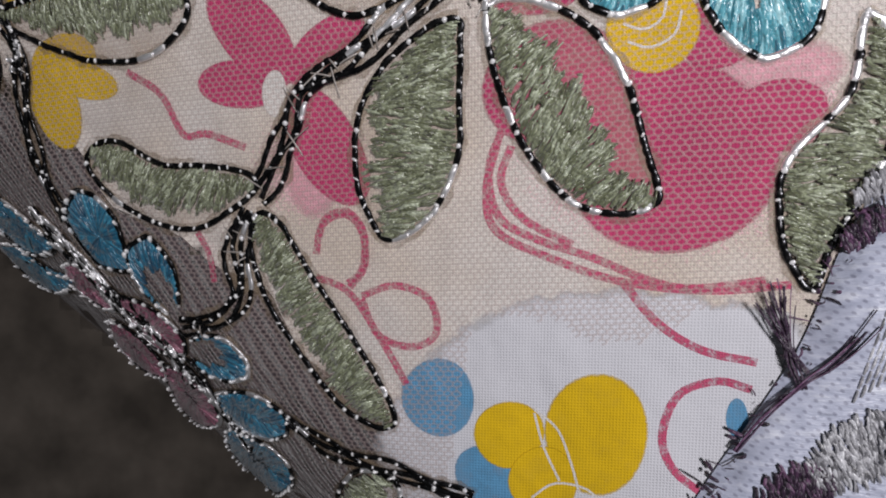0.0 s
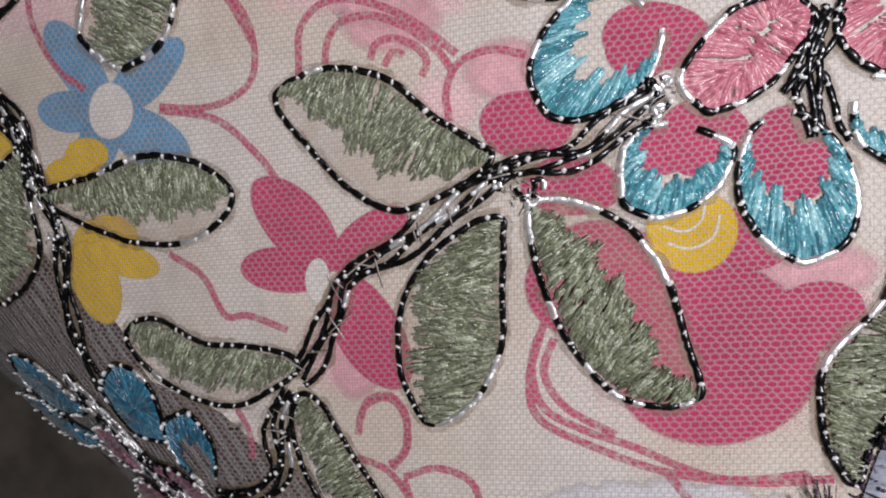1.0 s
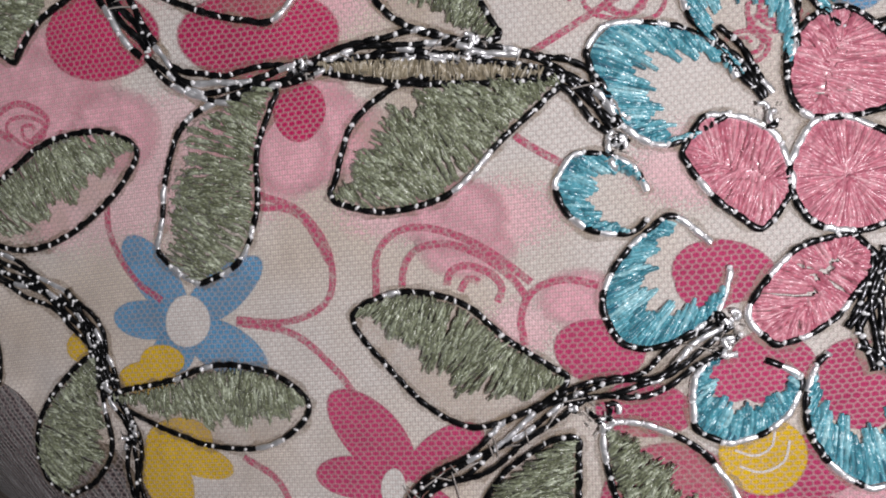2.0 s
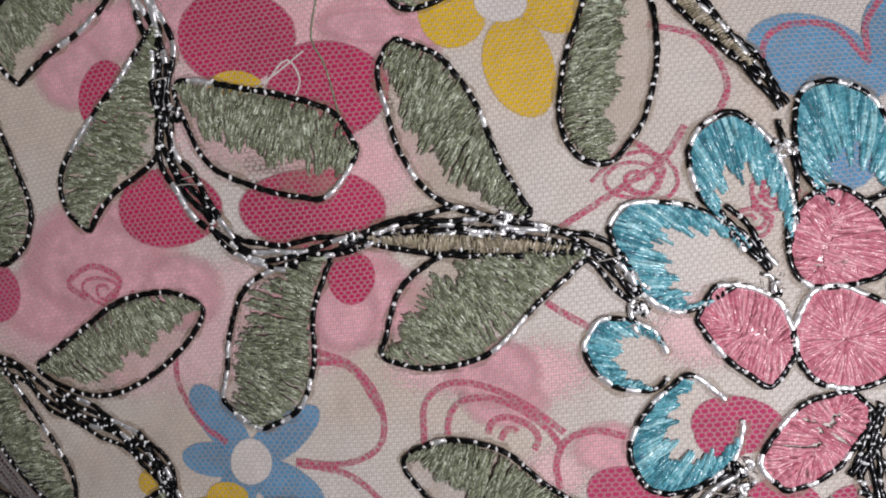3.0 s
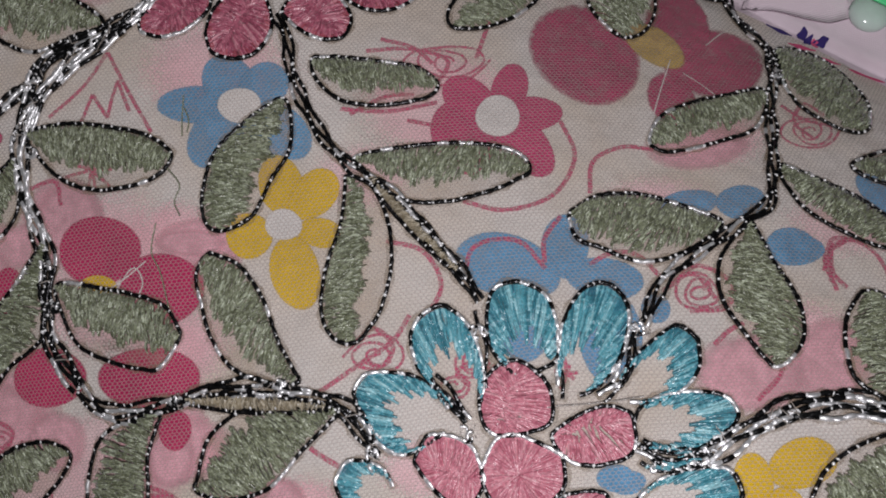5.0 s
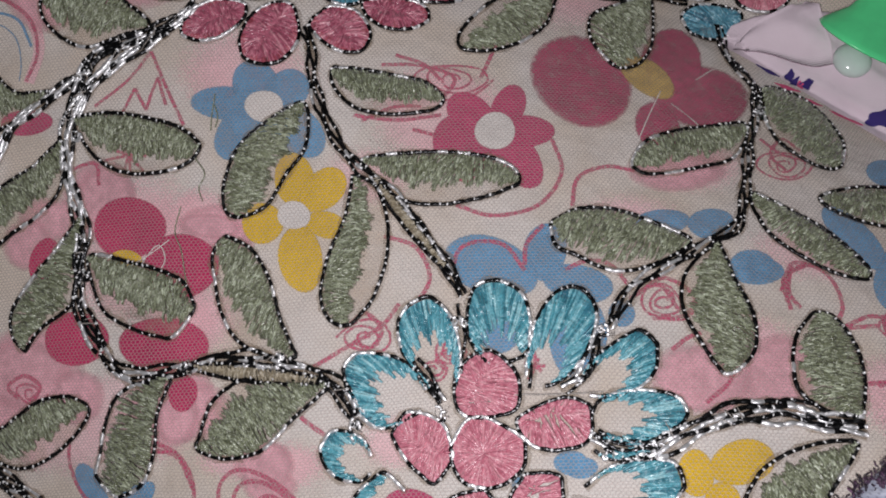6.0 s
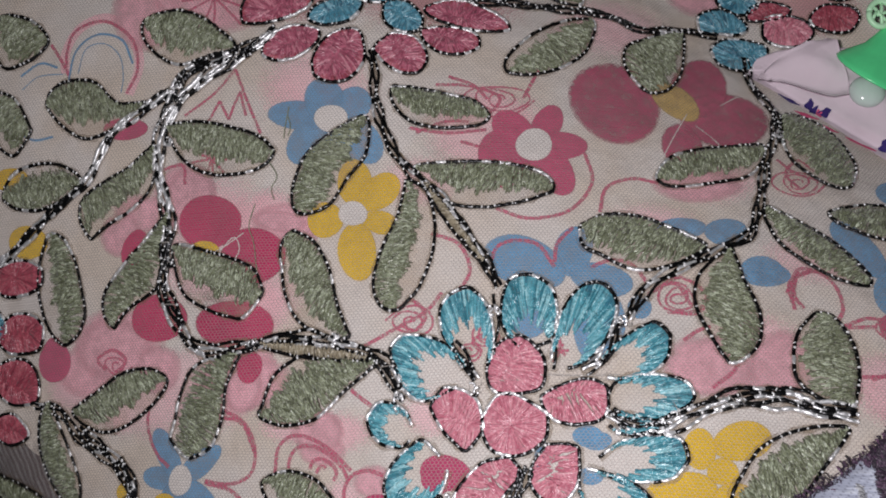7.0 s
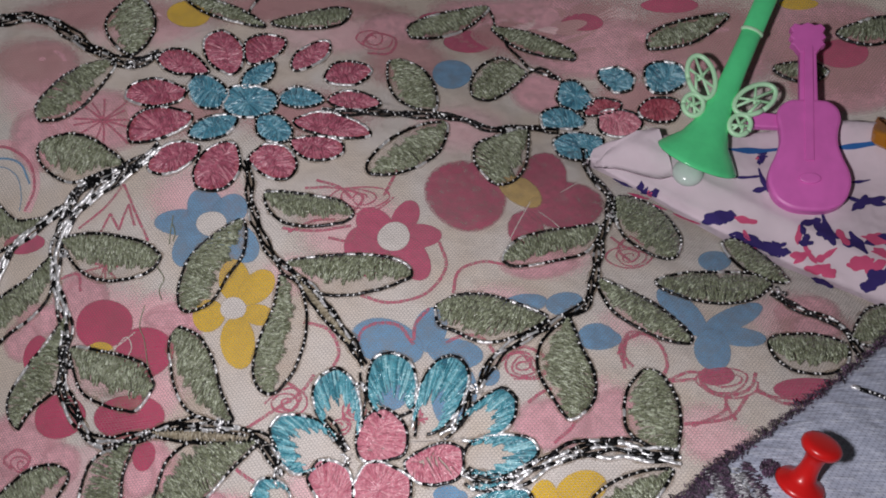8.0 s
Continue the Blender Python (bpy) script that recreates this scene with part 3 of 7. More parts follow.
def spiral(x, y, ax, ay, bx, by, turns, width=0.45):
    """A printed scribble winding outwards."""
    pts = []
    for k in range(int(turns * 10) + 1):
        t = 2 * math.pi * k / 10
        r = (0.16 + 0.84 * k / (turns * 10)) * (1 + 0.13 * math.sin(1.7 * t + x) + 0.07 * math.sin(2.9 * t + y))
        pts.append((x + (ax * math.cos(t) + bx * math.sin(t)) * r, y + (ay * math.cos(t) + by * math.sin(t)) * r))
    ink_line(*pts, width=width)


def burst(x, y, ax, ay, bx, by, rays):
    """Printed strokes radiating from one point."""
    for k in range(rays):
        t = 2 * math.pi * (k + 0.25 * math.sin(k * 2.3)) / rays
        s = 0.78 + 0.22 * math.sin(k * 4.1)
        tip = (x + (ax * math.cos(t) + bx * math.sin(t)) * s, y + (ay * math.cos(t) + by * math.sin(t)) * s)
        ink_line((x, y), ((x + tip[0]) / 2 + 0.2, (y + tip[1]) / 2), tip, width=0.55)


disc("W", -9.5, -66.8, 26.0, 0.0, 0.0, 20.0)
disc("S", -64.5, 32.0, 12.7, -2.6, 1.2, 10.6)
disc("S", -10.4, 54.5, 12.7, -1.4, 1.0, 8.3)
disc("S", 39.3, 15.4, 9.8, -1.2, 2.2, 7.1)
disc("S", -51.0, 23.1, 12.2, -2.4, 0.9, 8.2)
disc("S", -9.4, 59.0, 14.7, 1.1, -0.6, 10.1)
disc("S", -20.9, 45.4, 9.4, 0.0, -0.6, 6.9)
disc("S", 21.5, 36.9, 11.8, 1.1, 0.2, 7.1)
disc("S", -59.6, 37.3, 15.5, -1.2, -1.6, 14.0)
disc("S", -75.1, 6.3, 19.8, -1.1, -0.8, 9.2)
disc("S", -91.6, 9.3, 11.3, -0.6, -0.4, 6.3)
disc("S", 37.0, 10.1, 9.8, 0.6, 0.4, 6.9)
disc("S", 34.2, 49.2, 11.6, 1.8, 0.6, 6.8)
disc("S", -33.2, -1.5, 10.0, -0.3, -0.4, 4.9)
disc("S", -50.7, 40.9, 8.0, -0.5, -0.6, 5.5)
disc("S", -63.7, 10.2, 15.2, -2.3, 0.5, 5.9)
disc("S", -41.0, -0.4, 9.4, -1.2, 0.1, 3.7)
disc("S", -30.0, -12.1, 4.7, -0.4, 0.1, 3.7)
disc("S", 1.0, -32.2, 6.2, -0.2, 0.0, 4.0)
disc("S", -79.6, 3.5, 5.7, -0.7, 0.7, 4.6)
disc("S", -39.8, -34.8, 7.0, -0.2, 0.2, 6.2)
disc("S", -7.7, -34.8, 13.8, -0.5, -0.2, 11.9)
disc("S", -86.9, 98.6, 14.6, -1.6, -1.7, 13.5)
disc("S", 52.6, 33.6, 14.0, 0.6, 1.0, 7.2)
disc("S", 82.8, 36.9, 13.5, 0.9, 2.6, 9.7)
disc("S", -62.1, 113.7, 22.3, -0.7, -1.2, 10.0)
disc("S", -14.8, 113.1, 22.8, 4.0, -0.5, 9.4)
disc("S", 41.3, 121.4, 28.0, -2.6, 0.4, 8.3)
disc("S", 15.2, 86.5, 15.8, 2.8, 0.1, 11.2)
disc("S", -43.5, 65.7, 15.7, -1.3, -1.1, 11.2)
disc("S", -57.1, 6.5, 10.9, -1.4, 0.7, 7.7)
disc("S", -14.9, 1.5, 6.8, -0.7, 0.5, 5.3)
disc("P", -45.5, 36.0, 6.1, -1.0, 0.4, 4.6)
disc("P", -69.6, 45.8, 7.6, -1.3, 0.6, 6.0)
disc("P", -88.7, 12.5, 9.2, -1.2, 0.8, 5.3)
disc("P", -81.0, 16.2, 7.6, -1.1, 0.5, 4.0)
disc("P", -78.2, 42.1, 7.9, -1.3, 0.4, 3.9)
disc("P", -51.5, 9.6, 6.3, -0.8, 0.5, 6.3)
disc("P", -36.2, -0.4, 4.9, -0.5, 0.2, 3.2)
disc("P", 32.9, 10.6, 7.0, -0.0, 0.6, 5.4)
disc("P", 30.9, 48.0, 8.8, 0.7, 0.6, 4.5)
disc("P", -46.4, 38.0, 7.5, -0.7, -0.2, 4.0)
disc("P", -82.3, 17.8, 11.8, -1.0, -0.0, 6.7)
disc("P", -52.3, 8.1, 11.4, -0.8, -0.1, 5.3)
disc("P", 42.9, 11.5, 5.8, 0.1, 1.1, 6.7)
disc("P", -35.2, -4.3, 5.0, -0.7, 0.1, 3.1)
disc("P", 1.1, -29.1, 5.0, -0.2, -0.0, 2.5)
disc("P", -24.5, -10.1, 4.2, -0.5, 0.0, 3.1)
disc("P", -39.3, -35.9, 2.9, -0.1, 0.1, 4.0)
disc("P", -84.6, 102.8, 9.0, -0.9, -1.0, 7.9)
disc("P", 34.7, 102.3, 8.6, 0.3, 0.3, 7.2)
disc("P", 49.2, 113.1, 20.6, -2.8, 0.5, 8.6)
disc("P", 74.9, 109.3, 18.8, -1.6, 0.7, 9.5)
disc("P", 102.0, 112.3, 18.3, -1.8, 1.1, 9.6)
disc("P", 106.8, 98.5, 13.9, -1.6, 1.1, 8.2)
disc("P", 27.1, 125.8, 21.4, -0.4, 0.3, 9.1)
disc("M", 45.5, 121.8, 5.2, -1.5, 0.1, 2.5)
disc("M", 66.9, 122.3, 7.1, -0.7, 0.1, 2.0)
disc("M", 106.6, 106.6, 6.2, -0.7, 0.5, 3.8)
disc("Y", 97.9, 120.3, 4.7, -0.4, 0.1, 1.5)
disc("M", 12.6, 124.8, 8.6, 2.0, 0.0, 2.9)
disc("P", 86.8, 38.0, 7.7, 0.5, 1.6, 5.6)
disc("S", 60.1, 9.8, 8.4, 0.0, 1.1, 6.8)
disc("P", -68.6, 87.3, 14.3, -1.1, -1.0, 8.8)
disc("P", -1.3, 115.9, 9.5, 2.3, -0.2, 7.9)
disc("P", -83.4, 84.2, 8.5, -0.9, -1.0, 8.3)
disc("E", -53.0, 31.8, 7.1, -1.1, 0.4, 5.5)
disc("E", -72.8, 21.4, 6.7, -1.0, 0.5, 4.5)
disc("E", -55.4, 18.8, 8.7, -1.3, 0.4, 4.7)
disc("E", -79.8, 34.9, 3.3, -0.5, 0.5, 4.2)
disc("E", -51.4, 10.9, 2.8, -0.4, 0.2, 3.0)
disc("M", -99.2, 16.6, 2.6, -0.3, 0.6, 3.1)
disc("M", -7.2, -36.3, 8.5, -0.2, -0.1, 8.2)
disc("M", -16.7, -29.4, 6.5, -0.3, -0.0, 5.5)
disc("M", -19.1, -20.7, 4.4, -0.4, -0.0, 2.7)
disc("M", -23.0, -15.0, 4.2, -0.4, 0.0, 3.1)
disc("M", -11.5, -18.3, 2.2, -0.2, -0.0, 2.1)
disc("M", -12.0, -8.5, 4.6, -0.5, 0.0, 3.0)
disc("M", -8.1, -17.0, 3.8, -0.3, -0.0, 2.9)
disc("M", -1.1, -19.1, 3.5, -0.3, -0.0, 4.0)
disc("M", -4.0, -26.2, 3.1, -0.2, -0.0, 2.9)
disc("M", 1.2, -33.1, 3.7, -0.1, -0.0, 3.0)
disc("M", 81.3, 18.2, 6.9, 0.2, 0.7, 2.9)
disc("M", 16.8, 117.5, 6.4, 1.4, 0.0, 4.1)
disc("M", -98.3, 14.9, 4.3, -0.2, -0.2, 4.2)
disc("Y", -63.6, 33.7, 3.3, -0.5, 0.2, 1.8)
disc("Y", -68.5, -12.9, 2.8, -0.2, 0.2, 1.8)
disc("Y", -78.2, -10.6, 2.3, -0.2, 0.2, 1.9)
disc("Y", -67.2, -22.2, 4.3, -0.1, 0.3, 3.1)
disc("Y", -70.4, -14.7, 3.6, -0.4, 0.3, 2.0)
disc("Y", -9.0, -25.4, 3.8, -0.2, -0.0, 3.6)
disc("Y", -12.6, -60.9, 4.5, 0.2, -0.2, 5.9)
disc("Y", -20.4, -61.3, 3.3, 0.2, -0.0, 3.4)
disc("Y", -17.2, -65.7, 3.2, 0.2, -0.1, 3.4)
disc("Y", -50.7, 116.1, 5.4, 0.1, -0.4, 4.1)
disc("Y", -112.3, 51.6, 4.7, -0.3, -0.2, 2.5)
disc("Y", -106.9, 38.7, 5.2, -0.4, -0.3, 3.4)
disc("B", -27.2, -57.9, 3.6, 0.3, -0.3, 4.0)
disc("B", -22.2, -65.6, 3.4, -0.5, 0.3, 3.1)
disc("B", -1.0, -58.9, 0.9, 0.0, -0.1, 1.8)
disc("B", 12.6, 105.0, 4.9, 1.2, -0.0, 5.2)
disc("B", 41.9, 29.1, 4.5, 0.1, 0.3, 2.7)
disc("B", 69.7, 52.1, 3.9, 0.4, 0.7, 3.3)
disc("M", 64.0, 21.0, 3.6, 0.1, 0.4, 2.4)
disc("P", 87.4, 34.1, 6.1, 0.4, 1.1, 3.8)
disc("B", 12.9, -2.8, 2.6, -0.0, 0.0, 1.6)
disc("B", 4.1, -5.5, 1.2, -0.0, -0.1, 3.0)
disc("B", 12.1, -8.6, 2.2, -0.0, -0.0, 1.4)
disc("M", 12.3, -13.1, 1.5, -0.0, -0.0, 0.7)
disc("B", 19.9, 21.0, 2.1, 0.0, 0.1, 2.4)
disc("B", 11.5, -2.1, 2.5, -0.0, 0.0, 1.8)
disc("B", -68.5, -3.9, -3.1, 4.8, 2.3, 0.9)
disc("B", -60.7, -6.1, 4.4, 2.9, 1.7, -1.8)
disc("B", -60.7, -12.2, 4.4, -2.9, -1.8, -2.0)
disc("B", -69.8, -8.3, -4.3, 0.6, 0.3, 2.1)
disc("B", -66.8, -11.8, -1.3, -2.6, -2.4, 0.9)
disc("C", -65.0, -8.9, 2.7, -0.3, 0.3, 2.8)
disc("M", -46.8, -26.5, -4.5, 0.9, 0.5, 2.2)
disc("M", -45.1, -22.1, -3.9, 4.8, 2.5, 1.7)
disc("M", -37.8, -24.1, 3.8, 2.5, 1.3, -1.8)
disc("M", -37.9, -33.1, 3.2, -5.7, -2.9, -1.5)
disc("M", -40.7, -25.3, 1.7, -0.1, 0.1, 1.5)
disc("C", -43.0, -27.7, 1.3, -0.1, 0.1, 2.2)
disc("Y", -69.0, -26.2, 1.6, -4.6, -3.0, -0.8)
disc("Y", -65.3, -24.0, 4.7, -1.5, -0.8, -1.7)
disc("B", -46.5, 59.9, -6.7, 0.9, -0.1, 3.2)
disc("B", -41.6, 63.1, -1.9, 4.7, 3.9, 1.3)
disc("B", -36.1, 61.7, 3.7, 2.7, 2.2, -3.3)
disc("B", -43.4, 54.8, -3.6, -4.8, -3.3, 2.9)
disc("B", -34.0, 54.5, 5.3, -4.5, -2.2, -3.2)
disc("C", -39.8, 59.0, 3.5, -0.1, -0.3, 3.0)
disc("Y", -33.6, 45.4, -0.3, 4.7, 3.5, -0.3)
disc("Y", -28.4, 43.1, 3.4, 3.0, 2.2, -2.7)
disc("Y", -38.6, 37.9, -3.6, -0.5, -1.0, 3.6)
disc("Y", -31.6, 31.4, 1.1, -5.8, -3.8, -0.2)
disc("Y", -27.6, 36.9, 3.6, -1.0, -0.3, -2.3)
disc("C", -33.2, 38.9, 2.9, -0.1, -0.3, 2.5)
disc("M", 2.5, 58.8, 2.2, 4.8, 2.4, -1.7)
disc("M", 5.6, 54.2, 4.9, 0.3, -0.0, -3.3)
disc("M", 4.0, 48.6, 3.6, -4.9, -2.6, -2.9)
disc("M", -4.8, 52.0, -5.5, -1.5, -1.1, 5.5)
disc("M", -3.8, 57.3, -4.0, 2.9, 1.6, 3.3)
disc("M", -3.3, 47.4, -2.7, -2.9, -1.6, 2.1)
disc("C", 0.3, 54.0, 3.5, 0.3, -0.1, 3.8)
disc("D", 15.8, 66.3, -8.6, 4.2, 3.5, 9.7)
disc("D", 33.1, 73.8, 5.1, 6.5, 3.5, -5.8)
disc("D", 37.7, 65.7, 9.2, -0.1, -1.8, -8.0)
disc("D", 28.7, 57.2, 2.7, -4.4, -3.2, -3.7)
disc("F", 27.9, 68.6, 4.6, -3.4, -1.9, -3.8)
disc("B", -0.4, 29.0, -7.4, 2.8, 1.4, 4.7)
disc("B", 8.3, 31.5, 1.1, 5.1, 3.4, -0.9)
disc("B", 13.3, 26.0, 5.6, -1.2, -0.6, -3.2)
disc("B", 27.6, 37.5, 4.6, 0.5, 0.1, 2.4)
disc("B", 35.6, 37.6, 4.0, 0.5, 0.2, 3.0)
disc("B", 41.2, 29.9, 3.9, 0.4, 0.3, 3.0)
disc("Y", 36.0, -2.0, 4.6, 1.6, -1.2, 3.0)
disc("Y", 29.3, -3.6, 2.6, 0.6, -0.4, 3.4)
disc("Y", 32.8, -7.1, 2.5, 0.2, -0.2, 2.2)
disc("Y", 26.2, -11.6, 5.8, 1.8, -1.2, 4.0)
disc("Y", 34.9, -13.5, 1.8, -4.5, -4.0, -1.9)
disc("E", -63.2, 39.2, 7.1, -1.2, 0.5, 5.3)
disc("B", 1.1, 19.8, 4.0, -0.1, -0.0, 5.3)
disc("B", 13.0, 17.5, 4.5, -0.0, 0.2, 7.1)
disc("E", -56.4, 32.8, 3.3, -0.6, 0.3, 2.9)
disc("P", -68.4, 44.0, 6.3, -1.2, 0.8, 7.1)
disc("P", -47.8, 38.1, 5.9, -1.1, 0.2, 2.1)
disc("P", -83.3, 16.2, 10.0, -1.6, 0.9, 6.0)
disc("P", -72.3, 11.7, 5.9, -0.9, 0.6, 4.6)
disc("P", -83.8, 38.4, 5.2, -1.0, 0.6, 4.5)
disc("P", -52.2, 7.3, 4.0, -0.6, 0.5, 5.1)
disc("P", -36.2, -1.3, 5.5, -0.7, 0.3, 3.7)
disc("P", 30.9, 10.7, 8.0, 0.5, 0.2, 5.9)
disc("B", 59.7, 36.7, -4.1, 5.8, 2.4, 2.8)
disc("B", 70.4, 35.6, 7.0, 3.6, 0.3, -2.8)
disc("B", 70.0, 30.7, 6.1, -0.6, -0.7, -2.5)
disc("B", 64.3, 27.2, 0.9, -4.8, -3.7, -2.0)
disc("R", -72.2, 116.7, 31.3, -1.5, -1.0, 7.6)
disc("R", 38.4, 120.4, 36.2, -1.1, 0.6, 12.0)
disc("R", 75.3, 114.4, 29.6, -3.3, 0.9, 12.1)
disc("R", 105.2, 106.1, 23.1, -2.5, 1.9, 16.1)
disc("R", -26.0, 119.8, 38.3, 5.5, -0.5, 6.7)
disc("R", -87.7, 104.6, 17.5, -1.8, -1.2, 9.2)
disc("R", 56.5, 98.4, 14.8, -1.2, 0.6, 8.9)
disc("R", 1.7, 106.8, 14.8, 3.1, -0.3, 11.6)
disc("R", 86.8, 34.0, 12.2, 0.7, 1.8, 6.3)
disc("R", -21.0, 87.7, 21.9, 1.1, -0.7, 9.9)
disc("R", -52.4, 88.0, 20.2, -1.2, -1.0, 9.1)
disc("S", 62.0, 6.4, 9.5, 0.8, 0.8, 5.6)
disc("P", 84.5, 17.4, 9.0, 1.2, 0.6, 3.6)
disc("M", -85.0, 59.8, 5.4, -0.6, 0.4, 2.3)
disc("M", -8.3, -18.9, 3.0, -0.2, -0.0, 1.9)
disc("M", -0.9, -21.8, 2.4, -0.2, -0.0, 1.6)
disc("M", -13.4, -9.8, 2.8, -0.3, 0.0, 2.2)
burst(-68.3, 87.3, 10.9, -0.8, -0.9, 7.8, 13)
burst(-64.3, 51.9, 4.6, -0.5, -0.5, 4.8, 9)
spiral(-82.2, 13.1, 3.6, -0.4, -0.1, 2.1, 2)
spiral(-20.1, 17.7, 4.5, -0.3, -0.2, 3.4, 2.5)
spiral(-7.0, 64.1, 7.4, 0.4, -0.2, 4.5, 3)
spiral(50.6, 51.3, 5.3, 0.8, 0.6, 4.0, 3)
spiral(65.3, 19.6, 6.9, 0.1, 0.7, 3.6, 3)
spiral(26.5, 23.1, 4.0, 0.1, 0.2, 3.4, 3)
spiral(-6.3, 15.2, 2.7, -0.5, 0.5, 2.4, 3)
spiral(-6.7, 112.8, 4.6, 1.0, -0.2, 3.9, 2)
spiral(-9.0, 12.3, 2.3, -0.1, -0.0, 2.1, 2)
burst(6.3, 12.5, 2.2, -0.0, 0.0, 2.3, 7)
ink_line((-6.3, 29.4), (-5.2, 32.1), (-2.1, 33.2), (2.0, 32.4), (5.0, 28.1))
ink_line((5.0, 29.0), (5.4, 32.8), (8.2, 36.3))
ink_line((11.4, 28.3), (15.0, 29.9), (18.6, 29.2), (21.5, 25.3))
ink_line((27.2, 15.0), (29.5, 16.9), (31.8, 17.9))
ink_line((-22.5, 55.6), (-16.8, 58.3), (-12.4, 58.4))
ink_line((-13.7, 53.9), (-8.9, 52.9), (-8.0, 55.7))
ink_line((-74.9, 50.6), (-70.5, 51.1), (-69.6, 47.1))
ink_line((-73.6, 4.6), (-73.5, 1.0), (-71.2, -3.6), (-67.9, -6.4))
ink_line((-56.0, 3.2), (-51.7, 1.0), (-48.9, -3.3), (-49.1, -8.0), (-53.5, -9.9), (-59.3, -9.2))
ink_line((-59.3, -9.5), (-53.0, -11.2), (-48.8, -15.0), (-46.5, -18.1))
ink_line((-44.2, -8.4), (-44.1, -7.1), (-43.9, -4.0), (-42.0, -2.1), (-39.2, -1.9), (-35.4, -3.3), (-32.2, -5.4), (-29.1, -8.1))
ink_line((-41.5, -7.5), (-41.2, -5.4), (-39.8, -3.9), (-37.0, -3.7), (-33.8, -5.1), (-31.0, -7.4), (-29.4, -9.7))
ink_line((-37.1, -7.7), (-36.6, -6.3), (-34.9, -6.0), (-32.8, -7.0), (-31.8, -8.4), (-32.3, -9.7))
ink_line((-35.8, -8.4), (-35.0, -7.2), (-33.9, -7.7))
ink_line((-29.8, -14.0), (-30.1, -11.3), (-28.9, -8.9), (-26.0, -8.1), (-23.0, -8.9))
ink_line((-30.3, 5.9), (-28.7, 4.6), (-25.6, 2.5))
ink_line((-59.4, -23.9), (-55.6, -26.5), (-53.3, -30.7), (-50.7, -30.8), (-46.4, -32.5))
ink_line((-38.9, -41.6), (-38.2, -39.9), (-35.9, -39.4), (-34.3, -41.6), (-34.6, -45.1), (-36.1, -46.4))
ink_line((-21.3, -32.7), (-22.5, -36.4), (-21.5, -40.6), (-18.0, -42.8), (-13.6, -44.4), (-8.9, -46.5), (-5.2, -47.4), (0.6, -46.8))
ink_line((-20.5, -34.3), (-21.4, -37.4), (-19.5, -40.7), (-15.1, -43.3))
ink_line((-39.3, -43.4), (-38.6, -40.6), (-36.2, -39.6), (-34.5, -41.4), (-34.3, -44.7), (-35.9, -46.8))
ink_line((-34.7, -47.7), (-31.3, -46.7), (-28.0, -48.1), (-27.3, -51.4), (-29.7, -52.8), (-33.1, -51.6), (-34.7, -48.0))
ink_line((-39.4, -45.7), (-35.9, -47.4), (-32.5, -52.6), (-30.3, -56.6))
ink_line((-21.7, -33.8), (-22.7, -38.2), (-21.7, -41.9), (-16.6, -44.6), (-10.8, -46.7), (-3.9, -47.6), (2.6, -47.2))
ink_line((-10.8, -46.7), (-7.9, -50.3), (-4.2, -52.8), (0.3, -53.9))
ink_line((0.0, -56.3), (-2.7, -55.6), (-5.8, -56.9), (-7.0, -60.7), (-6.0, -63.8), (-3.6, -65.9))
ink_line((-52.6, -40.6), (-51.4, -43.0), (-51.0, -46.0))
ink_line((-61.3, 70.6), (-65.6, 65.4), (-71.4, 61.4), width=0.6)
ink_line((-61.3, 70.6), (-57.9, 63.6), (-54.1, 56.4), width=0.6)
ink_line((-65.9, 59.7), (-64.8, 62.0), (-63.9, 64.0), width=0.6)
ink_line((-63.9, 64.0), (-62.7, 62.0), (-61.4, 59.8), width=0.6)
ink_line((-61.4, 59.8), (-60.6, 62.9), (-59.6, 65.7), width=0.6)
ink_line((-59.6, 65.7), (-58.8, 63.2), (-57.7, 60.3), width=0.6)
ink_line((-17.8, 34.5), (-12.4, 32.3), (-10.1, 26.6), (-14.0, 20.9))
ink_line((-22.9, 19.9), (-20.3, 21.7), (-17.5, 18.8), (-19.3, 16.1), (-22.0, 17.3))
ink_line((-29.1, 13.2), (-22.9, 16.5), (-17.6, 19.5), (-14.9, 23.0))
ink_line((-6.1, 39.7), (0.2, 37.8), (7.5, 39.9), (11.4, 46.3), (9.9, 52.9))
ink_line((12.9, 39.8), (14.1, 45.3), (19.0, 47.8), (23.7, 47.2))
ink_line((-19.6, 66.7), (-12.8, 66.8), (-6.8, 64.5), (-8.9, 59.9))
ink_line((-2.2, 64.8), (0.1, 71.2), (0.9, 74.4))
ink_line((-24.0, 56.7), (-16.4, 55.7), (-8.9, 56.8))
ink_line((23.3, 24.9), (27.0, 27.1), (31.3, 24.2), (29.8, 20.4), (24.6, 20.2))
ink_line((45.3, 25.4), (48.2, 30.8), (53.3, 28.9), (54.6, 22.9), (50.9, 17.8))
ink_line((60.6, 21.4), (61.1, 18.3), (64.9, 16.3), (69.9, 18.1), (71.9, 21.9))
ink_line((70.9, 17.5), (75.2, 16.1), (81.2, 17.0))
ink_line((30.0, 65.6), (27.1, 59.1), (24.6, 53.1), ink=INK["C"], lift=0.2, width=0.2)
ink_line((31.6, 62.8), (34.5, 60.2), (37.2, 57.0), ink=INK["C"], lift=0.2, width=0.2)
ink_line((37.0, 69.4), (41.9, 73.4), (47.5, 73.7), ink=INK["C"], lift=0.2, width=0.2)
ink_line((-57.4, 2.1), (-52.1, 0.9), (-48.7, -4.5))
ink_line((-7.0, 12.2), (-8.7, 14.0), (-6.2, 15.6))
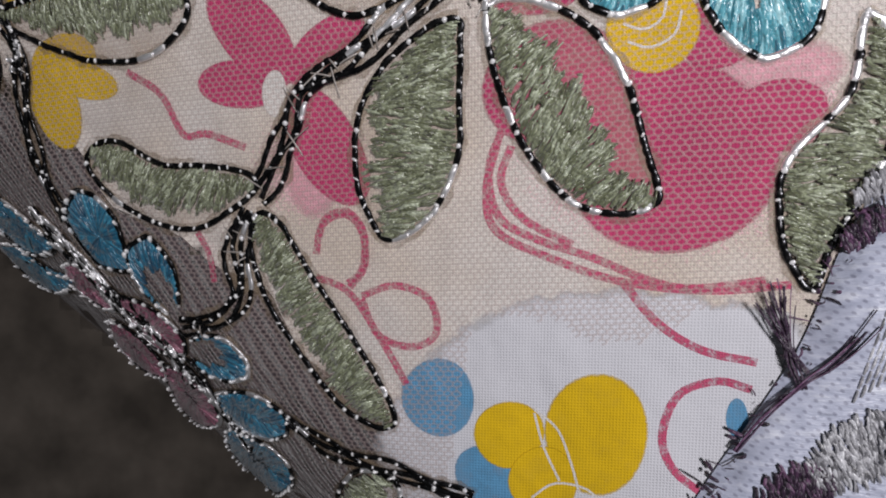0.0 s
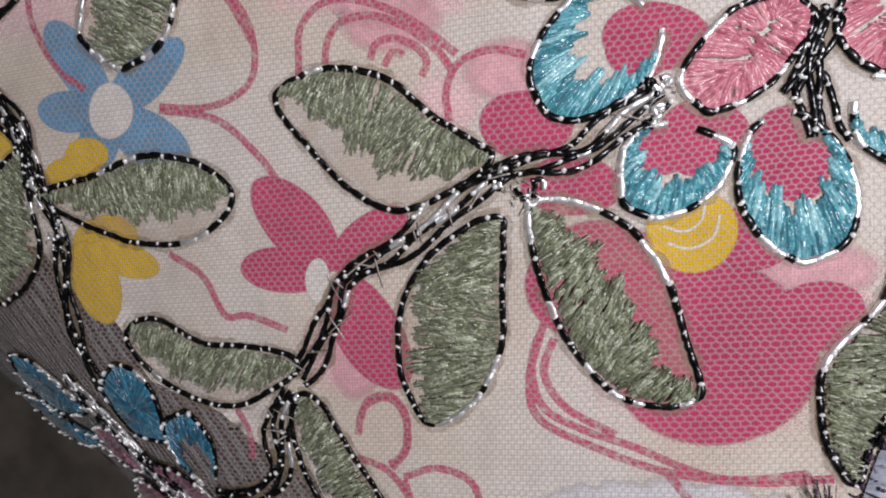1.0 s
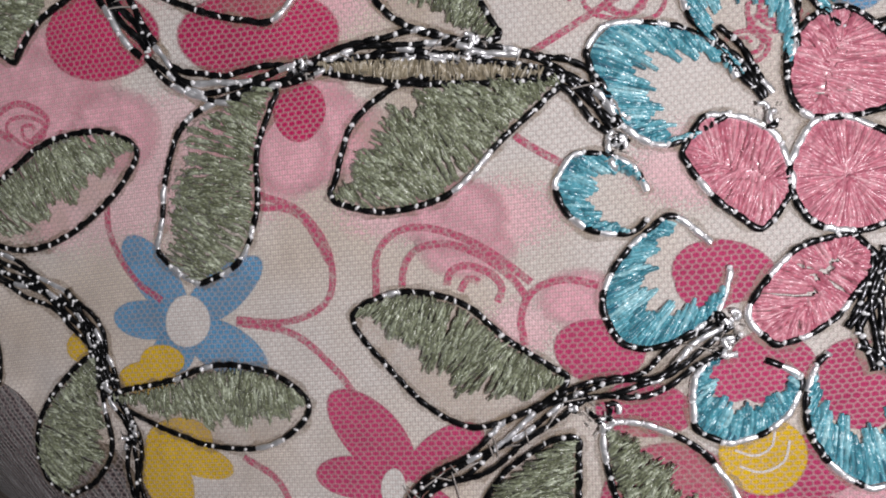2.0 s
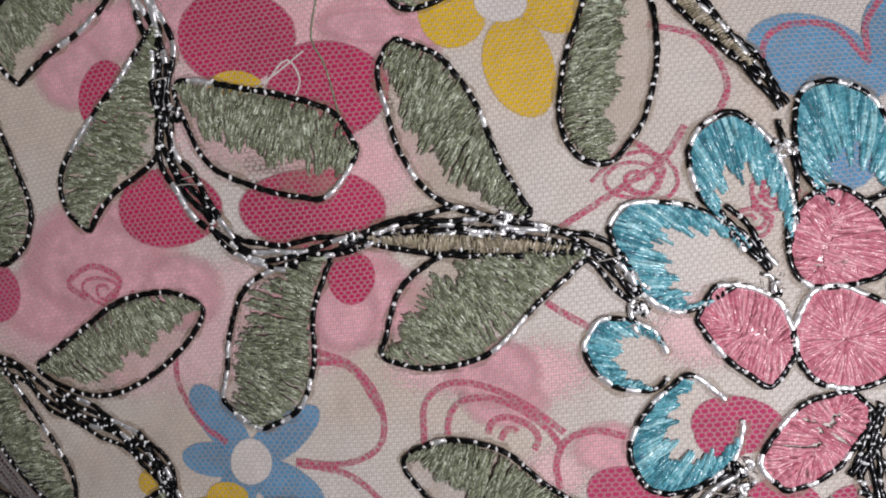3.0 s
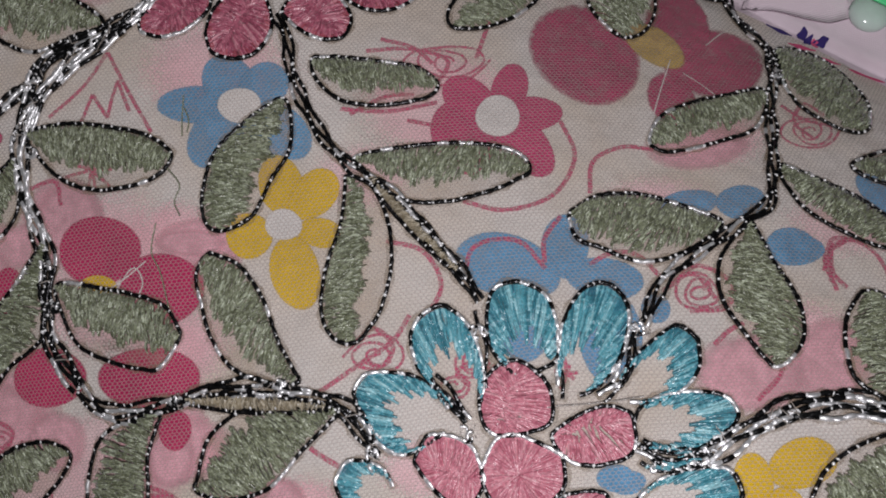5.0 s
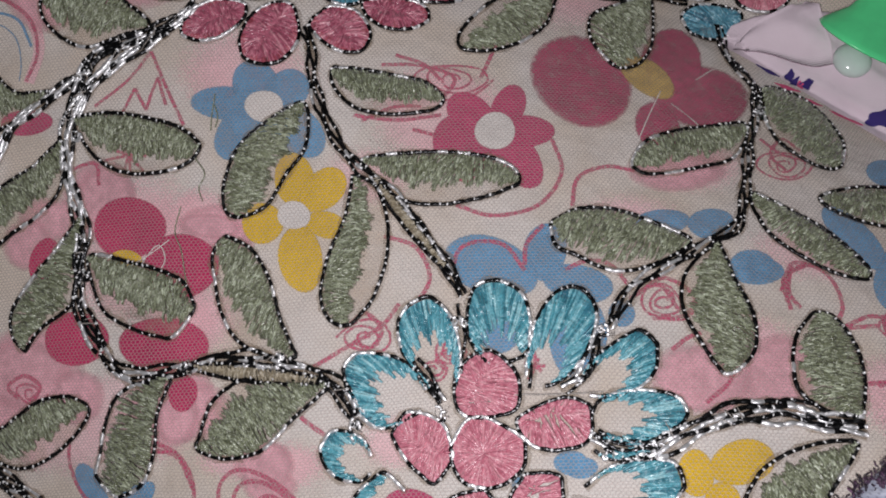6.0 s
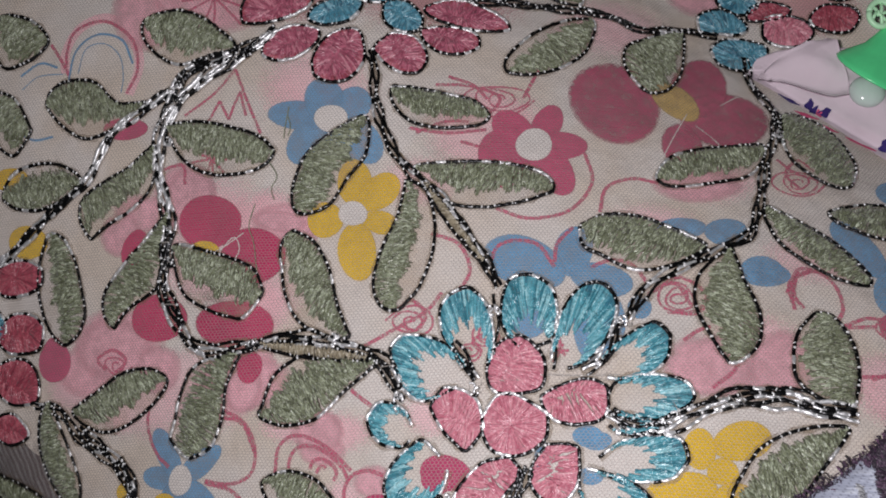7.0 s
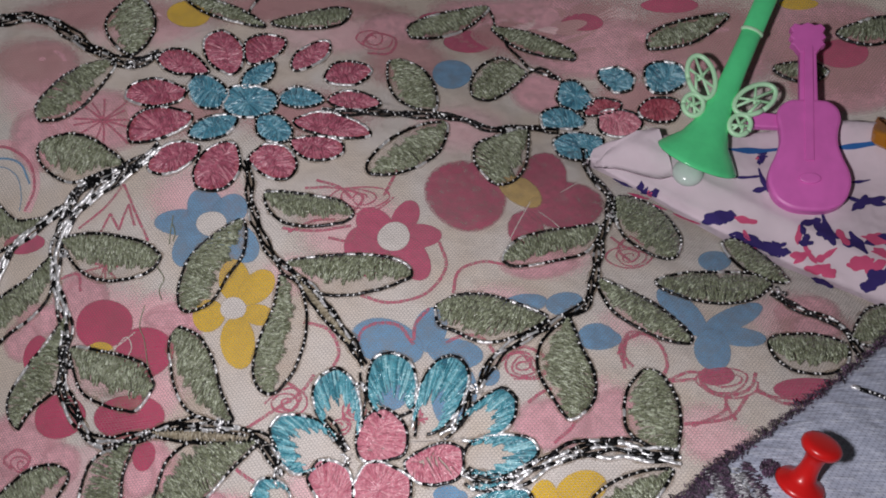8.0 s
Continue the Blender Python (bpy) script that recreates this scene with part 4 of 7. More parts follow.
ink_line((-84.7, 12.4), (-87.1, 14.5), (-83.5, 16.1), (-79.9, 13.9), (-82.3, 11.8))
ink_line((54.1, 19.5), (58.2, 21.5), (61.0, 21.6))
ink_line((54.6, 19.4), (59.6, 20.0))
ink_line((65.0, 16.5), (63.8, 12.8), (57.5, 9.8))
ink_line((64.5, 14.7), (65.9, 11.0))
ink_line((71.3, 17.9), (76.1, 14.8), (81.9, 16.2))
ink_line((47.3, 29.3), (46.5, 25.2), (47.9, 22.6))
ink_line((45.8, 23.6), (47.5, 29.3), (52.3, 30.8))
ink_line((56.0, 10.2), (64.7, 11.6), (69.0, 16.3))
ink_line((-17.2, 68.8), (-12.1, 67.0), (-9.2, 63.9))
ink_line((-9.2, 110.3), (-6.7, 114.7), (-1.3, 114.0), (-2.5, 108.8), (-7.8, 107.7))
ink_line((47.1, 56.8), (50.5, 53.8), (55.3, 52.6))
ink_line((-100.7, 74.1), (-101.1, 77.4), (-99.5, 81.9), (-92.9, 83.5), (-85.9, 79.1), (-83.6, 72.5), (-85.5, 67.3))
ink_line((-105.2, 79.3), (-102.8, 76.3), (-99.9, 72.2))
ink_line((31.6, 6.8), (35.3, 10.0), (36.3, 13.0))
ink_line((46.3, 22.2), (46.0, 27.7), (50.3, 30.6))
ink_line((21.2, 23.4), (25.9, 25.9), (28.6, 21.8))
ink_line((54.2, 55.0), (51.3, 57.4), (48.4, 53.1), (50.6, 50.0))
ink_line((-11.0, -26.3), (-9.2, -26.9), (-7.3, -26.0), (-6.8, -24.1), ink=INK["C"], lift=0.2, width=0.22)
ink_line((-11.4, -24.8), (-9.7, -25.4), (-8.3, -24.6), (-8.0, -23.0), ink=INK["C"], lift=0.2, width=0.22)
ink_line((-18.1, -58.7), (-16.0, -60.5), (-14.7, -63.8), (-13.9, -66.7), ink=INK["C"], lift=0.2, width=0.22)
ink_line((-18.1, -59.0), (-17.2, -62.3), (-15.7, -65.6), ink=INK["C"], lift=0.2, width=0.22)
ink_line((-18.2, -67.5), (-16.2, -65.9), (-13.6, -66.1), (-12.1, -67.2), ink=INK["C"], lift=0.2, width=0.22)
ink_line((-63.1, 32.3), (-58.8, 34.3), (-55.3, 36.4), ink=INK["C"], lift=0.2, width=0.22)
ink_line((-60.3, 33.0), (-57.4, 35.7), (-55.9, 33.2), (-57.1, 30.8), ink=INK["C"], lift=0.2, width=0.22)
ink_line((-101.0, 73.0), (-101.4, 77.6), (-98.6, 82.4), (-92.6, 84.2), (-86.4, 80.4), (-83.4, 73.4), (-85.0, 67.0), ink=INK["S"], lift=0.05, width=2.2)
ink_line((-100.0, 70.6), (-98.9, 77.4), (-94.2, 80.6), (-88.2, 79.0), (-84.9, 73.6), ink=INK["B"], lift=0.2, width=0.5)
ink_line((-113.0, 66.0), (-111.6, 62.0), (-107.6, 59.4), (-102.4, 59.6), ink=INK["B"], lift=0.2, width=0.5)
ink_line((-112.0, 73.0), (-107.4, 75.4), (-103.0, 74.2), ink=INK["B"], lift=0.2, width=0.5)
ink_line((-97.8, 72.5), (-96.6, 77.6), (-92.3, 78.5), (-88.3, 75.6), (-86.8, 71.0), (-86.9, 67.4), ink=INK["B"], lift=0.2, width=0.22)
ink_line((-111.3, 70.1), (-107.5, 72.6), (-101.4, 72.7), ink=INK["B"], lift=0.2, width=0.22)


# ---- the net over it: real meshes of thread ----
def net_lower(x):
    """Where the free edge of the net runs."""
    t = min(1.0, max(0.0, (x + 28.5) / 3.5))
    edge = -49.4 - 2.5 * math.exp(-(((x + 11.5) / 4.8) ** 4)) + 0.25 * math.sin(x * 2.1)
    return -140 + (edge + 140) * t**0.35


def build_net():
    pitch, flat = 0.78, 0.71
    r = pitch / math.sqrt(3)
    x0, x1, y0, y1 = -125.0, 165.0, -100.0, 200.0
    cols, rows = int((x1 - x0) / pitch), int((y1 - y0) / (1.5 * r * flat))
    i, j = np.meshgrid(np.arange(cols), np.arange(rows))
    cx = x0 + (i + 0.5 * (j % 2)) * pitch
    cy = y0 + j * 1.5 * r * flat
    cx, cy = cx.ravel(), cy.ravel()
    xs = np.linspace(x0 - 2, x1 + 2, 600)
    low = np.interp(cx, xs, [net_lower(x) for x in xs])
    ok = (cy > low) & (-0.627 * cx - 0.779 * cy < 96)
    ok &= (cy < 108 + 1.2 * (cx + 125)) & ((cx < 62) | (cy > -20)) & (cy > 0.9 * cx - 75)
    ok &= (cx * 0.62 - cy * 0.78 < 62)
    cx, cy = cx[ok], cy[ok]
    starts, ends = [], []
    # three of the six sides of each cell
    for a0, a1 in ((90, 30), (30, -30), (-30, -90)):
        p = np.stack([cx + r * math.cos(radians(a0)), cy + r * flat * math.sin(radians(a0))], 1)
        q = np.stack([cx + r * math.cos(radians(a1)), cy + r * flat * math.sin(radians(a1))], 1)
        starts.append(p)
        ends.append(q)
    p, q = np.vstack(starts), np.vstack(ends)
    far = p[:, 1] > 72
    p, q = np.vstack([p[~far], p[far]]), np.vstack([q[~far], q[far]])
    near = int((~far).sum())

    def warp(s):
        x, y = s[:, 0], s[:, 1]
        fine_x = 0.05 * np.sin(9.1 * x + 4.7 * y) + 0.04 * np.sin(17.3 * y - 5.9 * x)
        fine_y = 0.05 * np.sin(8.3 * y - 6.1 * x) + 0.04 * np.sin(15.7 * x + 7.7 * y)
        return np.stack([x + 0.5 * np.sin(y * 0.09) + 0.25 * np.sin(x * 0.23 + y * 0.11) + fine_x, y + 0.5 * np.sin(x * 0.07 + 1) + 0.22 * np.sin(y * 0.19 - x * 0.13) + fine_y], 1)

    p, q = warp(p), warp(q)
    d = q - p
    no = np.stack([-d[:, 1], d[:, 0]], 1) / np.linalg.norm(d, axis=1, keepdims=True) * 0.11
    n = len(p)

    def lay(s, lift):
        return np.stack([s[:, 0], s[:, 1], height(s[:, 0], s[:, 1]) + lift], 1) * MM

    verts = np.concatenate([lay(p - no, 0.22), lay(p, 0.31), lay(p + no, 0.22), lay(q - no, 0.22), lay(q, 0.31), lay(q + no, 0.22)])
    k = np.arange(n)
    m = k[:near]
    e = k[near:]
    faces = np.concatenate([np.stack([m, m + n, m + 4 * n, m + 3 * n], 1), np.stack([m + n, m + 2 * n, m + 5 * n, m + 4 * n], 1), np.stack([e, e + 2 * n, e + 5 * n, e + 3 * n], 1)])
    me = bpy.data.meshes.new("net")
    me.vertices.add(len(verts))
    me.vertices.foreach_set("co", verts.ravel())
    me.loops.add(faces.size)
    me.loops.foreach_set("vertex_index", faces.ravel())
    me.polygons.add(len(faces))
    me.polygons.foreach_set("loop_start", np.arange(len(faces)) * 4)
    me.update(calc_edges=True)
    me.materials.append(NET)
    return tagged(new("net", me), "sheer beige hexagonal net lying over printed cotton", "net", kind="structure")


net = build_net()

# ---- the dark lining under the falling fold, and the dark surface below ----
def pleated(name, col):
    """Sheer dark cloth gathered in fine pleats that run down the fold."""
    m = cotton(name, col, 0.3)
    nt = m.node_tree
    p = nt.nodes["Principled BSDF"]
    co = nt.nodes.new("ShaderNodeTexCoord")
    turn = put(nt, "ShaderNodeMapping", Rotation=(0.0, 0.0, radians(-28)))
    wave = put(nt, "ShaderNodeTexWave", Scale=230.0, Distortion=2.5, Detail=1.0)
    nt.links.new(co.outputs["Object"], turn.inputs["Vector"])
    nt.links.new(turn.outputs[0], wave.inputs["Vector"])
    b = put(nt, "ShaderNodeBump", Strength=1.0, Distance=0.0006)
    nt.links.new(wave.outputs["Fac"], b.inputs["Height"])
    nt.links.new(p.inputs["Normal"].links[0].from_socket, b.inputs["Normal"])
    nt.links.new(b.outputs[0], p.inputs["Normal"])
    p.inputs["Sheen Weight"].default_value = 0.4
    return m


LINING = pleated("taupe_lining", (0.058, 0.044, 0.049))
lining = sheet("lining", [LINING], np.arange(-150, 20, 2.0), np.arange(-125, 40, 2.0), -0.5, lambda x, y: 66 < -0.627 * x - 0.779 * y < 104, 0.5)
tagged(lining, "dark taupe sheer lining hanging down the fold", "cloth", kind="structure")
DARK = cotton("dark_upholstery", (0.13, 0.112, 0.095), 0.4)
gv = [(x, y, -0.19 + 0.012 * noise.noise((x * 9, y * 9, 1))) for y in np.linspace(-0.5, 0.6, 61) for x in np.linspace(-0.55, 0.55, 61)]
gf = [(j * 61 + i, j * 61 + i + 1, (j + 1) * 61 + i + 1, (j + 1) * 61 + i) for j in range(60) for i in range(60)]
tagged(mesh_object("ground", gv, gf, [DARK]), "dark brown upholstery below the cloth", "upholstery", kind="structure")


def cushion():
    """The padded block that the cloths lie on, following their shape, with sides down to the ground."""
    xs, ys = np.linspace(-206, 256, 93), np.linspace(-126, 326, 91)
    gx, gy = np.meshgrid(xs, ys)
    z = np.maximum(height(gx, gy) - 2.2, -186.0)
    v = np.stack([gx, gy, z], 2).reshape(-1, 3).tolist()
    nx, ny = len(xs), len(ys)
    f = [(j * nx + i, j * nx + i + 1, (j + 1) * nx + i + 1, (j + 1) * nx + i) for j in range(ny - 1) for i in range(nx - 1)]
    ring = list(range(nx)) + [j * nx + nx - 1 for j in range(1, ny)] + [(ny - 1) * nx + i for i in range(nx - 2, -1, -1)] + [j * nx for j in range(ny - 2, 0, -1)]
    base = len(v)
    v += [(v[k][0], v[k][1], -190.0) for k in ring]
    m = len(ring)
    f += [(ring[(k + 1) % m], ring[k], base + k, base + (k + 1) % m) for k in range(m)]
    return mesh_object("cushion", [(a * MM, c * MM, e * MM) for a, c, e in v], f, [DARK])


tagged(cushion(), "dark brown padded cushion under the cloths", "cushion", kind="structure")

leaf(-70.8, 34.7, -50.1, 23.9, (1.3, 2.3, 3.3, 3.6, 1.6), (-2.4, -6.4, -7.0, -6.3, -4.9), 1, 0.62)
leaf(-72.3, 41.9, -83.4, 20.2, (1.1, 3.1, 5.5, 1.6, 0.4), (-0.9, -2.3, -4.5, -5.7, -3.6), -1, 0.8)
leaf(-31.5, 15.2, -45.2, 35.8, (2.7, 6.4, 6.8, 4.8, 3.1), (-0.4, -1.1, -2.8, -2.9, -1.1), -1, 0.66)
leaf(-25.8, 10.3, -48.4, 2.0, (0.8, 2.6, 5.0, 4.0, 1.6), (-1.7, -4.4, -6.8, -5.6, -1.5), 1, 0.75)
leaf(-53.8, 13.3, -63.8, -4.9, (0.4, 0.9, 3.4, 3.9, 1.7), (-3.2, -7.6, -7.7, -6.0, -5.0), 1, 0.8)
leaf(-92.7, 4.8, -69.5, 9.3, (0.9, 2.4, 4.1, 3.6, 1.7), (-2.5, -5.7, -5.9, -4.0, -1.7), 1, 0.62)
leaf(-23.2, 45.3, -23.6, 19.7, (3.7, 5.9, 6.3, 4.7, 2.1), (-0.4, -1.2, -3.5, -4.3, -2.7), -1, 0.55)
leaf(-32.7, 59.1, -44.4, 39.5, (2.3, 5.0, 4.8, 4.9, 2.5), (-1.7, -4.1, -5.6, -4.3, -2.2), -1, 0.7)
leaf(-22.3, 47.8, 4.4, 44.1, (1.2, 2.6, 3.7, 3.7, 2.3), (-2.1, -6.0, -6.1, -3.8, -1.4), 1, 0.6)
leaf(-28.2, 65.5, -8.6, 59.3, (0.9, 1.8, 2.4, 2.7, 1.4), (-3.1, -5.7, -5.6, -3.8, -1.9), 1, 0.62)
leaf(31.8, 33.9, 9.3, 36.2, (2.3, 5.7, 7.1, 5.1, 3.7), (-1.2, -2.8, -4.1, -3.5, -1.3), -1, 0.78)
leaf(35.9, 34.0, 34.9, 11.2, (1.0, 2.5, 4.8, 4.7, 2.2), (-2.0, -5.5, -6.0, -3.3, -1.2), 1, 0.78)
leaf(44.8, 59.8, 23.4, 48.0, (2.8, 5.6, 5.0, 3.7, 2.2), (-0.9, -2.1, -3.5, -3.5, -1.6), -1, 0.68)
leaf(50.1, 69.8, 60.6, 51.7, (3.7, 6.5, 6.8, 5.3, 2.0), (-2.0, -5.1, -6.3, -4.8, -2.7), 1, 0.8)
leaf(43.3, 44.1, 60.0, 28.4, (1.0, 2.2, 3.1, 2.6, 1.7), (-2.3, -4.6, -4.5, -3.2, -1.2), 1, 0.8)
leaf(55.2, 44.1, 80.7, 45.5, (1.4, 3.0, 3.4, 3.5, 2.4), (-2.5, -4.9, -5.7, -4.2, -1.5), -1, 0.85)
leaf(53.7, 5.1, 49.9, 21.8, (4.0, 7.2, 6.7, 4.6, 1.6), (-1.2, -3.0, -3.9, -3.5, -2.2), -1, 0.8)
leaf(92.2, 28.8, 75.9, 28.5, (4.0, 6.5, 6.9, 6.0, 3.4), (-1.7, -3.1, -3.2, -2.8, -1.9), -1, 0.68)
leaf(52.6, 1.0, 33.3, -13.7, (1.1, 2.6, 4.3, 4.6, 2.5), (-1.8, -4.3, -5.2, -3.2, -1.1), 1, 0.75)
leaf(-75.3, 59.0, -50.7, 51.8, (1.4, 2.9, 3.2, 2.8, 1.3), (-2.3, -5.8, -6.8, -5.2, -2.9), 1, 0.65)
leaf(-77.3, 55.4, -90.9, 38.1, (2.3, 5.2, 4.5, 1.9, 0.7), (-1.0, -2.2, -5.1, -6.9, -4.4), -1, 0.66)
leaf(-101.2, 39.7, -95.1, 17.8, (3.0, 5.0, 5.6, 5.6, 3.4), (-1.8, -4.3, -4.9, -3.8, -1.9), 1, 0.6)
leaf(-94.0, 49.2, -113.9, 48.0, (0.9, 3.0, 3.8, 2.9, 1.2), (-2.4, -4.8, -5.6, -5.0, -2.9), 1, 0.72)
leaf(-80.3, 64.7, -104.7, 66.7, (1.9, 5.7, 7.4, 4.8, 1.8), (-0.0, -0.1, -4.3, -4.6, -2.9), -1, 0.68)
leaf(-122.4, 68.4, -108.0, 60.9, (2.4, 4.0, 4.1, 2.3, 0.8), (-1.2, -3.4, -5.4, -6.2, -5.2), 1, 0.7)
leaf(-99.1, 7.0, -90.8, -14.3, (0.7, 1.4, 2.3, 2.8, 1.4), (-3.0, -5.0, -4.7, -3.0, -1.2), -1, 0.8)
leaf(-26.0, -17.7, -46.6, -9.9, (3.0, 6.8, 6.2, 3.4, 1.4), (-0.8, -2.1, -4.2, -3.7, -1.6), -1, 0.6)
leaf(-75.0, -16.4, -51.6, -19.0, (0.8, 2.0, 4.0, 3.5, 1.7), (-1.4, -3.4, -4.8, -4.4, -2.1), 1, 0.62)
leaf(-76.9, -11.8, -83.0, -27.8, (1.1, 2.7, 4.9, 3.9, 1.4), (-1.6, -3.9, -5.3, -4.8, -3.3), -1, 0.8)
leaf(-25.3, -23.1, -32.1, -42.2, (0.8, 2.3, 4.0, 3.6, 1.8), (-2.7, -5.6, -6.1, -4.3, -1.7), 1, 0.82)
leaf(-22.4, -22.1, -8.4, -40.0, (2.4, 4.7, 4.4, 2.3, 1.0), (-1.9, -4.1, -5.4, -5.1, -2.7), -1, 0.58, shine=0.6)
leaf(-45.3, -36.3, -65.5, -32.3, (2.1, 5.3, 5.5, 3.8, 1.7), (-1.1, -1.1, -0.7, -2.3, -1.7), -1, 0.72)
leaf(-45.5, -39.2, -31.8, -61.0, (1.5, 1.4, 1.5, 1.4, 0.9), (-2.4, -4.2, -4.3, -3.7, -2.0), 1, 0.76)
leaf(7.1, -25.4, 4.1, -47.7, (2.1, 3.6, 3.0, 0.8, 0.3), (-0.1, -0.3, -3.9, -3.3, -1.4), -1, 0.9, shine=0.55)
leaf(-64.2, 121.0, -62.9, 104.2, (2.4, 4.5, 5.2, 3.8, 1.6), (-2.7, -6.5, -6.7, -4.4, -2.1), 1, 0.8)
leaf(-66.8, 102.1, -84.4, 89.0, (1.4, 3.3, 4.7, 3.8, 1.4), (-2.2, -4.6, -5.5, -4.6, -3.1), -1, 0.7)
leaf(-2.3, 105.6, 8.6, 91.6, (3.4, 5.5, 5.2, 3.3, 1.4), (-1.7, -4.3, -5.7, -4.5, -2.1), 1, 0.8)
leaf(30.8, 108.2, 17.7, 97.9, (0.8, 1.7, 2.5, 2.8, 1.6), (-6.8, -7.9, -7.2, -4.9, -2.0), 1, 0.8)
leaf(11.3, 87.4, -5.8, 70.9, (2.3, 5.3, 5.9, 4.4, 1.9), (-1.9, -3.6, -4.1, -3.3, -1.9), 1, 0.7)
leaf(30.2, 88.8, 22.1, 69.9, (1.1, 2.7, 4.0, 3.8, 2.1), (-2.5, -5.5, -8.2, -6.4, -2.4), -1, 0.8)
leaf(22.1, 130.4, 2.4, 115.3, (1.1, 2.7, 3.6, 2.6, 1.0), (-1.5, -2.9, -3.9, -3.8, -2.9), -1, 0.8)
leaf(22.7, 123.2, 43.3, 111.4, (1.3, 3.0, 3.1, 2.5, 1.4), (-1.2, -2.5, -2.4, -1.4, -0.5), 1, 0.8)
leaf(-30.8, 113.9, -12.4, 120.9, (0.5, 0.9, 1.3, 1.6, 1.0), (-1.4, -3.3, -4.3, -4.0, -1.8), 1, 0.8)
leaf(80.9, 118.3, 61.0, 111.6, (1.0, 2.5, 3.0, 2.0, 0.8), (-1.1, -2.3, -3.3, -3.6, -3.0), 1, 0.8)
leaf(84.8, 46.8, 72.6, 58.0, (1.8, 3.5, 4.0, 2.7, 1.0), (-1.1, -2.7, -3.8, -3.7, -2.8), -1, 0.8)
leaf(93.9, 31.1, 109.0, 38.5, (1.1, 3.4, 5.1, 5.0, 3.4), (-2.5, -3.6, -3.1, -1.8, -0.7), 1, 0.8)
leaf(-118.7, 85.7, -106.0, 79.2, (1.4, 2.4, 2.8, 2.2, 1.3), (-3.1, -7.3, -8.3, -5.4, -2.4), 1, 0.7)
leaf(-83.6, 82.0, -61.8, 75.1, (2.4, 4.7, 4.6, 2.7, 1.3), (-3.1, -5.7, -6.2, -2.7, -0.9), 1, 0.7)
leaf(-38.5, -71.4, -31.3, -67.6, (0.9, 2.2, 3.0, 2.5, 1.1), (-2.3, -3.1, -3.0, -2.4, -1.3), 1, 0.7)
leaf(-119.9, -4.5, -97.4, -13.8, (0.6, 0.9, 1.4, 1.3, 0.7), (-3.3, -4.4, -3.6, -2.2, -0.9), 1, 0.8)
leaf(102.7, 101.9, 90.2, 103.9, (1.4, 2.7, 2.8, 1.9, 0.8), (-1.0, -2.1, -2.1, -1.4, -0.7), -1, 0.8)
leaf(105.8, 111.6, 121.4, 112.7, (1.0, 1.8, 2.4, 2.1, 1.1), (-1.5, -3.6, -4.4, -3.7, -1.7), 1, 0.8)
leaf(-51.8, 121.0, -32.1, 112.7, (0.7, 1.7, 2.1, 1.6, 0.7), (-1.3, -2.5, -2.2, -1.4, -0.6), 1, 0.8)

leaf(-50.5, 15.0, -26.5, 11.0, (0.5, 1.1, 1.3, 0.9, 0.4), (-0.5, -1.2, -1.3, -0.9, -0.4), 1, 0.9, BEIGE)
leaf(-20.5, 45.6, -6.5, 27.4, (0.4, 0.8, 0.9, 0.7, 0.3), (-0.5, -1.0, -1.1, -0.8, -0.4), 1, 0.9, BEIGE)

bloom = flower("embroidered_flower", "turquoise flower with pink heart stitched on net", -6.2, -0.9)
petal(bloom, "pinkfull", -6.2, -0.9, 4.8, 1.1, (2.3, 4.8, 4.5, 2.4, 0.8), (-3.7, -5.4, -5.8, -4.8, -3.2), round_one=True)
petal(bloom, "pinkfull", -3.8, 4.9, -0.1, 14.8, (2.0, 3.4, 3.9, 3.0, 1.5), (-2.9, -6.4, -6.3, -4.8, -2.2))
petal(bloom, "pinkfull", 3.6, 3.8, 14.5, 6.0, (0.8, 1.7, 2.2, 1.9, 0.7), (-3.0, -4.8, -5.3, -5.2, -3.6), bare=True)
petal(bloom, "pinkfull", -6.0, -1.4, -15.3, 2.8, (4.2, 4.0, 3.2, 1.8, 0.6), (-1.5, -3.9, -4.5, -4.1, -3.3))
petal(bloom, "pinkfull", -0.9, -6.1, -8.1, -15.3, (3.0, 3.0, 3.0, 2.1, 0.8), (-1.2, -3.2, -3.8, -3.8, -3.0), bare=True)
petal(bloom, "pinkfull", 5.2, -3.7, 6.5, -13.2, (4.4, 4.7, 4.5, 3.5, 2.0), (-1.0, -2.9, -3.7, -2.8, -1.3), bare=True)
petal(bloom, "teal", -7.3, 7.5, -10.7, 23.9, (1.2, 3.1, 5.1, 5.0, 3.1), (-1.8, -3.4, -3.8, -3.0, -1.3))
petal(bloom, "teal", 0.4, 12.9, -0.2, 26.4, (2.0, 3.8, 4.1, 3.5, 2.3), (-4.6, -5.4, -5.6, -4.7, -2.4), fill=1.45)
petal(bloom, "teal", 5.6, 9.6, 13.6, 25.0, (1.3, 2.7, 3.7, 3.4, 2.0), (-3.0, -4.9, -5.2, -4.4, -2.5), fill=1.35)
petal(bloom, "teal", 12.9, 8.6, 24.7, 16.2, (1.1, 2.7, 3.1, 3.2, 2.7), (-1.7, -3.8, -4.5, -3.7, -1.4))
petal(bloom, "teal", 14.7, 4.1, 28.7, 5.4, (2.5, 3.7, 3.8, 3.1, 1.8), (-1.9, -3.7, -4.0, -2.8, -1.3))
petal(bloom, "teal", 14.3, 1.3, 23.9, -0.2, (0.3, 0.7, 0.7, 0.5, 0.3), (-1.4, -2.4, -2.2, -1.2, -0.5))
petal(bloom, "teal", 12.8, -6.4, 27.5, -5.0, (1.1, 3.0, 3.8, 3.6, 2.7), (-1.9, -3.2, -3.7, -3.3, -1.4))
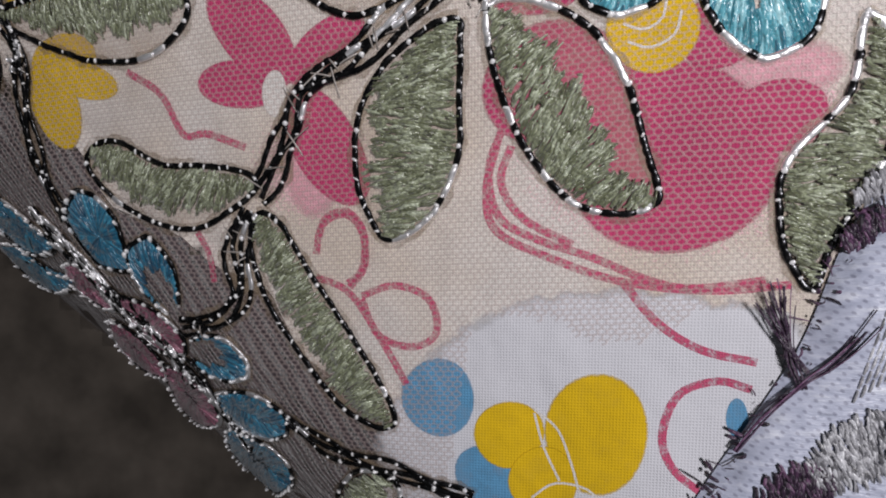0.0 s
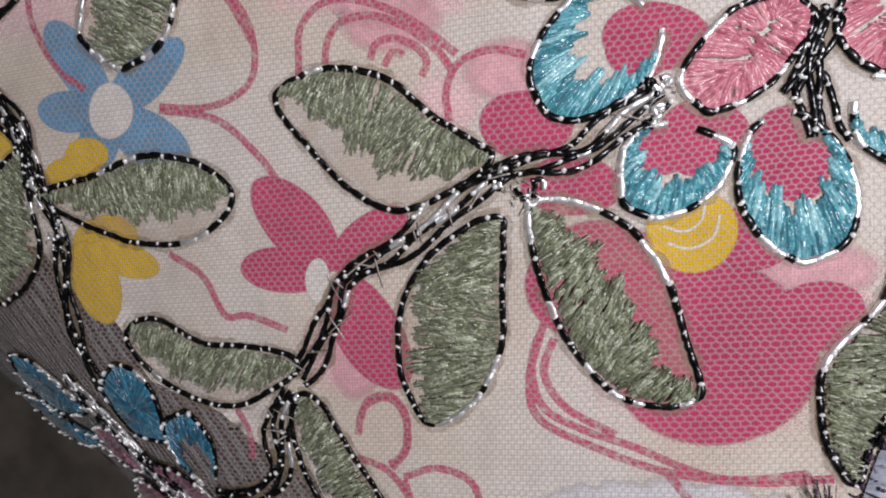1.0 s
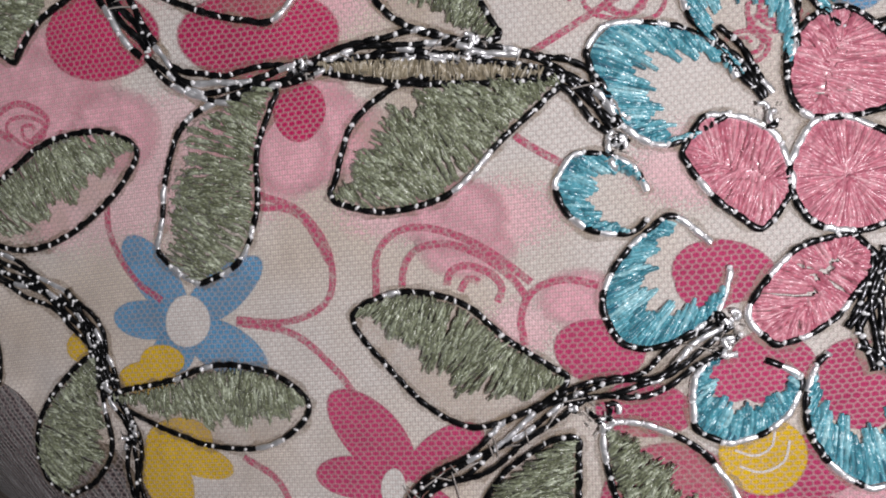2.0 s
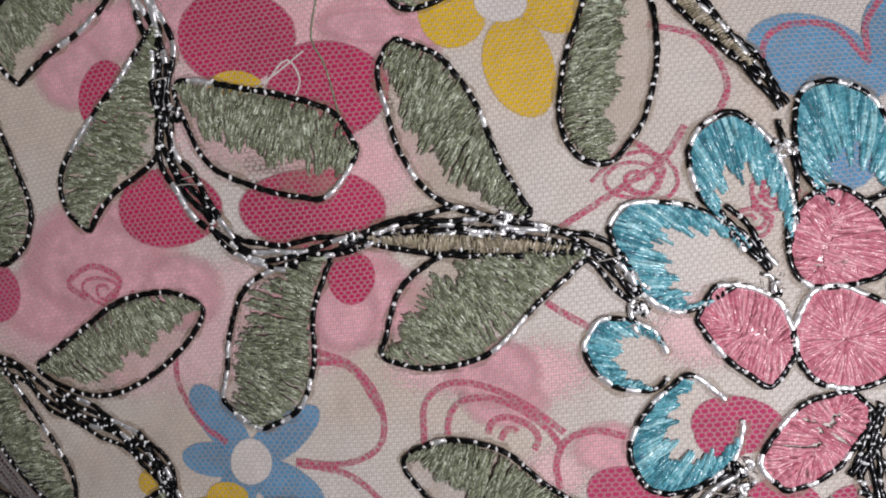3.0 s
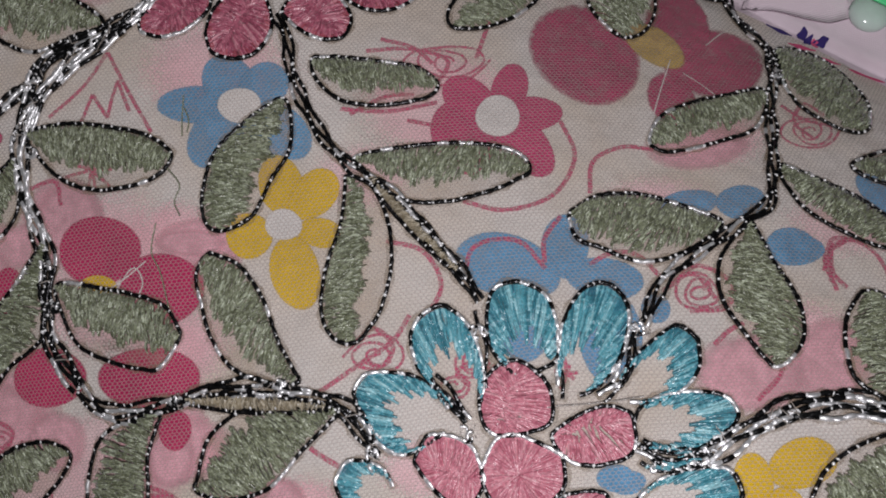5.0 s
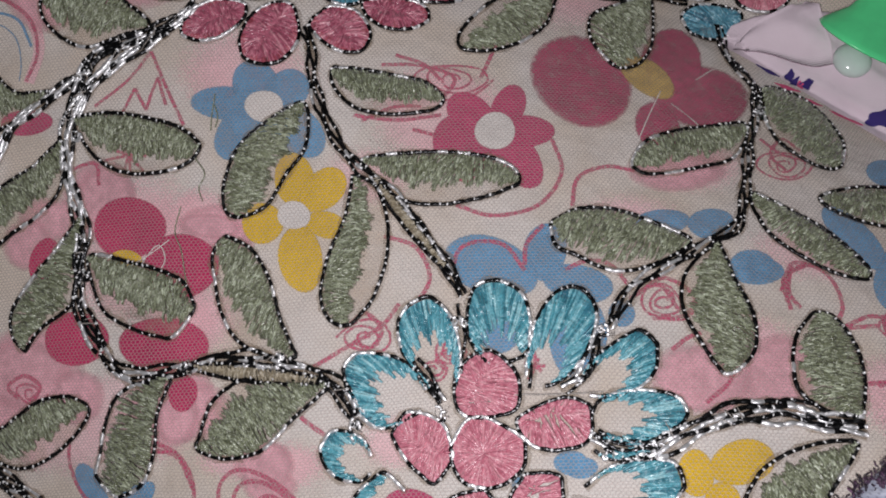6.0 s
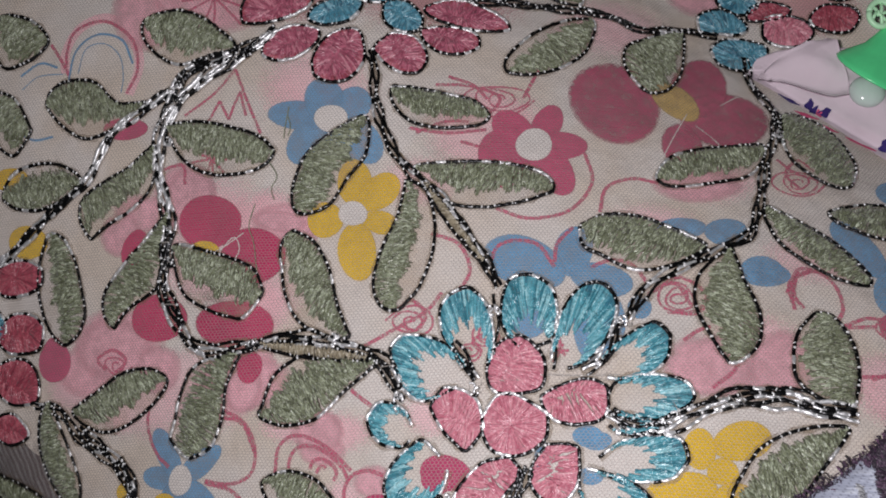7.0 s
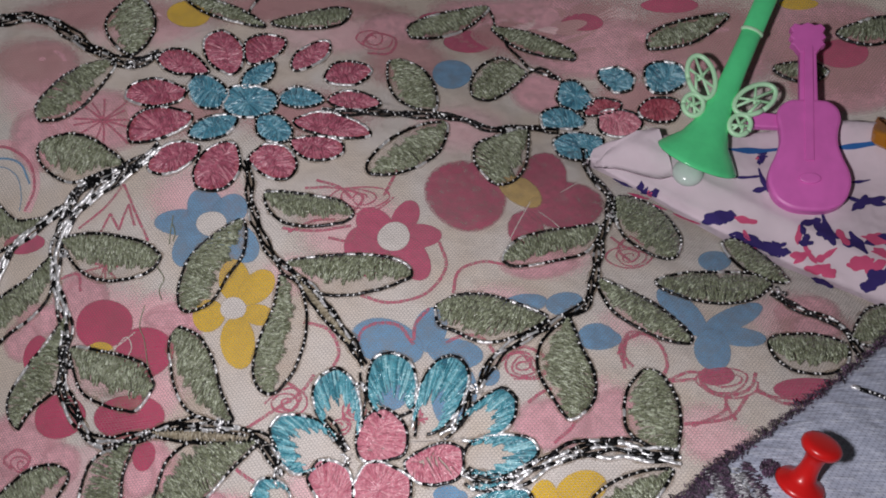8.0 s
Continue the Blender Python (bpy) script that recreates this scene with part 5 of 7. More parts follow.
petal(bloom, "teal", 10.6, -7.8, 21.4, -16.0, (1.1, 2.4, 3.6, 3.5, 2.4), (-1.9, -4.0, -4.4, -3.5, -1.5))
petal(bloom, "teal", -2.1, -15.9, -0.0, -28.6, (2.1, 3.9, 4.7, 4.2, 2.7), (-2.5, -4.0, -4.3, -3.0, -1.2))
petal(bloom, "teal", -9.7, -16.4, -12.2, -24.1, (4.1, 4.5, 4.1, 2.7, 1.0), (-2.6, -4.2, -4.1, -3.4, -2.7))
petal(bloom, "teal", -12.0, -7.3, -21.5, -14.0, (1.8, 3.5, 3.6, 2.9, 1.5), (-5.7, -6.2, -5.9, -4.7, -2.8))
petal(bloom, "teal", -18.2, -2.4, -26.7, 0.9, (2.2, 3.0, 3.2, 2.3, 0.9), (-1.2, -3.2, -3.7, -3.4, -2.6))
petal(bloom, "teal", -10.0, 6.8, -23.4, 13.3, (2.3, 5.9, 5.9, 3.8, 1.3), (-2.0, -4.0, -4.4, -3.5, -2.4))
petal(bloom, "teal", 4.3, -13.9, 11.5, -21.0, (1.5, 3.4, 4.3, 3.5, 2.1), (-1.9, -3.6, -3.5, -2.3, -0.8))
bloom = flower("embroidered_flower", "pink flower with turquoise heart stitched on net", -39.9, 90.0)
petal(bloom, "tealfull", -39.9, 90.0, -27.3, 89.6, (4.0, 4.9, 4.9, 3.9, 2.6), (-2.6, -3.8, -4.0, -3.4, -1.5), round_one=True)
petal(bloom, "tealfull", -38.8, 91.9, -48.6, 95.2, (3.8, 4.7, 4.8, 3.2, 1.1), (-1.1, -2.7, -3.6, -3.6, -3.0))
petal(bloom, "tealfull", -36.0, 94.3, -28.9, 101.7, (1.1, 2.4, 2.5, 1.9, 1.1), (-1.1, -2.3, -3.0, -2.0, -0.7))
petal(bloom, "tealfull", -27.0, 91.2, -16.9, 91.3, (1.9, 3.6, 3.3, 2.2, 1.0), (-1.4, -2.3, -2.4, -1.7, -0.8))
petal(bloom, "tealfull", -36.3, 86.0, -47.0, 81.4, (1.8, 3.4, 3.4, 2.5, 1.0), (-1.0, -2.1, -2.7, -2.4, -1.3))
petal(bloom, "tealfull", -31.4, 86.0, -23.9, 79.6, (1.5, 3.0, 3.2, 2.7, 1.3), (-1.6, -3.4, -3.6, -2.7, -1.2))
petal(bloom, "rosefull", -44.1, 98.7, -56.8, 102.7, (1.1, 1.9, 2.6, 2.0, 0.7), (-1.0, -2.9, -4.1, -3.6, -2.4))
petal(bloom, "rosefull", -38.7, 98.0, -42.6, 110.8, (1.6, 3.9, 4.8, 4.5, 3.1), (-2.2, -3.7, -4.1, -2.9, -1.1))
petal(bloom, "rosefull", -35.1, 101.4, -27.1, 108.9, (2.3, 5.3, 5.4, 3.9, 1.8), (-1.3, -2.0, -2.5, -1.9, -0.9))
petal(bloom, "rosefull", -24.4, 99.8, -16.9, 109.6, (1.6, 3.0, 2.8, 2.0, 1.0), (-1.0, -2.1, -2.8, -2.3, -1.0))
petal(bloom, "rosefull", -17.1, 97.8, -6.4, 102.0, (1.6, 3.8, 4.0, 2.9, 1.6), (-1.6, -2.9, -3.4, -2.3, -0.9))
petal(bloom, "rosefull", -16.0, 91.4, -3.9, 91.4, (1.3, 3.1, 3.2, 2.3, 1.1), (-1.2, -2.1, -2.4, -1.7, -0.7))
petal(bloom, "rosefull", -23.3, 84.8, -5.8, 81.7, (1.7, 4.1, 4.1, 3.0, 1.5), (-1.4, -2.3, -2.6, -1.8, -0.7))
petal(bloom, "rosefull", -23.5, 79.3, -11.6, 76.4, (0.9, 2.2, 3.0, 3.0, 1.9), (-1.9, -3.5, -3.8, -2.7, -1.0))
petal(bloom, "rosefull", -29.8, 78.0, -23.4, 69.2, (1.8, 3.9, 4.2, 3.6, 2.0), (-4.2, -4.5, -4.1, -2.9, -1.2))
petal(bloom, "rosefull", -36.3, 78.7, -43.7, 68.0, (2.1, 5.0, 6.0, 5.3, 2.8), (-2.3, -4.1, -4.4, -3.4, -1.5))
petal(bloom, "rosefull", -44.4, 78.6, -55.8, 73.5, (2.0, 3.4, 3.8, 2.8, 1.1), (-1.3, -3.1, -3.8, -3.0, -1.6))
petal(bloom, "rosefull", -46.8, 86.7, -61.2, 81.4, (1.9, 2.8, 2.8, 2.1, 1.0), (-1.5, -4.2, -5.8, -5.5, -3.3))
petal(bloom, "rosefull", -48.8, 93.4, -63.3, 92.7, (2.3, 3.2, 3.3, 2.1, 0.8), (-1.1, -3.0, -4.2, -3.7, -2.6))
bloom = flower("embroidered_flower", "small turquoise and pink flower beside the toys", 47.0, 99.0)
petal(bloom, "tealfull", 47.0, 99.0, 38.1, 100.3, (1.9, 2.9, 3.2, 2.3, 0.9), (-1.3, -3.8, -5.5, -5.4, -4.5), round_one=True)
petal(bloom, "tealfull", 52.6, 100.8, 53.0, 107.6, (0.9, 2.5, 3.9, 4.3, 3.8), (-3.3, -4.1, -4.3, -2.8, -0.9))
petal(bloom, "tealfull", 60.7, 100.7, 68.5, 106.2, (2.8, 5.2, 4.9, 3.0, 1.1), (-1.7, -3.3, -3.9, -4.0, -3.0))
petal(bloom, "tealfull", 44.6, 93.5, 34.2, 91.1, (1.2, 1.6, 1.1, 0.7, 0.4), (-2.1, -5.0, -5.5, -4.9, -3.5))
petal(bloom, "tealfull", 48.4, 88.7, 37.6, 81.9, (1.8, 3.0, 3.7, 2.9, 1.1), (-1.5, -4.1, -5.5, -5.0, -3.3))
petal(bloom, "pinkfull", 48.1, 95.0, 58.3, 92.0, (1.4, 2.3, 2.6, 2.2, 1.1), (-3.6, -4.8, -4.6, -3.6, -1.6))
petal(bloom, "redfull", 57.6, 95.1, 67.7, 95.8, (1.7, 3.1, 3.0, 2.4, 1.3), (-1.5, -2.8, -3.4, -3.1, -1.4))
petal(bloom, "redfull", 53.7, 97.7, 44.7, 95.2, (1.1, 1.4, 1.2, 0.8, 0.3), (-0.9, -2.5, -3.5, -2.9, -2.0))
bloom = flower("embroidered_flower", "crimson flower stitched near the fold", -115.6, 32.9)
petal(bloom, "redfull", -115.6, 32.9, -102.4, 30.4, (1.1, 2.7, 3.6, 3.2, 2.4), (-2.2, -3.9, -3.6, -2.5, -1.2), round_one=True)
petal(bloom, "redfull", -113.6, 21.0, -101.3, 20.8, (1.6, 3.4, 3.6, 2.8, 1.4), (-2.4, -4.0, -4.2, -4.0, -3.3))
petal(bloom, "redfull", -114.8, 13.5, -102.1, 7.6, (1.9, 4.4, 5.5, 4.5, 2.2), (-1.6, -3.3, -3.6, -2.3, -1.0))
petal(bloom, "redfull", -114.7, 2.8, -104.3, 0.8, (1.3, 2.9, 3.3, 2.1, 1.0), (-1.2, -2.3, -2.7, -1.9, -0.8))
petal(bloom, "tealfull", -121.0, 23.5, -111.4, 20.8, (1.8, 3.9, 4.0, 3.1, 1.8), (-2.1, -3.9, -3.9, -2.8, -1.1))
# flower on the fold, its petals coloured darker in place of shade
bloom = flower("embroidered_flower", "turquoise and pink flower on the falling fold, shade in its colour", -61.8, -44.5)
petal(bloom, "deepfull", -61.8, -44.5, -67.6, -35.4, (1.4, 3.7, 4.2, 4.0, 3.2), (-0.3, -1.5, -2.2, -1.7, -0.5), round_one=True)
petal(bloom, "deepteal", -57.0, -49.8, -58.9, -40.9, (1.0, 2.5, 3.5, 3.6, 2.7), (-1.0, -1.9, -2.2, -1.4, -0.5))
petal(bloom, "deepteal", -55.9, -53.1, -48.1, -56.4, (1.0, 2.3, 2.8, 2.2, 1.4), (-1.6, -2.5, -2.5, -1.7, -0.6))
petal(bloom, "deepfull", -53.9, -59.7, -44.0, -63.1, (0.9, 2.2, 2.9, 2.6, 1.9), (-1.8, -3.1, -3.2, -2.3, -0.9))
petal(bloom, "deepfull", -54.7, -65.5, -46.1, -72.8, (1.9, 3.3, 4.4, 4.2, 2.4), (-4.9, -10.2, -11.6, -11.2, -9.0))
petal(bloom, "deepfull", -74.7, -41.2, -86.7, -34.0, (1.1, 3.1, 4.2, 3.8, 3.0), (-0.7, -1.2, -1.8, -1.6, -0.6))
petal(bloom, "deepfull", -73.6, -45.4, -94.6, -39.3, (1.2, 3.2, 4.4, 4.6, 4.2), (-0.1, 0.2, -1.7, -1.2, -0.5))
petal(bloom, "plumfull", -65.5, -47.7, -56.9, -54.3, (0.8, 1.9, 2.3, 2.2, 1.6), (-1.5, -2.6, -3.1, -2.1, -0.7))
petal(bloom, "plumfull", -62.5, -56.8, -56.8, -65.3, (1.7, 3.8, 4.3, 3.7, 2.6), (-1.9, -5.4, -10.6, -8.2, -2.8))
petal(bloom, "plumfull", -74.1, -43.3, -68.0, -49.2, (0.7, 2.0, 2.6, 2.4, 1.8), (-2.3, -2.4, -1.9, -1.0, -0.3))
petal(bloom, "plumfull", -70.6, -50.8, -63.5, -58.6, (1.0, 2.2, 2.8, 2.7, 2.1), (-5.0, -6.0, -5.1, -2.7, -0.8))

stem(3, 0.3, (-20.8, 5.5), (-25.8, 11.2), (-33.7, 13.8), (-42.4, 15.6), (-55.4, 14.2), (-62.8, 14.9), (-67.3, 18.9))
stem(3, 0.85, (-67.3, 18.9), (-71.7, 25.9), (-72.6, 32.5), (-72.3, 40.0), (-75.5, 48.9), (-76.4, 56.8), (-73.5, 63.4), (-67.5, 69.3), (-58.5, 74.3))
stem(3, 0.85, (-75.8, 59.2), (-72.0, 70.3), (-63.6, 72.8), (-56.7, 76.2), (-53.4, 79.3))
stem(2, 0.85, (-73.0, 67.9), (-80.2, 63.7), (-87.6, 59.1), (-92.2, 50.9), (-99.9, 44.7), (-108.1, 38.6), (-115.2, 33.5))
stem(2, 0.2, (-4.8, 23.9), (-8.8, 31.0), (-15.2, 40.0), (-22.8, 47.3), (-27.7, 53.6), (-30.9, 62.1), (-32.2, 69.7), (-33.9, 74.2))
stem(2, 0.2, (17.6, 18.5), (21.5, 24.9), (28.1, 29.4), (34.9, 34.0), (40.1, 37.4), (42.7, 46.9), (46.3, 60.0), (48.7, 68.7))
stem(2, 0.2, (48.5, 61.1), (48.3, 70.2), (44.2, 77.2), (43.6, 85.5))
stem(4, 0.8, (20.9, -1.2), (27.8, 2.0), (34.9, 4.8), (42.7, 5.5), (48.6, 4.0), (54.4, 3.3))
stem(3, 0.25, (-11.5, -13.5), (-14.9, -15.6), (-18.2, -17.9), (-23.1, -18.7), (-26.6, -19.8), (-30.7, -22.4), (-35.6, -25.7), (-40.2, -27.9), (-41.5, -31.3), (-43.7, -35.2), (-45.6, -37.5))
stem(3, 0.2, (-46.1, -38.9), (-48.0, -42.5), (-48.0, -47.3), (-51.1, -50.3), (-56.4, -50.9))
stem(2, 0.2, (-79.8, -4.4), (-76.1, -9.5), (-76.1, -14.2), (-74.6, -16.7), (-72.6, -21.1), (-72.9, -26.0), (-72.5, -31.1), (-71.5, -35.0), (-69.9, -38.4))
stem(2, 0.2, (-90.6, 1.7), (-84.2, -2.4), (-79.4, -6.2), (-76.9, -10.1), (-75.6, -15.7))
stem(2, 0.2, (-102.7, 6.6), (-96.1, 5.0), (-90.8, -0.4), (-82.1, -4.9), (-76.5, -10.8), (-74.5, -16.0))
stem(2, 0.2, (-17.1, 88.3), (-6.8, 88.4), (4.8, 89.3), (13.9, 89.6), (21.9, 87.7), (31.3, 89.8), (38.2, 90.3))
stem(2, 0.2, (80.1, 43.2), (85.5, 38.4), (92.7, 34.1), (94.9, 26.4))
stem(3, 0.2, (-100.8, 116.3), (-89.1, 116.5), (-81.4, 112.9), (-73.6, 106.8), (-63.3, 101.8), (-56.0, 104.2))
stem(1, 0.2, (22.1, 129.6), (25.5, 119.4), (32.2, 109.7), (39.8, 105.8))
stem(1, 0.2, (-34.1, 113.0), (-36.5, 117.2), (-32.9, 123.1))
stem(2, 0.2, (-43.7, -61.3), (-37.8, -64.6), (-30.4, -66.3), (-23.6, -68.2))
stem(1, 0.2, (48.7, 5.3), (47.0, 7.0), (40.5, 7.0))
stem(1, 0.2, (31.5, 108.2), (35.1, 109.6), (39.1, 106.2))
stem(1, 0.2, (11.3, 90.1), (8.0, 91.4))
stem(1, 0.2, (-25.0, 10.6), (-22.2, 6.7), (-20.0, 3.8))
stem(2, 0.2, (-7.7, 7.0), (-10.3, 10.9), (-12.4, 13.8))
stem(2, 0.2, (1.1, -8.1), (0.1, -13.3), (0.6, -18.5))
stem(1, 0.2, (-4.7, 11.3), (-4.5, 17.3), (-5.5, 22.8))
stem(1, 0.2, (5.7, 12.9), (5.5, 8.6))
stem(2, 0.2, (16.4, 18.3), (14.2, 11.7), (10.2, 8.7))
stem(2, 0.2, (14.8, 1.8), (19.2, -0.4), (23.9, -0.2))
stem(2, 0.2, (-1.7, -14.5), (1.1, -9.8), (2.1, -7.5))
stem(2, 0.9, (-75.8, -36.7), (-71.5, -42.1), (-67.3, -47.7), (-63.2, -52.0), (-57.6, -55.8), (-53.8, -61.8), (-51.1, -68.3))
stem(2, 0.9, (-72.3, -40.1), (-68.1, -45.6), (-64.0, -49.8), (-59.7, -53.7), (-57.5, -59.5))
stem(1, 0.2, (1.1, -12.8), (2.3, -16.7), (3.6, -18.7))


# ---- tangles of clear thread and stray ends ----
def tangle(x, y, radius, count):
    thing = root("thread_tangle", x, y, "tangle of clear thread and silver knots", "thread", "thread ends")
    for name, mat, n in (("clear_thread", CLEAR, count // 2),):
        l = Lump()
        for _ in range(n):
            t, r = rng.uniform(0, 6.28), radius * math.sqrt(rng.random())
            p = np.array((x + r * math.cos(t), y + r * math.sin(t)))
            u = rng.uniform(0, 6.28)
            d = np.array((math.cos(u), math.sin(u))) * rng.uniform(0.15, 0.45)
            add_stitch(l, p - d, p + d, rng.uniform(0.08, 0.2), rng.uniform(0.5, 0.9), 0.2)
        l.build(name, [mat], thing)
    for _ in range(2 + count // 9):
        t, r = rng.uniform(0, 6.28), 0.7 * radius * math.sqrt(rng.random())
        p = np.array((x + r * math.cos(t), y + r * math.sin(t)))
        a = rng.uniform(0, 6.28)
        pts = [p + np.array((math.cos(a + k), math.sin(a + k))) * rng.uniform(0.4, 0.9) for k in (0.0, 1.4, 2.6)]
        cord, ties = Lump(), Lump()
        add_cord(cord, ties, spline(pts, False, 6), False, width=rng.uniform(0.4, 0.6), lift=rng.uniform(0.7, 1.1), tie=0.9, bright=1.0)
        cord.build("knot", [TAPE, GLINT_SILVER], thing, "crumpled silver tape")


def stray(*points, mat=GREEN):
    q = even(spline(points, False, 8), 0.5)
    l = Lump()
    g = np.gradient(q, axis=0)
    no = np.stack([-g[:, 1], g[:, 0]], 1) / (np.linalg.norm(g, axis=1, keepdims=True) + 1e-9)
    l.strip([[(*(p - e * 0.11), 0.4), (*p, 0.62), (*(p + e * 0.11), 0.4)] for p, e in zip(q, no)])
    tagged(l.build("stray_thread", [mat]), "thin loose pale thread lying on the net" if mat is CLEAR else "thin loose grey green thread on the net", "thread", "thread ends")


tangle(-51.0, 14.5, 1.6, 30)
tangle(-22.9, -21.5, 1.6, 36)
tangle(-12.2, -13.4, 1.6, 30)
tangle(-21.1, 4.5, 1.2, 24)
tangle(23.5, -0.2, 1.6, 30)
tangle(-5.5, 19.2, 1.3, 24)
tangle(-7.5, 5.3, 1.3, 24)
tangle(-21.0, 3.0, 1.3, 24)
tangle(17.4, 17.9, 1.3, 24)
tangle(16.6, -0.5, 1.3, 24)
tangle(-73.2, -21.4, 1.5, 24)
tangle(-25.1, -19.8, 1.5, 24)
tangle(-12.2, -14.9, 1.5, 24)
tangle(-74.9, 55.6, 1.6, 24)
tangle(-71.2, 31.5, 1.6, 24)
tangle(-33.9, 14.5, 1.6, 24)
tangle(-63.3, 101.4, 1.8, 24)
tangle(-75.8, 58.7, 1.8, 24)
tangle(47.8, 63.7, 1.8, 24)
tangle(82.0, 43.1, 1.8, 24)
stray((-4.2, 7.1), (-0.9, 7.0), (3.5, 8.0), (7.5, 8.0), (12.0, 8.1), (16.5, 8.4), mat=CLEAR)
stray((-51.4, 50.1), (-49.5, 47.2), (-50.4, 44.8), (-49.5, 42.3))
stray((-48.6, 59.5), (-47.9, 57.4), (-48.2, 55.4))
stray((-53.5, 41.8), (-54.3, 37.6), (-52.9, 34.2), (-51.6, 28.5))
stray((-48.7, 61.6), (-49.0, 57.4), (-49.0, 54.9))


# ---- the lavender cloth with its frayed purple edge ----
def brushed():
    """Pale lavender cloth with short glossy brushed strokes."""
    m, nt, p = material("lavender_brushed")
    co = nt.nodes.new("ShaderNodeTexCoord")
    mp = put(nt, "ShaderNodeMapping", Rotation=(0.0, 0.0, radians(12)), Scale=(260.0, 1300.0, 300.0))
    n = put(nt, "ShaderNodeTexNoise", Scale=1.0, Detail=4.0, Roughness=0.6)
    nt.links.new(co.outputs["Object"], mp.inputs["Vector"])
    nt.links.new(mp.outputs[0], n.inputs["Vector"])
    r = ramp(nt, n.outputs["Fac"], ((0.3, (0.37, 0.40, 0.51)), (0.55, (0.49, 0.52, 0.64)), (0.72, (0.67, 0.70, 0.79))))
    # rows of fine dark weft ticks
    tick = []
    for axis, pitch in (("X", 0.9), ("Y", 0.6)):
        w = put(nt, "ShaderNodeTexWave", Scale=0.314 / (pitch * MM), Distortion=1.0)
        w.bands_direction = axis
        turn = put(nt, "ShaderNodeMapping", Rotation=(0.0, 0.0, radians(38)))
        nt.links.new(co.outputs["Object"], turn.inputs["Vector"])
        nt.links.new(turn.outputs[0], w.inputs["Vector"])
        tick.append(w)
    meet = nt.nodes.new("ShaderNodeMath")
    meet.operation = "MULTIPLY"
    nt.links.new(tick[0].outputs["Fac"], meet.inputs[0])
    nt.links.new(tick[1].outputs["Fac"], meet.inputs[1])
    dark = ramp(nt, meet.outputs[0], ((0.45, (1.0, 1.0, 1.0)), (0.8, (0.3, 0.28, 0.34))))
    mix = nt.nodes.new("ShaderNodeMix")
    mix.data_type, mix.blend_type = "RGBA", "MULTIPLY"
    mix.inputs["Factor"].default_value = 0.5
    nt.links.new(r.outputs[0], mix.inputs["A"])
    nt.links.new(dark.outputs[0], mix.inputs["B"])
    nt.links.new(mix.outputs["Result"], p.inputs["Base Color"])
    b = put(nt, "ShaderNodeBump", Strength=1.0, Distance=0.0004)
    nt.links.new(n.outputs["Fac"], b.inputs["Height"])
    big = noise_node(nt, 170.0, 2.0, 0.5)
    crinkle = put(nt, "ShaderNodeBump", Strength=0.6, Distance=0.0022)
    nt.links.new(big.outputs["Fac"], crinkle.inputs["Height"])
    nt.links.new(crinkle.outputs[0], b.inputs["Normal"])
    nt.links.new(b.outputs[0], p.inputs["Normal"])
    p.inputs["Roughness"].default_value = 0.38
    return m


LAVENDER = brushed()
SILVERY = thread("silver_floss", (0.08, 0.08, 0.09), (0.36, 0.36, 0.39), (0.8, 0.81, 0.85), 0.3)
PURPLE = thread("dark_purple_floss", (0.010, 0.004, 0.013), (0.034, 0.014, 0.040), (0.17, 0.075, 0.16), 0.5, 0.15)
EDGE = even(spline(((-9, -78), (-4, -66), (3, -53), (8, -40), (20, -27), (46, -10), (59, 0), (82, 16), (101, 31), (135, 58)), False, 10), 1.0)


def lavender_cloth():
    g = np.gradient(EDGE, axis=0)
    out = np.stack([g[:, 1], -g[:, 0]], 1) / np.linalg.norm(g, axis=1, keepdims=True)
    mean = np.array((0.62, -0.78))
    l = Lump()
    rows = []
    for i, (p, o) in enumerate(zip(EDGE, out)):
        row = []
        for w in (0, 0.4, 1.2, 2.5, 4.5, 7, 10, 14, 19, 26, 36, 50):
            d = o * (1 - min(1, w / 12)) + mean * min(1, w / 12)
            q = p + d * w
            lift = 0.7 + 2.2 * (1 - math.exp(-w / 1.6)) + 0.9 * noise.noise((q[0] * 0.09, q[1] * 0.09, 7)) * min(1, w / 3)
            row.append((q[0], q[1], lift))
        rows.append(row)
    l.strip(rows)
    ob = l.build("lavender_cloth", [LAVENDER])
    tagged(ob, "lavender woven cloth with silver and purple stitching", "cloth")
    # frayed edge
    f = Lump()
    for i in range(len(EDGE) - 1):
        thick = 16 + int(14 * max(0, noise.noise((i * 0.11, 2.0, 0))) + (9 if 62 < EDGE[i][0] + 6 < 72 else 0))
        thick = int(thick * (0.2 if EDGE[i][0] < 30 else 0.9))
        for _ in range(thick):
            p = EDGE[i] + np.array((rng.uniform(-0.8, 0.8), rng.uniform(-0.8, 0.8)))
            t = rng.uniform(0, 6.28)
            d = -out[i] * rng.uniform(-0.3, 0.8) + np.array((math.cos(t), math.sin(t))) * rng.uniform(0.2, 1.0) * rng.choice((1, 1, 1, 1.9))
            add_stitch(f, p, p + d * 0.85, rng.choice((0.08, 0.12, 0.2, 0.34)), rng.uniform(0.8, 2.6), rng.uniform(0.1, 0.6))
    f.build("frayed_edge", [PURPLE], ob, "frayed dark purple fringe")
    return ob


lavender = lavender_cloth()


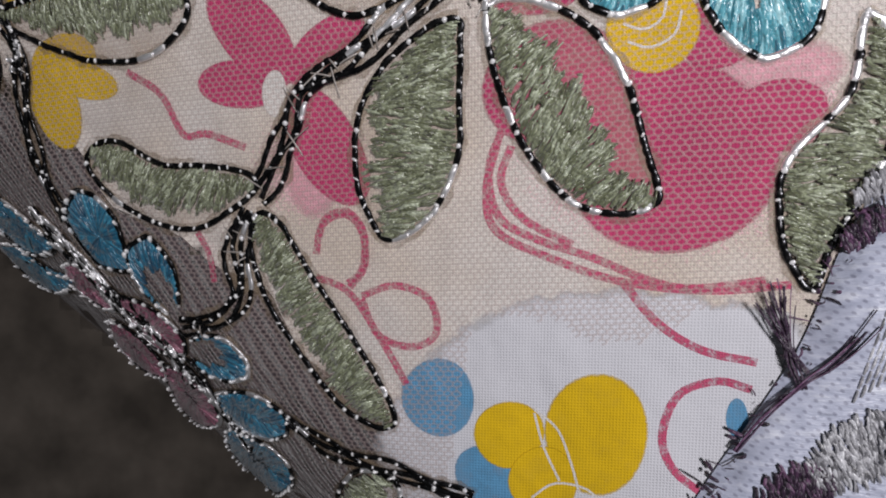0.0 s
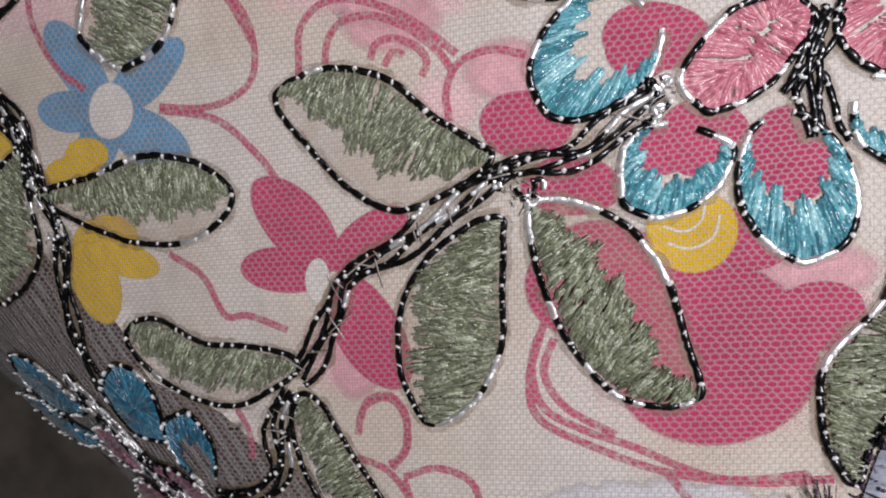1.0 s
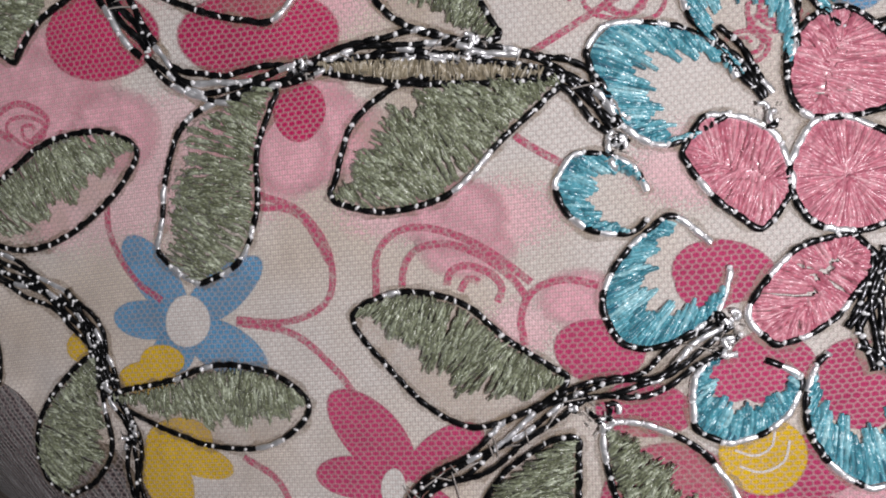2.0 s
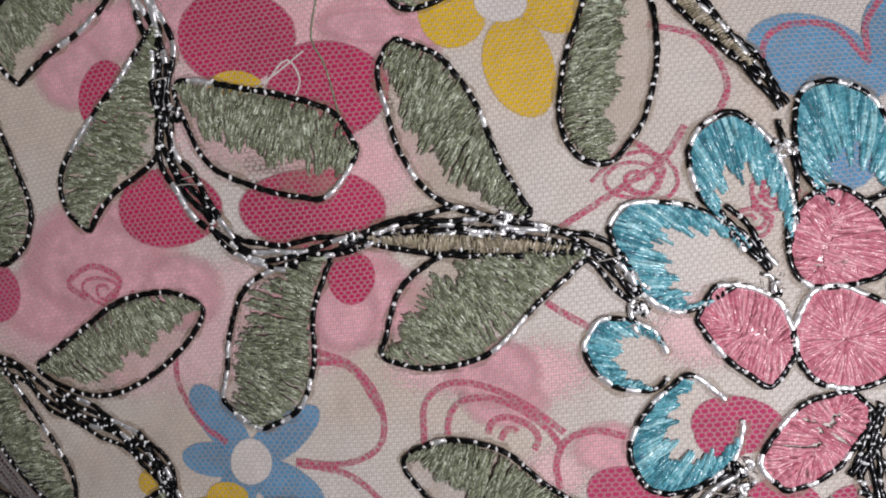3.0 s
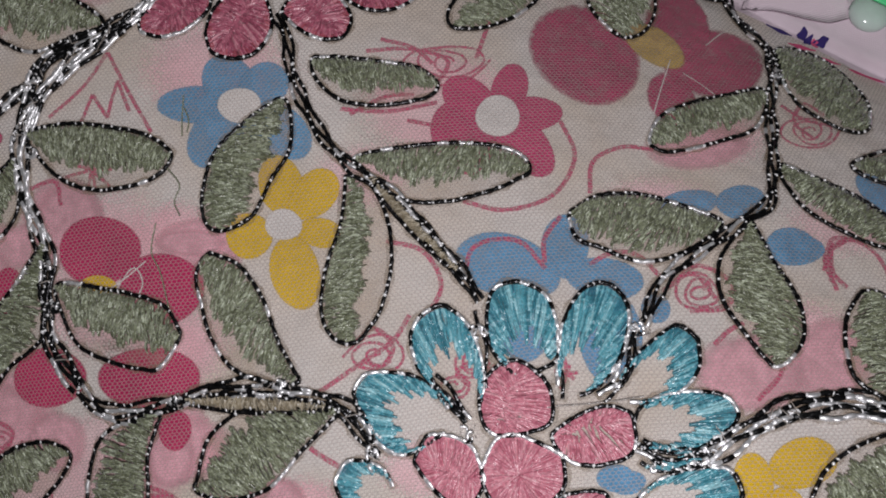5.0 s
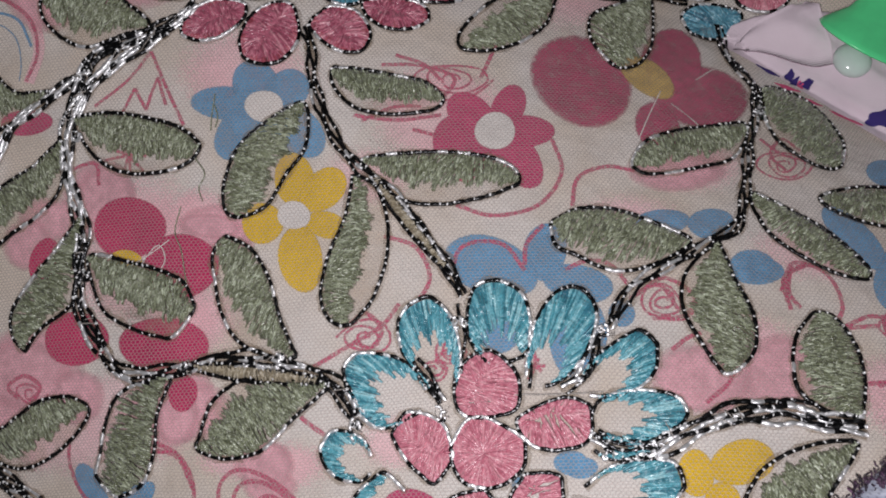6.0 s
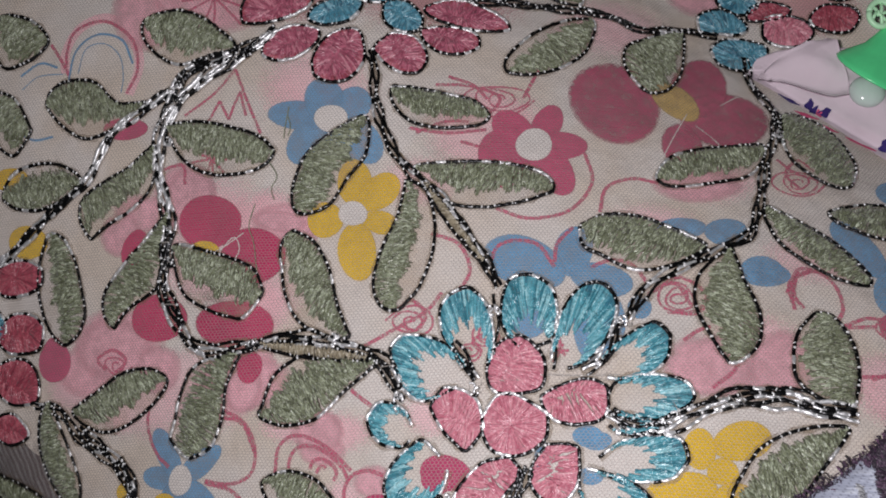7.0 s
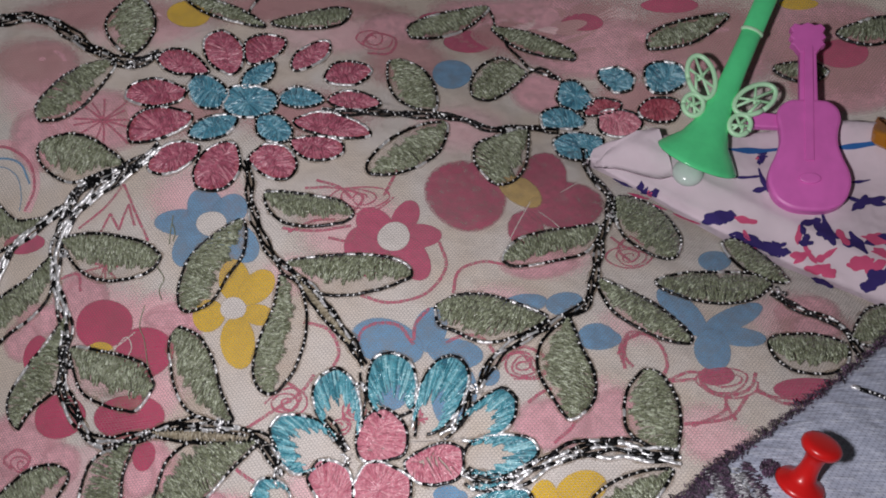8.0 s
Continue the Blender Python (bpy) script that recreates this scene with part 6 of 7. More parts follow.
def loose_strand(points, lift0, lift1, width=0.3):
    """A bundle of fine hairs that part towards their ends."""
    q = even(spline(points, False, 8), 0.8)
    l, n = Lump(), len(q)
    g = np.gradient(q, axis=0)
    no = np.stack([-g[:, 1], g[:, 0]], 1) / (np.linalg.norm(g, axis=1, keepdims=True) + 1e-9)
    for _ in range(9):
        side, up, ph, w = rng.uniform(-1, 1), rng.uniform(-0.5, 0.5), rng.uniform(0, 6), rng.uniform(0.03, 0.07)
        stop = n - rng.randrange(0, max(1, n // 3))
        rows = []
        for i in range(stop):
            s = i / (n - 1)
            o = width * (side * (0.5 + 2.2 * s * s) + 0.35 * math.sin(i * 0.5 + ph))
            p, e = q[i] + no[i] * o, no[i]
            z = lift0 + (lift1 - lift0) * s + up
            rows.append([(p[0] - e[0] * w, p[1] - e[1] * w, z), (p[0], p[1], z + w), (p[0] + e[0] * w, p[1] + e[1] * w, z)])
        if len(rows) > 1:
            l.strip(rows)
    tagged(l.build("loose_strand", [PURPLE], lavender), "dark purple loose hairs", kind="stuff")


loose_strand(((2.9, -55.9), (1.7, -53.6), (1.1, -50.7), (-0.5, -47.0)), 2.8, 3.6)
loose_strand(((3.1, -55.9), (1.8, -52.6), (1.3, -49.8), (1.2, -46.5)), 2.8, 3.6)
loose_strand(((-1.9, -61.5), (0.0, -58.4), (2.8, -55.5), (5.2, -53.5), (8.2, -49.8)), 2.8, 3.6)
loose_strand(((3.2, -54.5), (1.0, -51.7), (-0.9, -48.4)), 2.8, 3.6)


def stitched_patch(mat, word, cx, cy, rx, ry, angle, count, lift=3.1, long=1.1):
    """A dense patch of short stitches on the lavender cloth."""
    l = Lump()
    ca, sa = math.cos(radians(angle)), math.sin(radians(angle))
    for _ in range(count):
        r, t = math.sqrt(rng.random()), rng.uniform(0, 6.28)
        u, v = rx * r * math.cos(t), ry * r * math.sin(t)
        p = np.array((cx + u * ca - v * sa, cy + u * sa + v * ca))
        a = radians(angle + 70) + rng.uniform(-0.35, 0.35)
        d = np.array((math.cos(a), math.sin(a))) * long * rng.uniform(0.3, 0.6)
        add_stitch(l, p - d, p + d, rng.uniform(0.16, 0.3), lift + rng.uniform(0, 0.25), 0.15)
    l.build("stitched_patch", [mat], lavender, word)


stitched_patch(SILVERY, "silver embroidered patch", 7.2, -61.1, 4.2, 2.6, 40, 420)
stitched_patch(PURPLE, "dark purple embroidered patch", 2.6, -64.9, 3.2, 2.2, 30, 260)
stitched_patch(PURPLE, "dark purple embroidered patch", 6.9, -42.8, 2.4, 0.8, 35, 110)
stitched_patch(SILVERY, "silver embroidered patch", 7.2, -39.5, 1.8, 0.8, 35, 50)
stitched_patch(PURPLE, "dark purple spot", 69.4, 0.3, 1.8, 1.6, 0, 160)
stitched_patch(SILVERY, "silver embroidered strip", 65.6, -3.1, 4.5, 0.7, -55, 120)
stitched_patch(PURPLE, "dark purple strip", 62.6, -2.8, 5.0, 1.0, -55, 200)
stitched_patch(SILVERY, "silver embroidered strip", 60.0, -4.0, 4.5, 0.8, -70, 130)
stitched_patch(PURPLE, "dark purple strip", 57.5, -10.8, 5.5, 0.8, -68, 150)
stitched_patch(SILVERY, "silver embroidered strip", 60.7, -6.8, 5.0, 0.7, -60, 110)
stitched_patch(PURPLE, "dark purple strip", 56.3, -9.0, 5.8, 1.1, -87, 420)
stitched_patch(PURPLE, "dark purple strip", 61.7, -5.0, 4.7, 1.0, -78, 380)
stitched_patch(SILVERY, "silver embroidered strip", 58.8, -10.1, 5.1, 0.9, -70, 330)
stitched_patch(SILVERY, "silver embroidered strip", 63.7, -4.1, 3.7, 0.9, -72, 300)
stitched_patch(PURPLE, "dark purple strip", 66.5, -2.5, 4.4, 1.2, -68, 180)
stitched_patch(SILVERY, "silver embroidered strip", 53.0, -12.7, 4.6, 0.3, -81, 110)
stitched_patch(PURPLE, "dark purple strip", 57.7, -2.6, 5.1, 1.3, 35, 420)


def stripe(x0, y0, x1, y1):
    l = Lump()
    a, b = np.array((x0, y0)), np.array((x1, y1))
    n = int(np.linalg.norm(b - a) / 1.2)
    for i in range(n):
        add_stitch(l, a + (b - a) * i / n, a + (b - a) * (i + 0.92) / n, 0.2, 3.05, 0.12)
    l.build("woven_stripe", [SILVERY], lavender, "fine silver woven stripe")


for k in range(9):
    stripe(6.6 + 0.55 * k, -57.0 + 0.45 * k, 10.0 + 0.55 * k, -44.0 + 0.45 * k)
cord_parts("cord", "black and silver cord", lavender, spline(((88.5, 17.5), (93, 15.6), (98, 13.4), (106, 10)), False, 8), False, lift=3.6, bright=0.3, width=0.9)


# ---- turned and extruded shapes for the toys ----
def turned(profile, n=32):
    """Vertices and faces of a solid of revolution about z; profile rows of (radius, z) in millimetres."""
    v, f = [], []
    for r, z in profile:
        for k in range(n):
            t = 2 * math.pi * k / n
            v.append((r * math.cos(t) * MM, r * math.sin(t) * MM, z * MM))
    for i in range(len(profile) - 1):
        for k in range(n):
            a, b = i * n + k, i * n + (k + 1) % n
            f.append((a, b, b + n, a + n))
    f.append(tuple(reversed(range(n))))
    f.append(tuple(range((len(profile) - 1) * n, len(profile) * n)))
    return v, f


def extruded(points, z0, z1, round_edge=0.5):
    """A flat closed shape with thickness and eased edges, millimetres."""
    p = np.array(points)
    if np.sum(p[:, 0] * np.roll(p[:, 1], -1) - np.roll(p[:, 0], -1) * p[:, 1]) < 0:
        p = p[::-1]
    g = np.roll(p, -1, 0) - np.roll(p, 1, 0)
    no = np.stack([g[:, 1], -g[:, 0]], 1) / (np.linalg.norm(g, axis=1, keepdims=True) + 1e-9)
    v, f, n = [], [], len(p)
    e = round_edge
    for inset, z in ((e, z0), (0, z0 + e), (0, z1 - e), (e * 0.3, z1 - e * 0.3), (e, z1)):
        for q, o in zip(p, no):
            x, y = q - o * inset
            v.append((x * MM, y * MM, z * MM))
    for i in range(4):
        for k in range(n):
            a, b = i * n + k, i * n + (k + 1) % n
            f.append((a, b, b + n, a + n))
    f.append(tuple(reversed(range(n))))
    f.append(tuple(range(4 * n, 5 * n)))
    return v, f


def frame_of(base, along, up):
    """A pose whose y runs along, whose z is near up."""
    y = Vector(along).normalized()
    z = (Vector(up) - y * Vector(up).dot(y)).normalized()
    x = y.cross(z)
    m = Matrix((x, y, z)).transposed().to_4x4()
    m.translation = Vector(base) * MM
    return m


def toy_root(name, m, label, category, group=""):
    e = new(name)
    e.empty_display_size = 0.004
    e.matrix_world = m
    return tagged(e, label, category, group)


def under(name, vf, mats, parent, label="", smooth=True):
    me = bpy.data.meshes.new(name)
    me.from_pydata(vf[0], [], vf[1])
    for m in mats:
        me.materials.append(m)
    me.polygons.foreach_set("use_smooth", [smooth] * len(me.polygons))
    me.update()
    ob = new(name, me)
    ob.parent = parent
    if label:
        tagged(ob, label)
    return ob


def rod(points, radius, n=8):
    """A round bar through points in millimetres."""
    p = [Vector(q) for q in points]
    v, f = [], []
    for i, q in enumerate(p):
        t = (p[min(i + 1, len(p) - 1)] - p[max(i - 1, 0)]).normalized()
        s = t.orthogonal().normalized() if abs(t.z) > 0.9 else Vector((0, 0, 1)).cross(t).normalized()
        u = t.cross(s)
        for k in range(n):
            a = 2 * math.pi * k / n
            v.append(tuple((q + (s * math.cos(a) + u * math.sin(a)) * radius) * MM))
    for i in range(len(p) - 1):
        for k in range(n):
            a, b = i * n + k, i * n + (k + 1) % n
            f.append((a, b, b + n, a + n))
    f.append(tuple(reversed(range(n))))
    f.append(tuple(range((len(p) - 1) * n, len(p) * n)))
    return v, f


# ---- red push pin in the lavender cloth ----
RED_PLASTIC = plastic("red_plastic", (0.62, 0.012, 0.012), 0.3)
STEEL = silver("steel", 0.25, (0.6, 0.6, 0.62))
pin = toy_root("push_pin", Matrix.Translation(Vector((73.8, -3.1, 7.7)) * MM) @ Vector((2.9, 5.1, 8.5)).to_track_quat("Z", "Y").to_matrix().to_4x4(), "shiny red plastic push pin stuck in lavender cloth", "push pin")
under("grip", turned(((4.0, 0.0), (4.45, 0.35), (4.5, 0.9), (4.0, 1.4), (2.8, 1.9), (2.05, 2.8), (1.75, 4.4), (1.7, 6.2), (1.9, 7.6), (2.6, 8.4), (3.3, 8.8), (3.55, 9.3), (3.55, 9.9), (3.2, 10.35), (2.3, 10.6), (0.6, 10.7))), [RED_PLASTIC], pin)
under("needle", turned(((0.05, -4.0), (0.5, -3.0), (0.5, 0.1))), [STEEL], pin, "steel needle")


# ---- the folded printed cloth under the toys ----
LILAC = cotton("lilac_cotton", (0.76, 0.64, 0.71), 0.1)
TOY_INK = {"N": cotton("navy_ink", (0.045, 0.03, 0.16), 0.3), "R": cotton("hot_pink_ink", (0.66, 0.10, 0.22), 0.2), "L": cotton("royal_blue_ink", (0.03, 0.13, 0.38), 0.2)}


def bundle(x, y):
    """Height of the folded cloth under the toys."""
    w = (x - 46) * 0.551 + (y - 81) * 0.834
    s = (x - 46) * 0.834 - (y - 81) * 0.551
    z = -13.4 + 0.2 * w + 1.3 * math.sin(w * 0.22 - 0.6) * min(1, w / 6) + 0.7 * noise.noise((x * 0.07, y * 0.07, 4))
    z += 1.2 * math.exp(-((w - 5 - 0.02 * s) / 2.2) ** 2)
    base = float(height(x, y))
    drop = max(0.0, w - 34) + max(0.0, -w + 0.8) * 3 + max(0.0, 3 - s) * 0.8 + max(0.0, y - 84.5) * 2.5
    return max(base + 0.5, z - 0.09 * drop * drop)


def toy_cloth():
    v, f = [], []
    ss, ws = np.arange(-2, 130, 1.5), np.linspace(0, 1, 44) ** 1.4
    for s in ss:
        for w in ws:
            ww = -2.6 + 0.9 * math.sin(s * 0.11 + 0.4) + w * (9.0 + 0.66 * s + 0.5 * math.sin(s * 0.3))
            x, y = 46 + s * 0.834 + ww * 0.551, 81 - s * 0.551 + ww * 0.834
            v.append((x * MM, y * MM, bundle(x, y) * MM))
    n = len(ws)
    for i in range(len(ss) - 1):
        for j in range(n - 1):
            f.append((i * n + j, (i + 1) * n + j, (i + 1) * n + j + 1, i * n + j + 1))
    return tagged(mesh_object("folded_cloth", v, f, [LILAC]), "pale lilac cotton with navy and pink flower print", "cloth")


folded = toy_cloth()


def turned_flap():
    """A corner of the lilac cloth turned back, its point standing up behind the bell."""
    low = spline(((45.6, 78.6), (48.4, 78.9), (54.0, 76.8), (59.6, 74.6), (63.2, 74.4)), False, 6)
    high = spline(((46.6, 80.4), (49.2, 83.0), (52.6, 84.3), (56.4, 86.4), (59.6, 88.4)), False, 6)
    n, m = len(low), 9
    rows = []
    for side in (0.0, -0.35):
        for i, (a, b) in enumerate(zip(low, high)):
            u = i / (n - 1)
            for j in range(m):
                v = j / (m - 1)
                x, y = a[0] + (b[0] - a[0]) * v, a[1] + (b[1] - a[1]) * v
                rise = 0.7 + 1.5 * math.sin(math.pi * min(1.0, v * 1.15)) * (1 - 0.4 * u) + 3.4 * u * u * v * v + 0.35 * noise.noise((x * 0.3, y * 0.3, 8.0))
                rows.append((x * MM, y * MM, (bundle(x, y) + rise + side) * MM))
    f = []
    for k in (0, n * m):
        for i in range(n - 1):
            for j in range(m - 1):
                f.append((k + i * m + j, k + (i + 1) * m + j, k + (i + 1) * m + j + 1, k + i * m + j + 1))
    rim = [i * m for i in range(n)] + [(n - 1) * m + j for j in range(1, m)] + [i * m + m - 1 for i in range(n - 2, -1, -1)] + [j for j in range(m - 2, 0, -1)]
    for a, b in zip(rim, rim[1:] + rim[:1]):
        f.append((a, b, b + n * m, a + n * m))
    mesh_object("turned_corner", rows, f, [LILAC], folded, "turned-back corner of lilac cotton")


turned_flap()
print_count = [0]


def toy_print(ink, x, y, length, wide, angle):
    """A brushed leaf or petal printed on the lilac cloth."""
    print_count[0] += 1
    ca, sa = math.cos(radians(angle)), math.sin(radians(angle))
    v, f, n = [], [], 10
    for i in range(n + 1):
        t = i / n
        w = wide * math.sin(math.pi * (0.05 + 0.9 * t)) ** 0.7 * (1 + 0.25 * math.sin(9 * t + angle))
        for u in (-1, -0.33, 0.33, 1):
            p, q = (t - 0.5) * length, u * w / 2 + 0.12 * length * (t - 0.5) ** 2
            a, b = x + p * ca - q * sa, y + p * sa + q * ca
            v.append((a * MM, b * MM, (bundle(a, b) + 0.14 + 0.004 * print_count[0]) * MM))
    for i in range(n):
        for j in range(3):
            f.append((i * 4 + j, (i + 1) * 4 + j, (i + 1) * 4 + j + 1, i * 4 + j + 1))
    mesh_object("printed_leaf", v, f, [TOY_INK[ink]], folded, {"N": "navy", "R": "hot pink", "L": "royal blue"}[ink] + " print")


toy_print("N", 52.0, 74.7, 5.0, 1.0, -29)
toy_print("N", 58.8, 72.0, 2.4, 1.3, 1)
toy_print("N", 56.0, 73.6, 1.7, 1.9, 2)
toy_print("N", 56.9, 72.5, 1.5, 1.9, -52)
toy_print("N", 59.2, 71.9, 1.6, 1.6, -78)
toy_print("R", 58.0, 71.9, 1.8, 1.1, -72)
toy_print("R", 55.2, 70.8, 5.2, 1.0, -15)
toy_print("R", 58.9, 68.0, 5.3, 0.9, -22)
toy_print("R", 65.5, 64.7, 6.6, 0.8, -25)
toy_print("N", 73.5, 64.1, 3.1, 2.3, 15)
toy_print("N", 73.1, 64.3, 4.7, 2.3, 10)
toy_print("N", 72.1, 65.1, 5.1, 1.5, 2)
toy_print("N", 71.5, 64.3, 4.9, 1.8, 7)
toy_print("N", 74.4, 64.5, 4.0, 2.3, -11)
toy_print("N", 77.6, 59.6, 6.4, 1.8, -19)
toy_print("R", 78.9, 58.5, 5.7, 1.2, -61)
toy_print("N", 78.6, 58.5, 5.1, 1.2, -35)
toy_print("N", 78.5, 58.7, 4.8, 1.8, -31)
toy_print("N", 80.6, 57.8, 5.8, 1.3, -47)
toy_print("R", 78.3, 63.1, 5.0, 1.4, -20)
toy_print("N", 84.4, 56.7, 3.1, 1.5, -53)
toy_print("N", 83.2, 56.5, 4.6, 1.7, -39)
toy_print("N", 84.9, 56.7, 3.2, 1.2, 12)
toy_print("N", 83.9, 55.4, 3.1, 1.7, -26)
toy_print("N", 85.9, 55.3, 2.6, 1.5, -22)
toy_print("N", 93.4, 58.7, 5.8, 1.7, -64)
toy_print("N", 94.9, 59.6, 6.4, 1.4, -79)
toy_print("N", 95.5, 58.1, 4.6, 1.7, -51)
toy_print("N", 91.7, 60.8, 4.7, 1.8, 12)
toy_print("N", 93.4, 59.1, 5.9, 1.7, -78)
toy_print("N", 94.9, 57.8, 6.1, 1.7, -75)
toy_print("N", 100.7, 55.2, 6.4, 2.1, -66)
toy_print("N", 99.7, 55.2, 4.6, 2.5, 0)
toy_print("N", 94.2, 58.0, 3.9, 1.6, 13)
toy_print("R", 97.8, 56.7, 4.5, 1.9, -69)
toy_print("N", 103.4, 66.1, 5.1, 1.5, -18)
toy_print("N", 102.6, 64.9, 4.5, 1.4, 48)
toy_print("N", 104.1, 65.7, 4.7, 1.7, 57)
toy_print("N", 106.3, 66.3, 6.0, 1.8, 6)
toy_print("N", 106.4, 65.6, 5.9, 1.5, -17)
toy_print("R", 88.7, 54.2, 3.8, 1.5, -1)
toy_print("R", 90.9, 54.1, 5.0, 1.1, -62)
toy_print("R", 93.3, 53.0, 3.1, 1.5, 17)
toy_print("R", 94.2, 53.4, 4.6, 1.0, 21)
toy_print("R", 89.5, 53.7, 4.1, 1.4, 30)
toy_print("R", 92.9, 50.9, 4.3, 1.6, 11)
toy_print("R", 94.6, 49.9, 2.9, 1.8, -1)
toy_print("R", 94.8, 49.9, 3.0, 1.7, -61)
toy_print("R", 91.5, 50.7, 4.0, 1.9, -17)
toy_print("R", 93.7, 50.3, 2.9, 2.1, -70)
toy_print("R", 103.7, 49.6, 4.3, 1.9, 19)
toy_print("R", 99.7, 50.3, 3.5, 1.3, -23)
toy_print("R", 100.6, 51.1, 3.8, 2.0, -6)
toy_print("R", 101.8, 50.3, 3.3, 1.8, 22)
toy_print("R", 103.5, 49.5, 3.9, 2.3, 19)
toy_print("N", 92.0, 47.3, 3.3, 1.1, -47)
toy_print("N", 92.5, 47.9, 2.9, 1.0, -23)
toy_print("N", 93.7, 46.5, 2.2, 1.6, -62)
toy_print("N", 91.8, 47.6, 2.5, 1.4, -65)
toy_print("N", 91.5, 47.4, 3.1, 1.2, -41)
toy_print("N", 102.0, 45.9, 3.1, 2.2, -28)
toy_print("N", 102.3, 46.3, 3.8, 2.6, 14)
toy_print("N", 104.2, 47.0, 4.8, 2.3, 40)
toy_print("N", 104.9, 47.7, 4.6, 1.6, 37)
toy_print("N", 103.6, 47.9, 3.5, 2.2, -24)
toy_print("N", 104.1, 55.5, 4.3, 1.9, 17)
toy_print("R", 104.4, 56.5, 3.8, 1.8, 12)
toy_print("N", 107.3, 55.5, 3.3, 1.9, -6)
toy_print("N", 107.2, 55.8, 5.3, 2.4, -8)
toy_print("R", 104.9, 55.5, 5.0, 1.8, -15)
toy_print("R", 107.7, 51.7, 3.5, 1.2, -45)
toy_print("R", 107.6, 51.6, 3.7, 1.2, 20)
toy_print("R", 105.1, 52.4, 2.8, 1.6, -58)
toy_print("R", 105.3, 52.6, 3.9, 1.8, -34)
toy_print("R", 104.5, 52.7, 3.0, 1.0, -2)
toy_print("N", 82.4, 69.6, 4.5, 1.4, 12)
toy_print("N", 79.7, 72.8, 5.6, 0.8, 0)
toy_print("N", 104.2, 71.0, 4.9, 0.7, 4)
toy_print("R", 82.8, 78.2, 1.8, 0.8, 40)
toy_print("N", 82.7, 76.8, 1.7, 0.9, 92)
toy_print("N", 83.5, 77.8, 2.8, 1.1, 85)
toy_print("N", 83.8, 78.4, 2.3, 0.9, -4)
toy_print("N", 83.7, 79.5, 2.4, 1.3, -6)
toy_print("L", 82.0, 80.1, 12.5, 1.5, -2)
toy_print("L", 106.5, 78.8, 13.4, 1.3, 0)
toy_print("N", 82.7, 71.9, 6.4, 1.0, -79)
toy_print("N", 89.0, 58.0, 3.2, 0.9, -96)
toy_print("R", 88.8, 58.3, 3.8, 1.2, -99)
toy_print("N", 90.2, 56.4, 3.1, 1.2, -14)
toy_print("N", 89.6, 59.0, 2.6, 1.0, -73)
toy_print("N", 90.2, 56.9, 2.3, 1.5, -101)
toy_print("R", 103.9, 56.0, 4.7, 1.2, -15)


# ---- pink toy guitar ----
PINK_PLASTIC = plastic("pink_plastic", (0.80, 0.17, 0.58), 0.42)


def toy_guitar():
    base, tip = Vector((91.3, 62.6, -9.1)), Vector((96.6, 109.4, -0.7))
    along = tip - base
    size = along.length
    g = toy_root("toy_guitar", frame_of(base, along, (-0.12, -0.55, 0.83)), "pink plastic toy guitar leaning on lilac cloth", "toy guitar", "toys")
    k, w = size / 48.0, 17.8 / 18.0
    right = [(0, 0), (4.2, 0.5), (7.4, 2.6), (8.9, 6.2), (8.8, 9.6), (7.3, 13.4), (6.4, 16.6), (6.5, 19.8), (7.1, 22.6), (6.6, 25.2), (4.6, 27.0), (2.4, 27.4)]
    pts = [(x * w, y * k) for x, y in right] + [(-x * w, y * k) for x, y in reversed(right[1:])]
    under("body", extruded(even(spline(pts, True, 5), 0.6, True), -1.6, 1.8, 0.7), [PINK_PLASTIC], g, "", False)
    under("neck", extruded([(-2.1 * w, 26 * k), (2.1 * w, 26 * k), (1.9 * w, 40.5 * k), (-1.9 * w, 40.5 * k)], -0.8, 1.6, 0.35), [PINK_PLASTIC], g, "", False)
    head = [(-1.9, 39.5), (1.9, 39.5), (3.2, 41.4), (3.9, 41.8), (3.3, 42.9), (4.1, 43.8), (3.4, 44.9), (4.0, 46.1), (3.0, 47.3), (1.6, 46.9), (0, 47.6), (-1.6, 46.9), (-3.0, 47.3), (-4.0, 46.1), (-3.4, 44.9), (-4.1, 43.8), (-3.3, 42.9), (-3.9, 41.8), (-3.2, 41.4)]
    under("headstock", extruded([(x * w, y * k) for x, y in head], -0.8, 1.7, 0.3), [PINK_PLASTIC], g, "", False)
    under("fingerboard", extruded([(-1.0 * w, 12 * k), (1.0 * w, 12 * k), (1.0 * w, 41 * k), (-1.0 * w, 41 * k)], 1.5, 2.15, 0.2), [PINK_PLASTIC], g, "", False)
    under("bridge", extruded([(2.4 * math.cos(t) * w, 7.6 + 1.3 * math.sin(t)) for t in np.linspace(0, 6.283, 19)[:-1]], 1.6, 2.3, 0.25), [PINK_PLASTIC], g, "", False)
    under("side_tab", extruded([(-13.5, 20.5), (-6, 20.5), (-6, 24.0), (-13.0, 24.4)], -1.6, 0.4, 0.4), [PINK_PLASTIC], g, "", False)
    return g


toy_guitar()


# ---- green toy trumpet with openwork wings ----
GREEN_PLASTIC = plastic("green_plastic", (0.13, 0.84, 0.34), 0.24)
MINT_PLASTIC = plastic("mint_plastic", (0.58, 0.96, 0.62), 0.36)


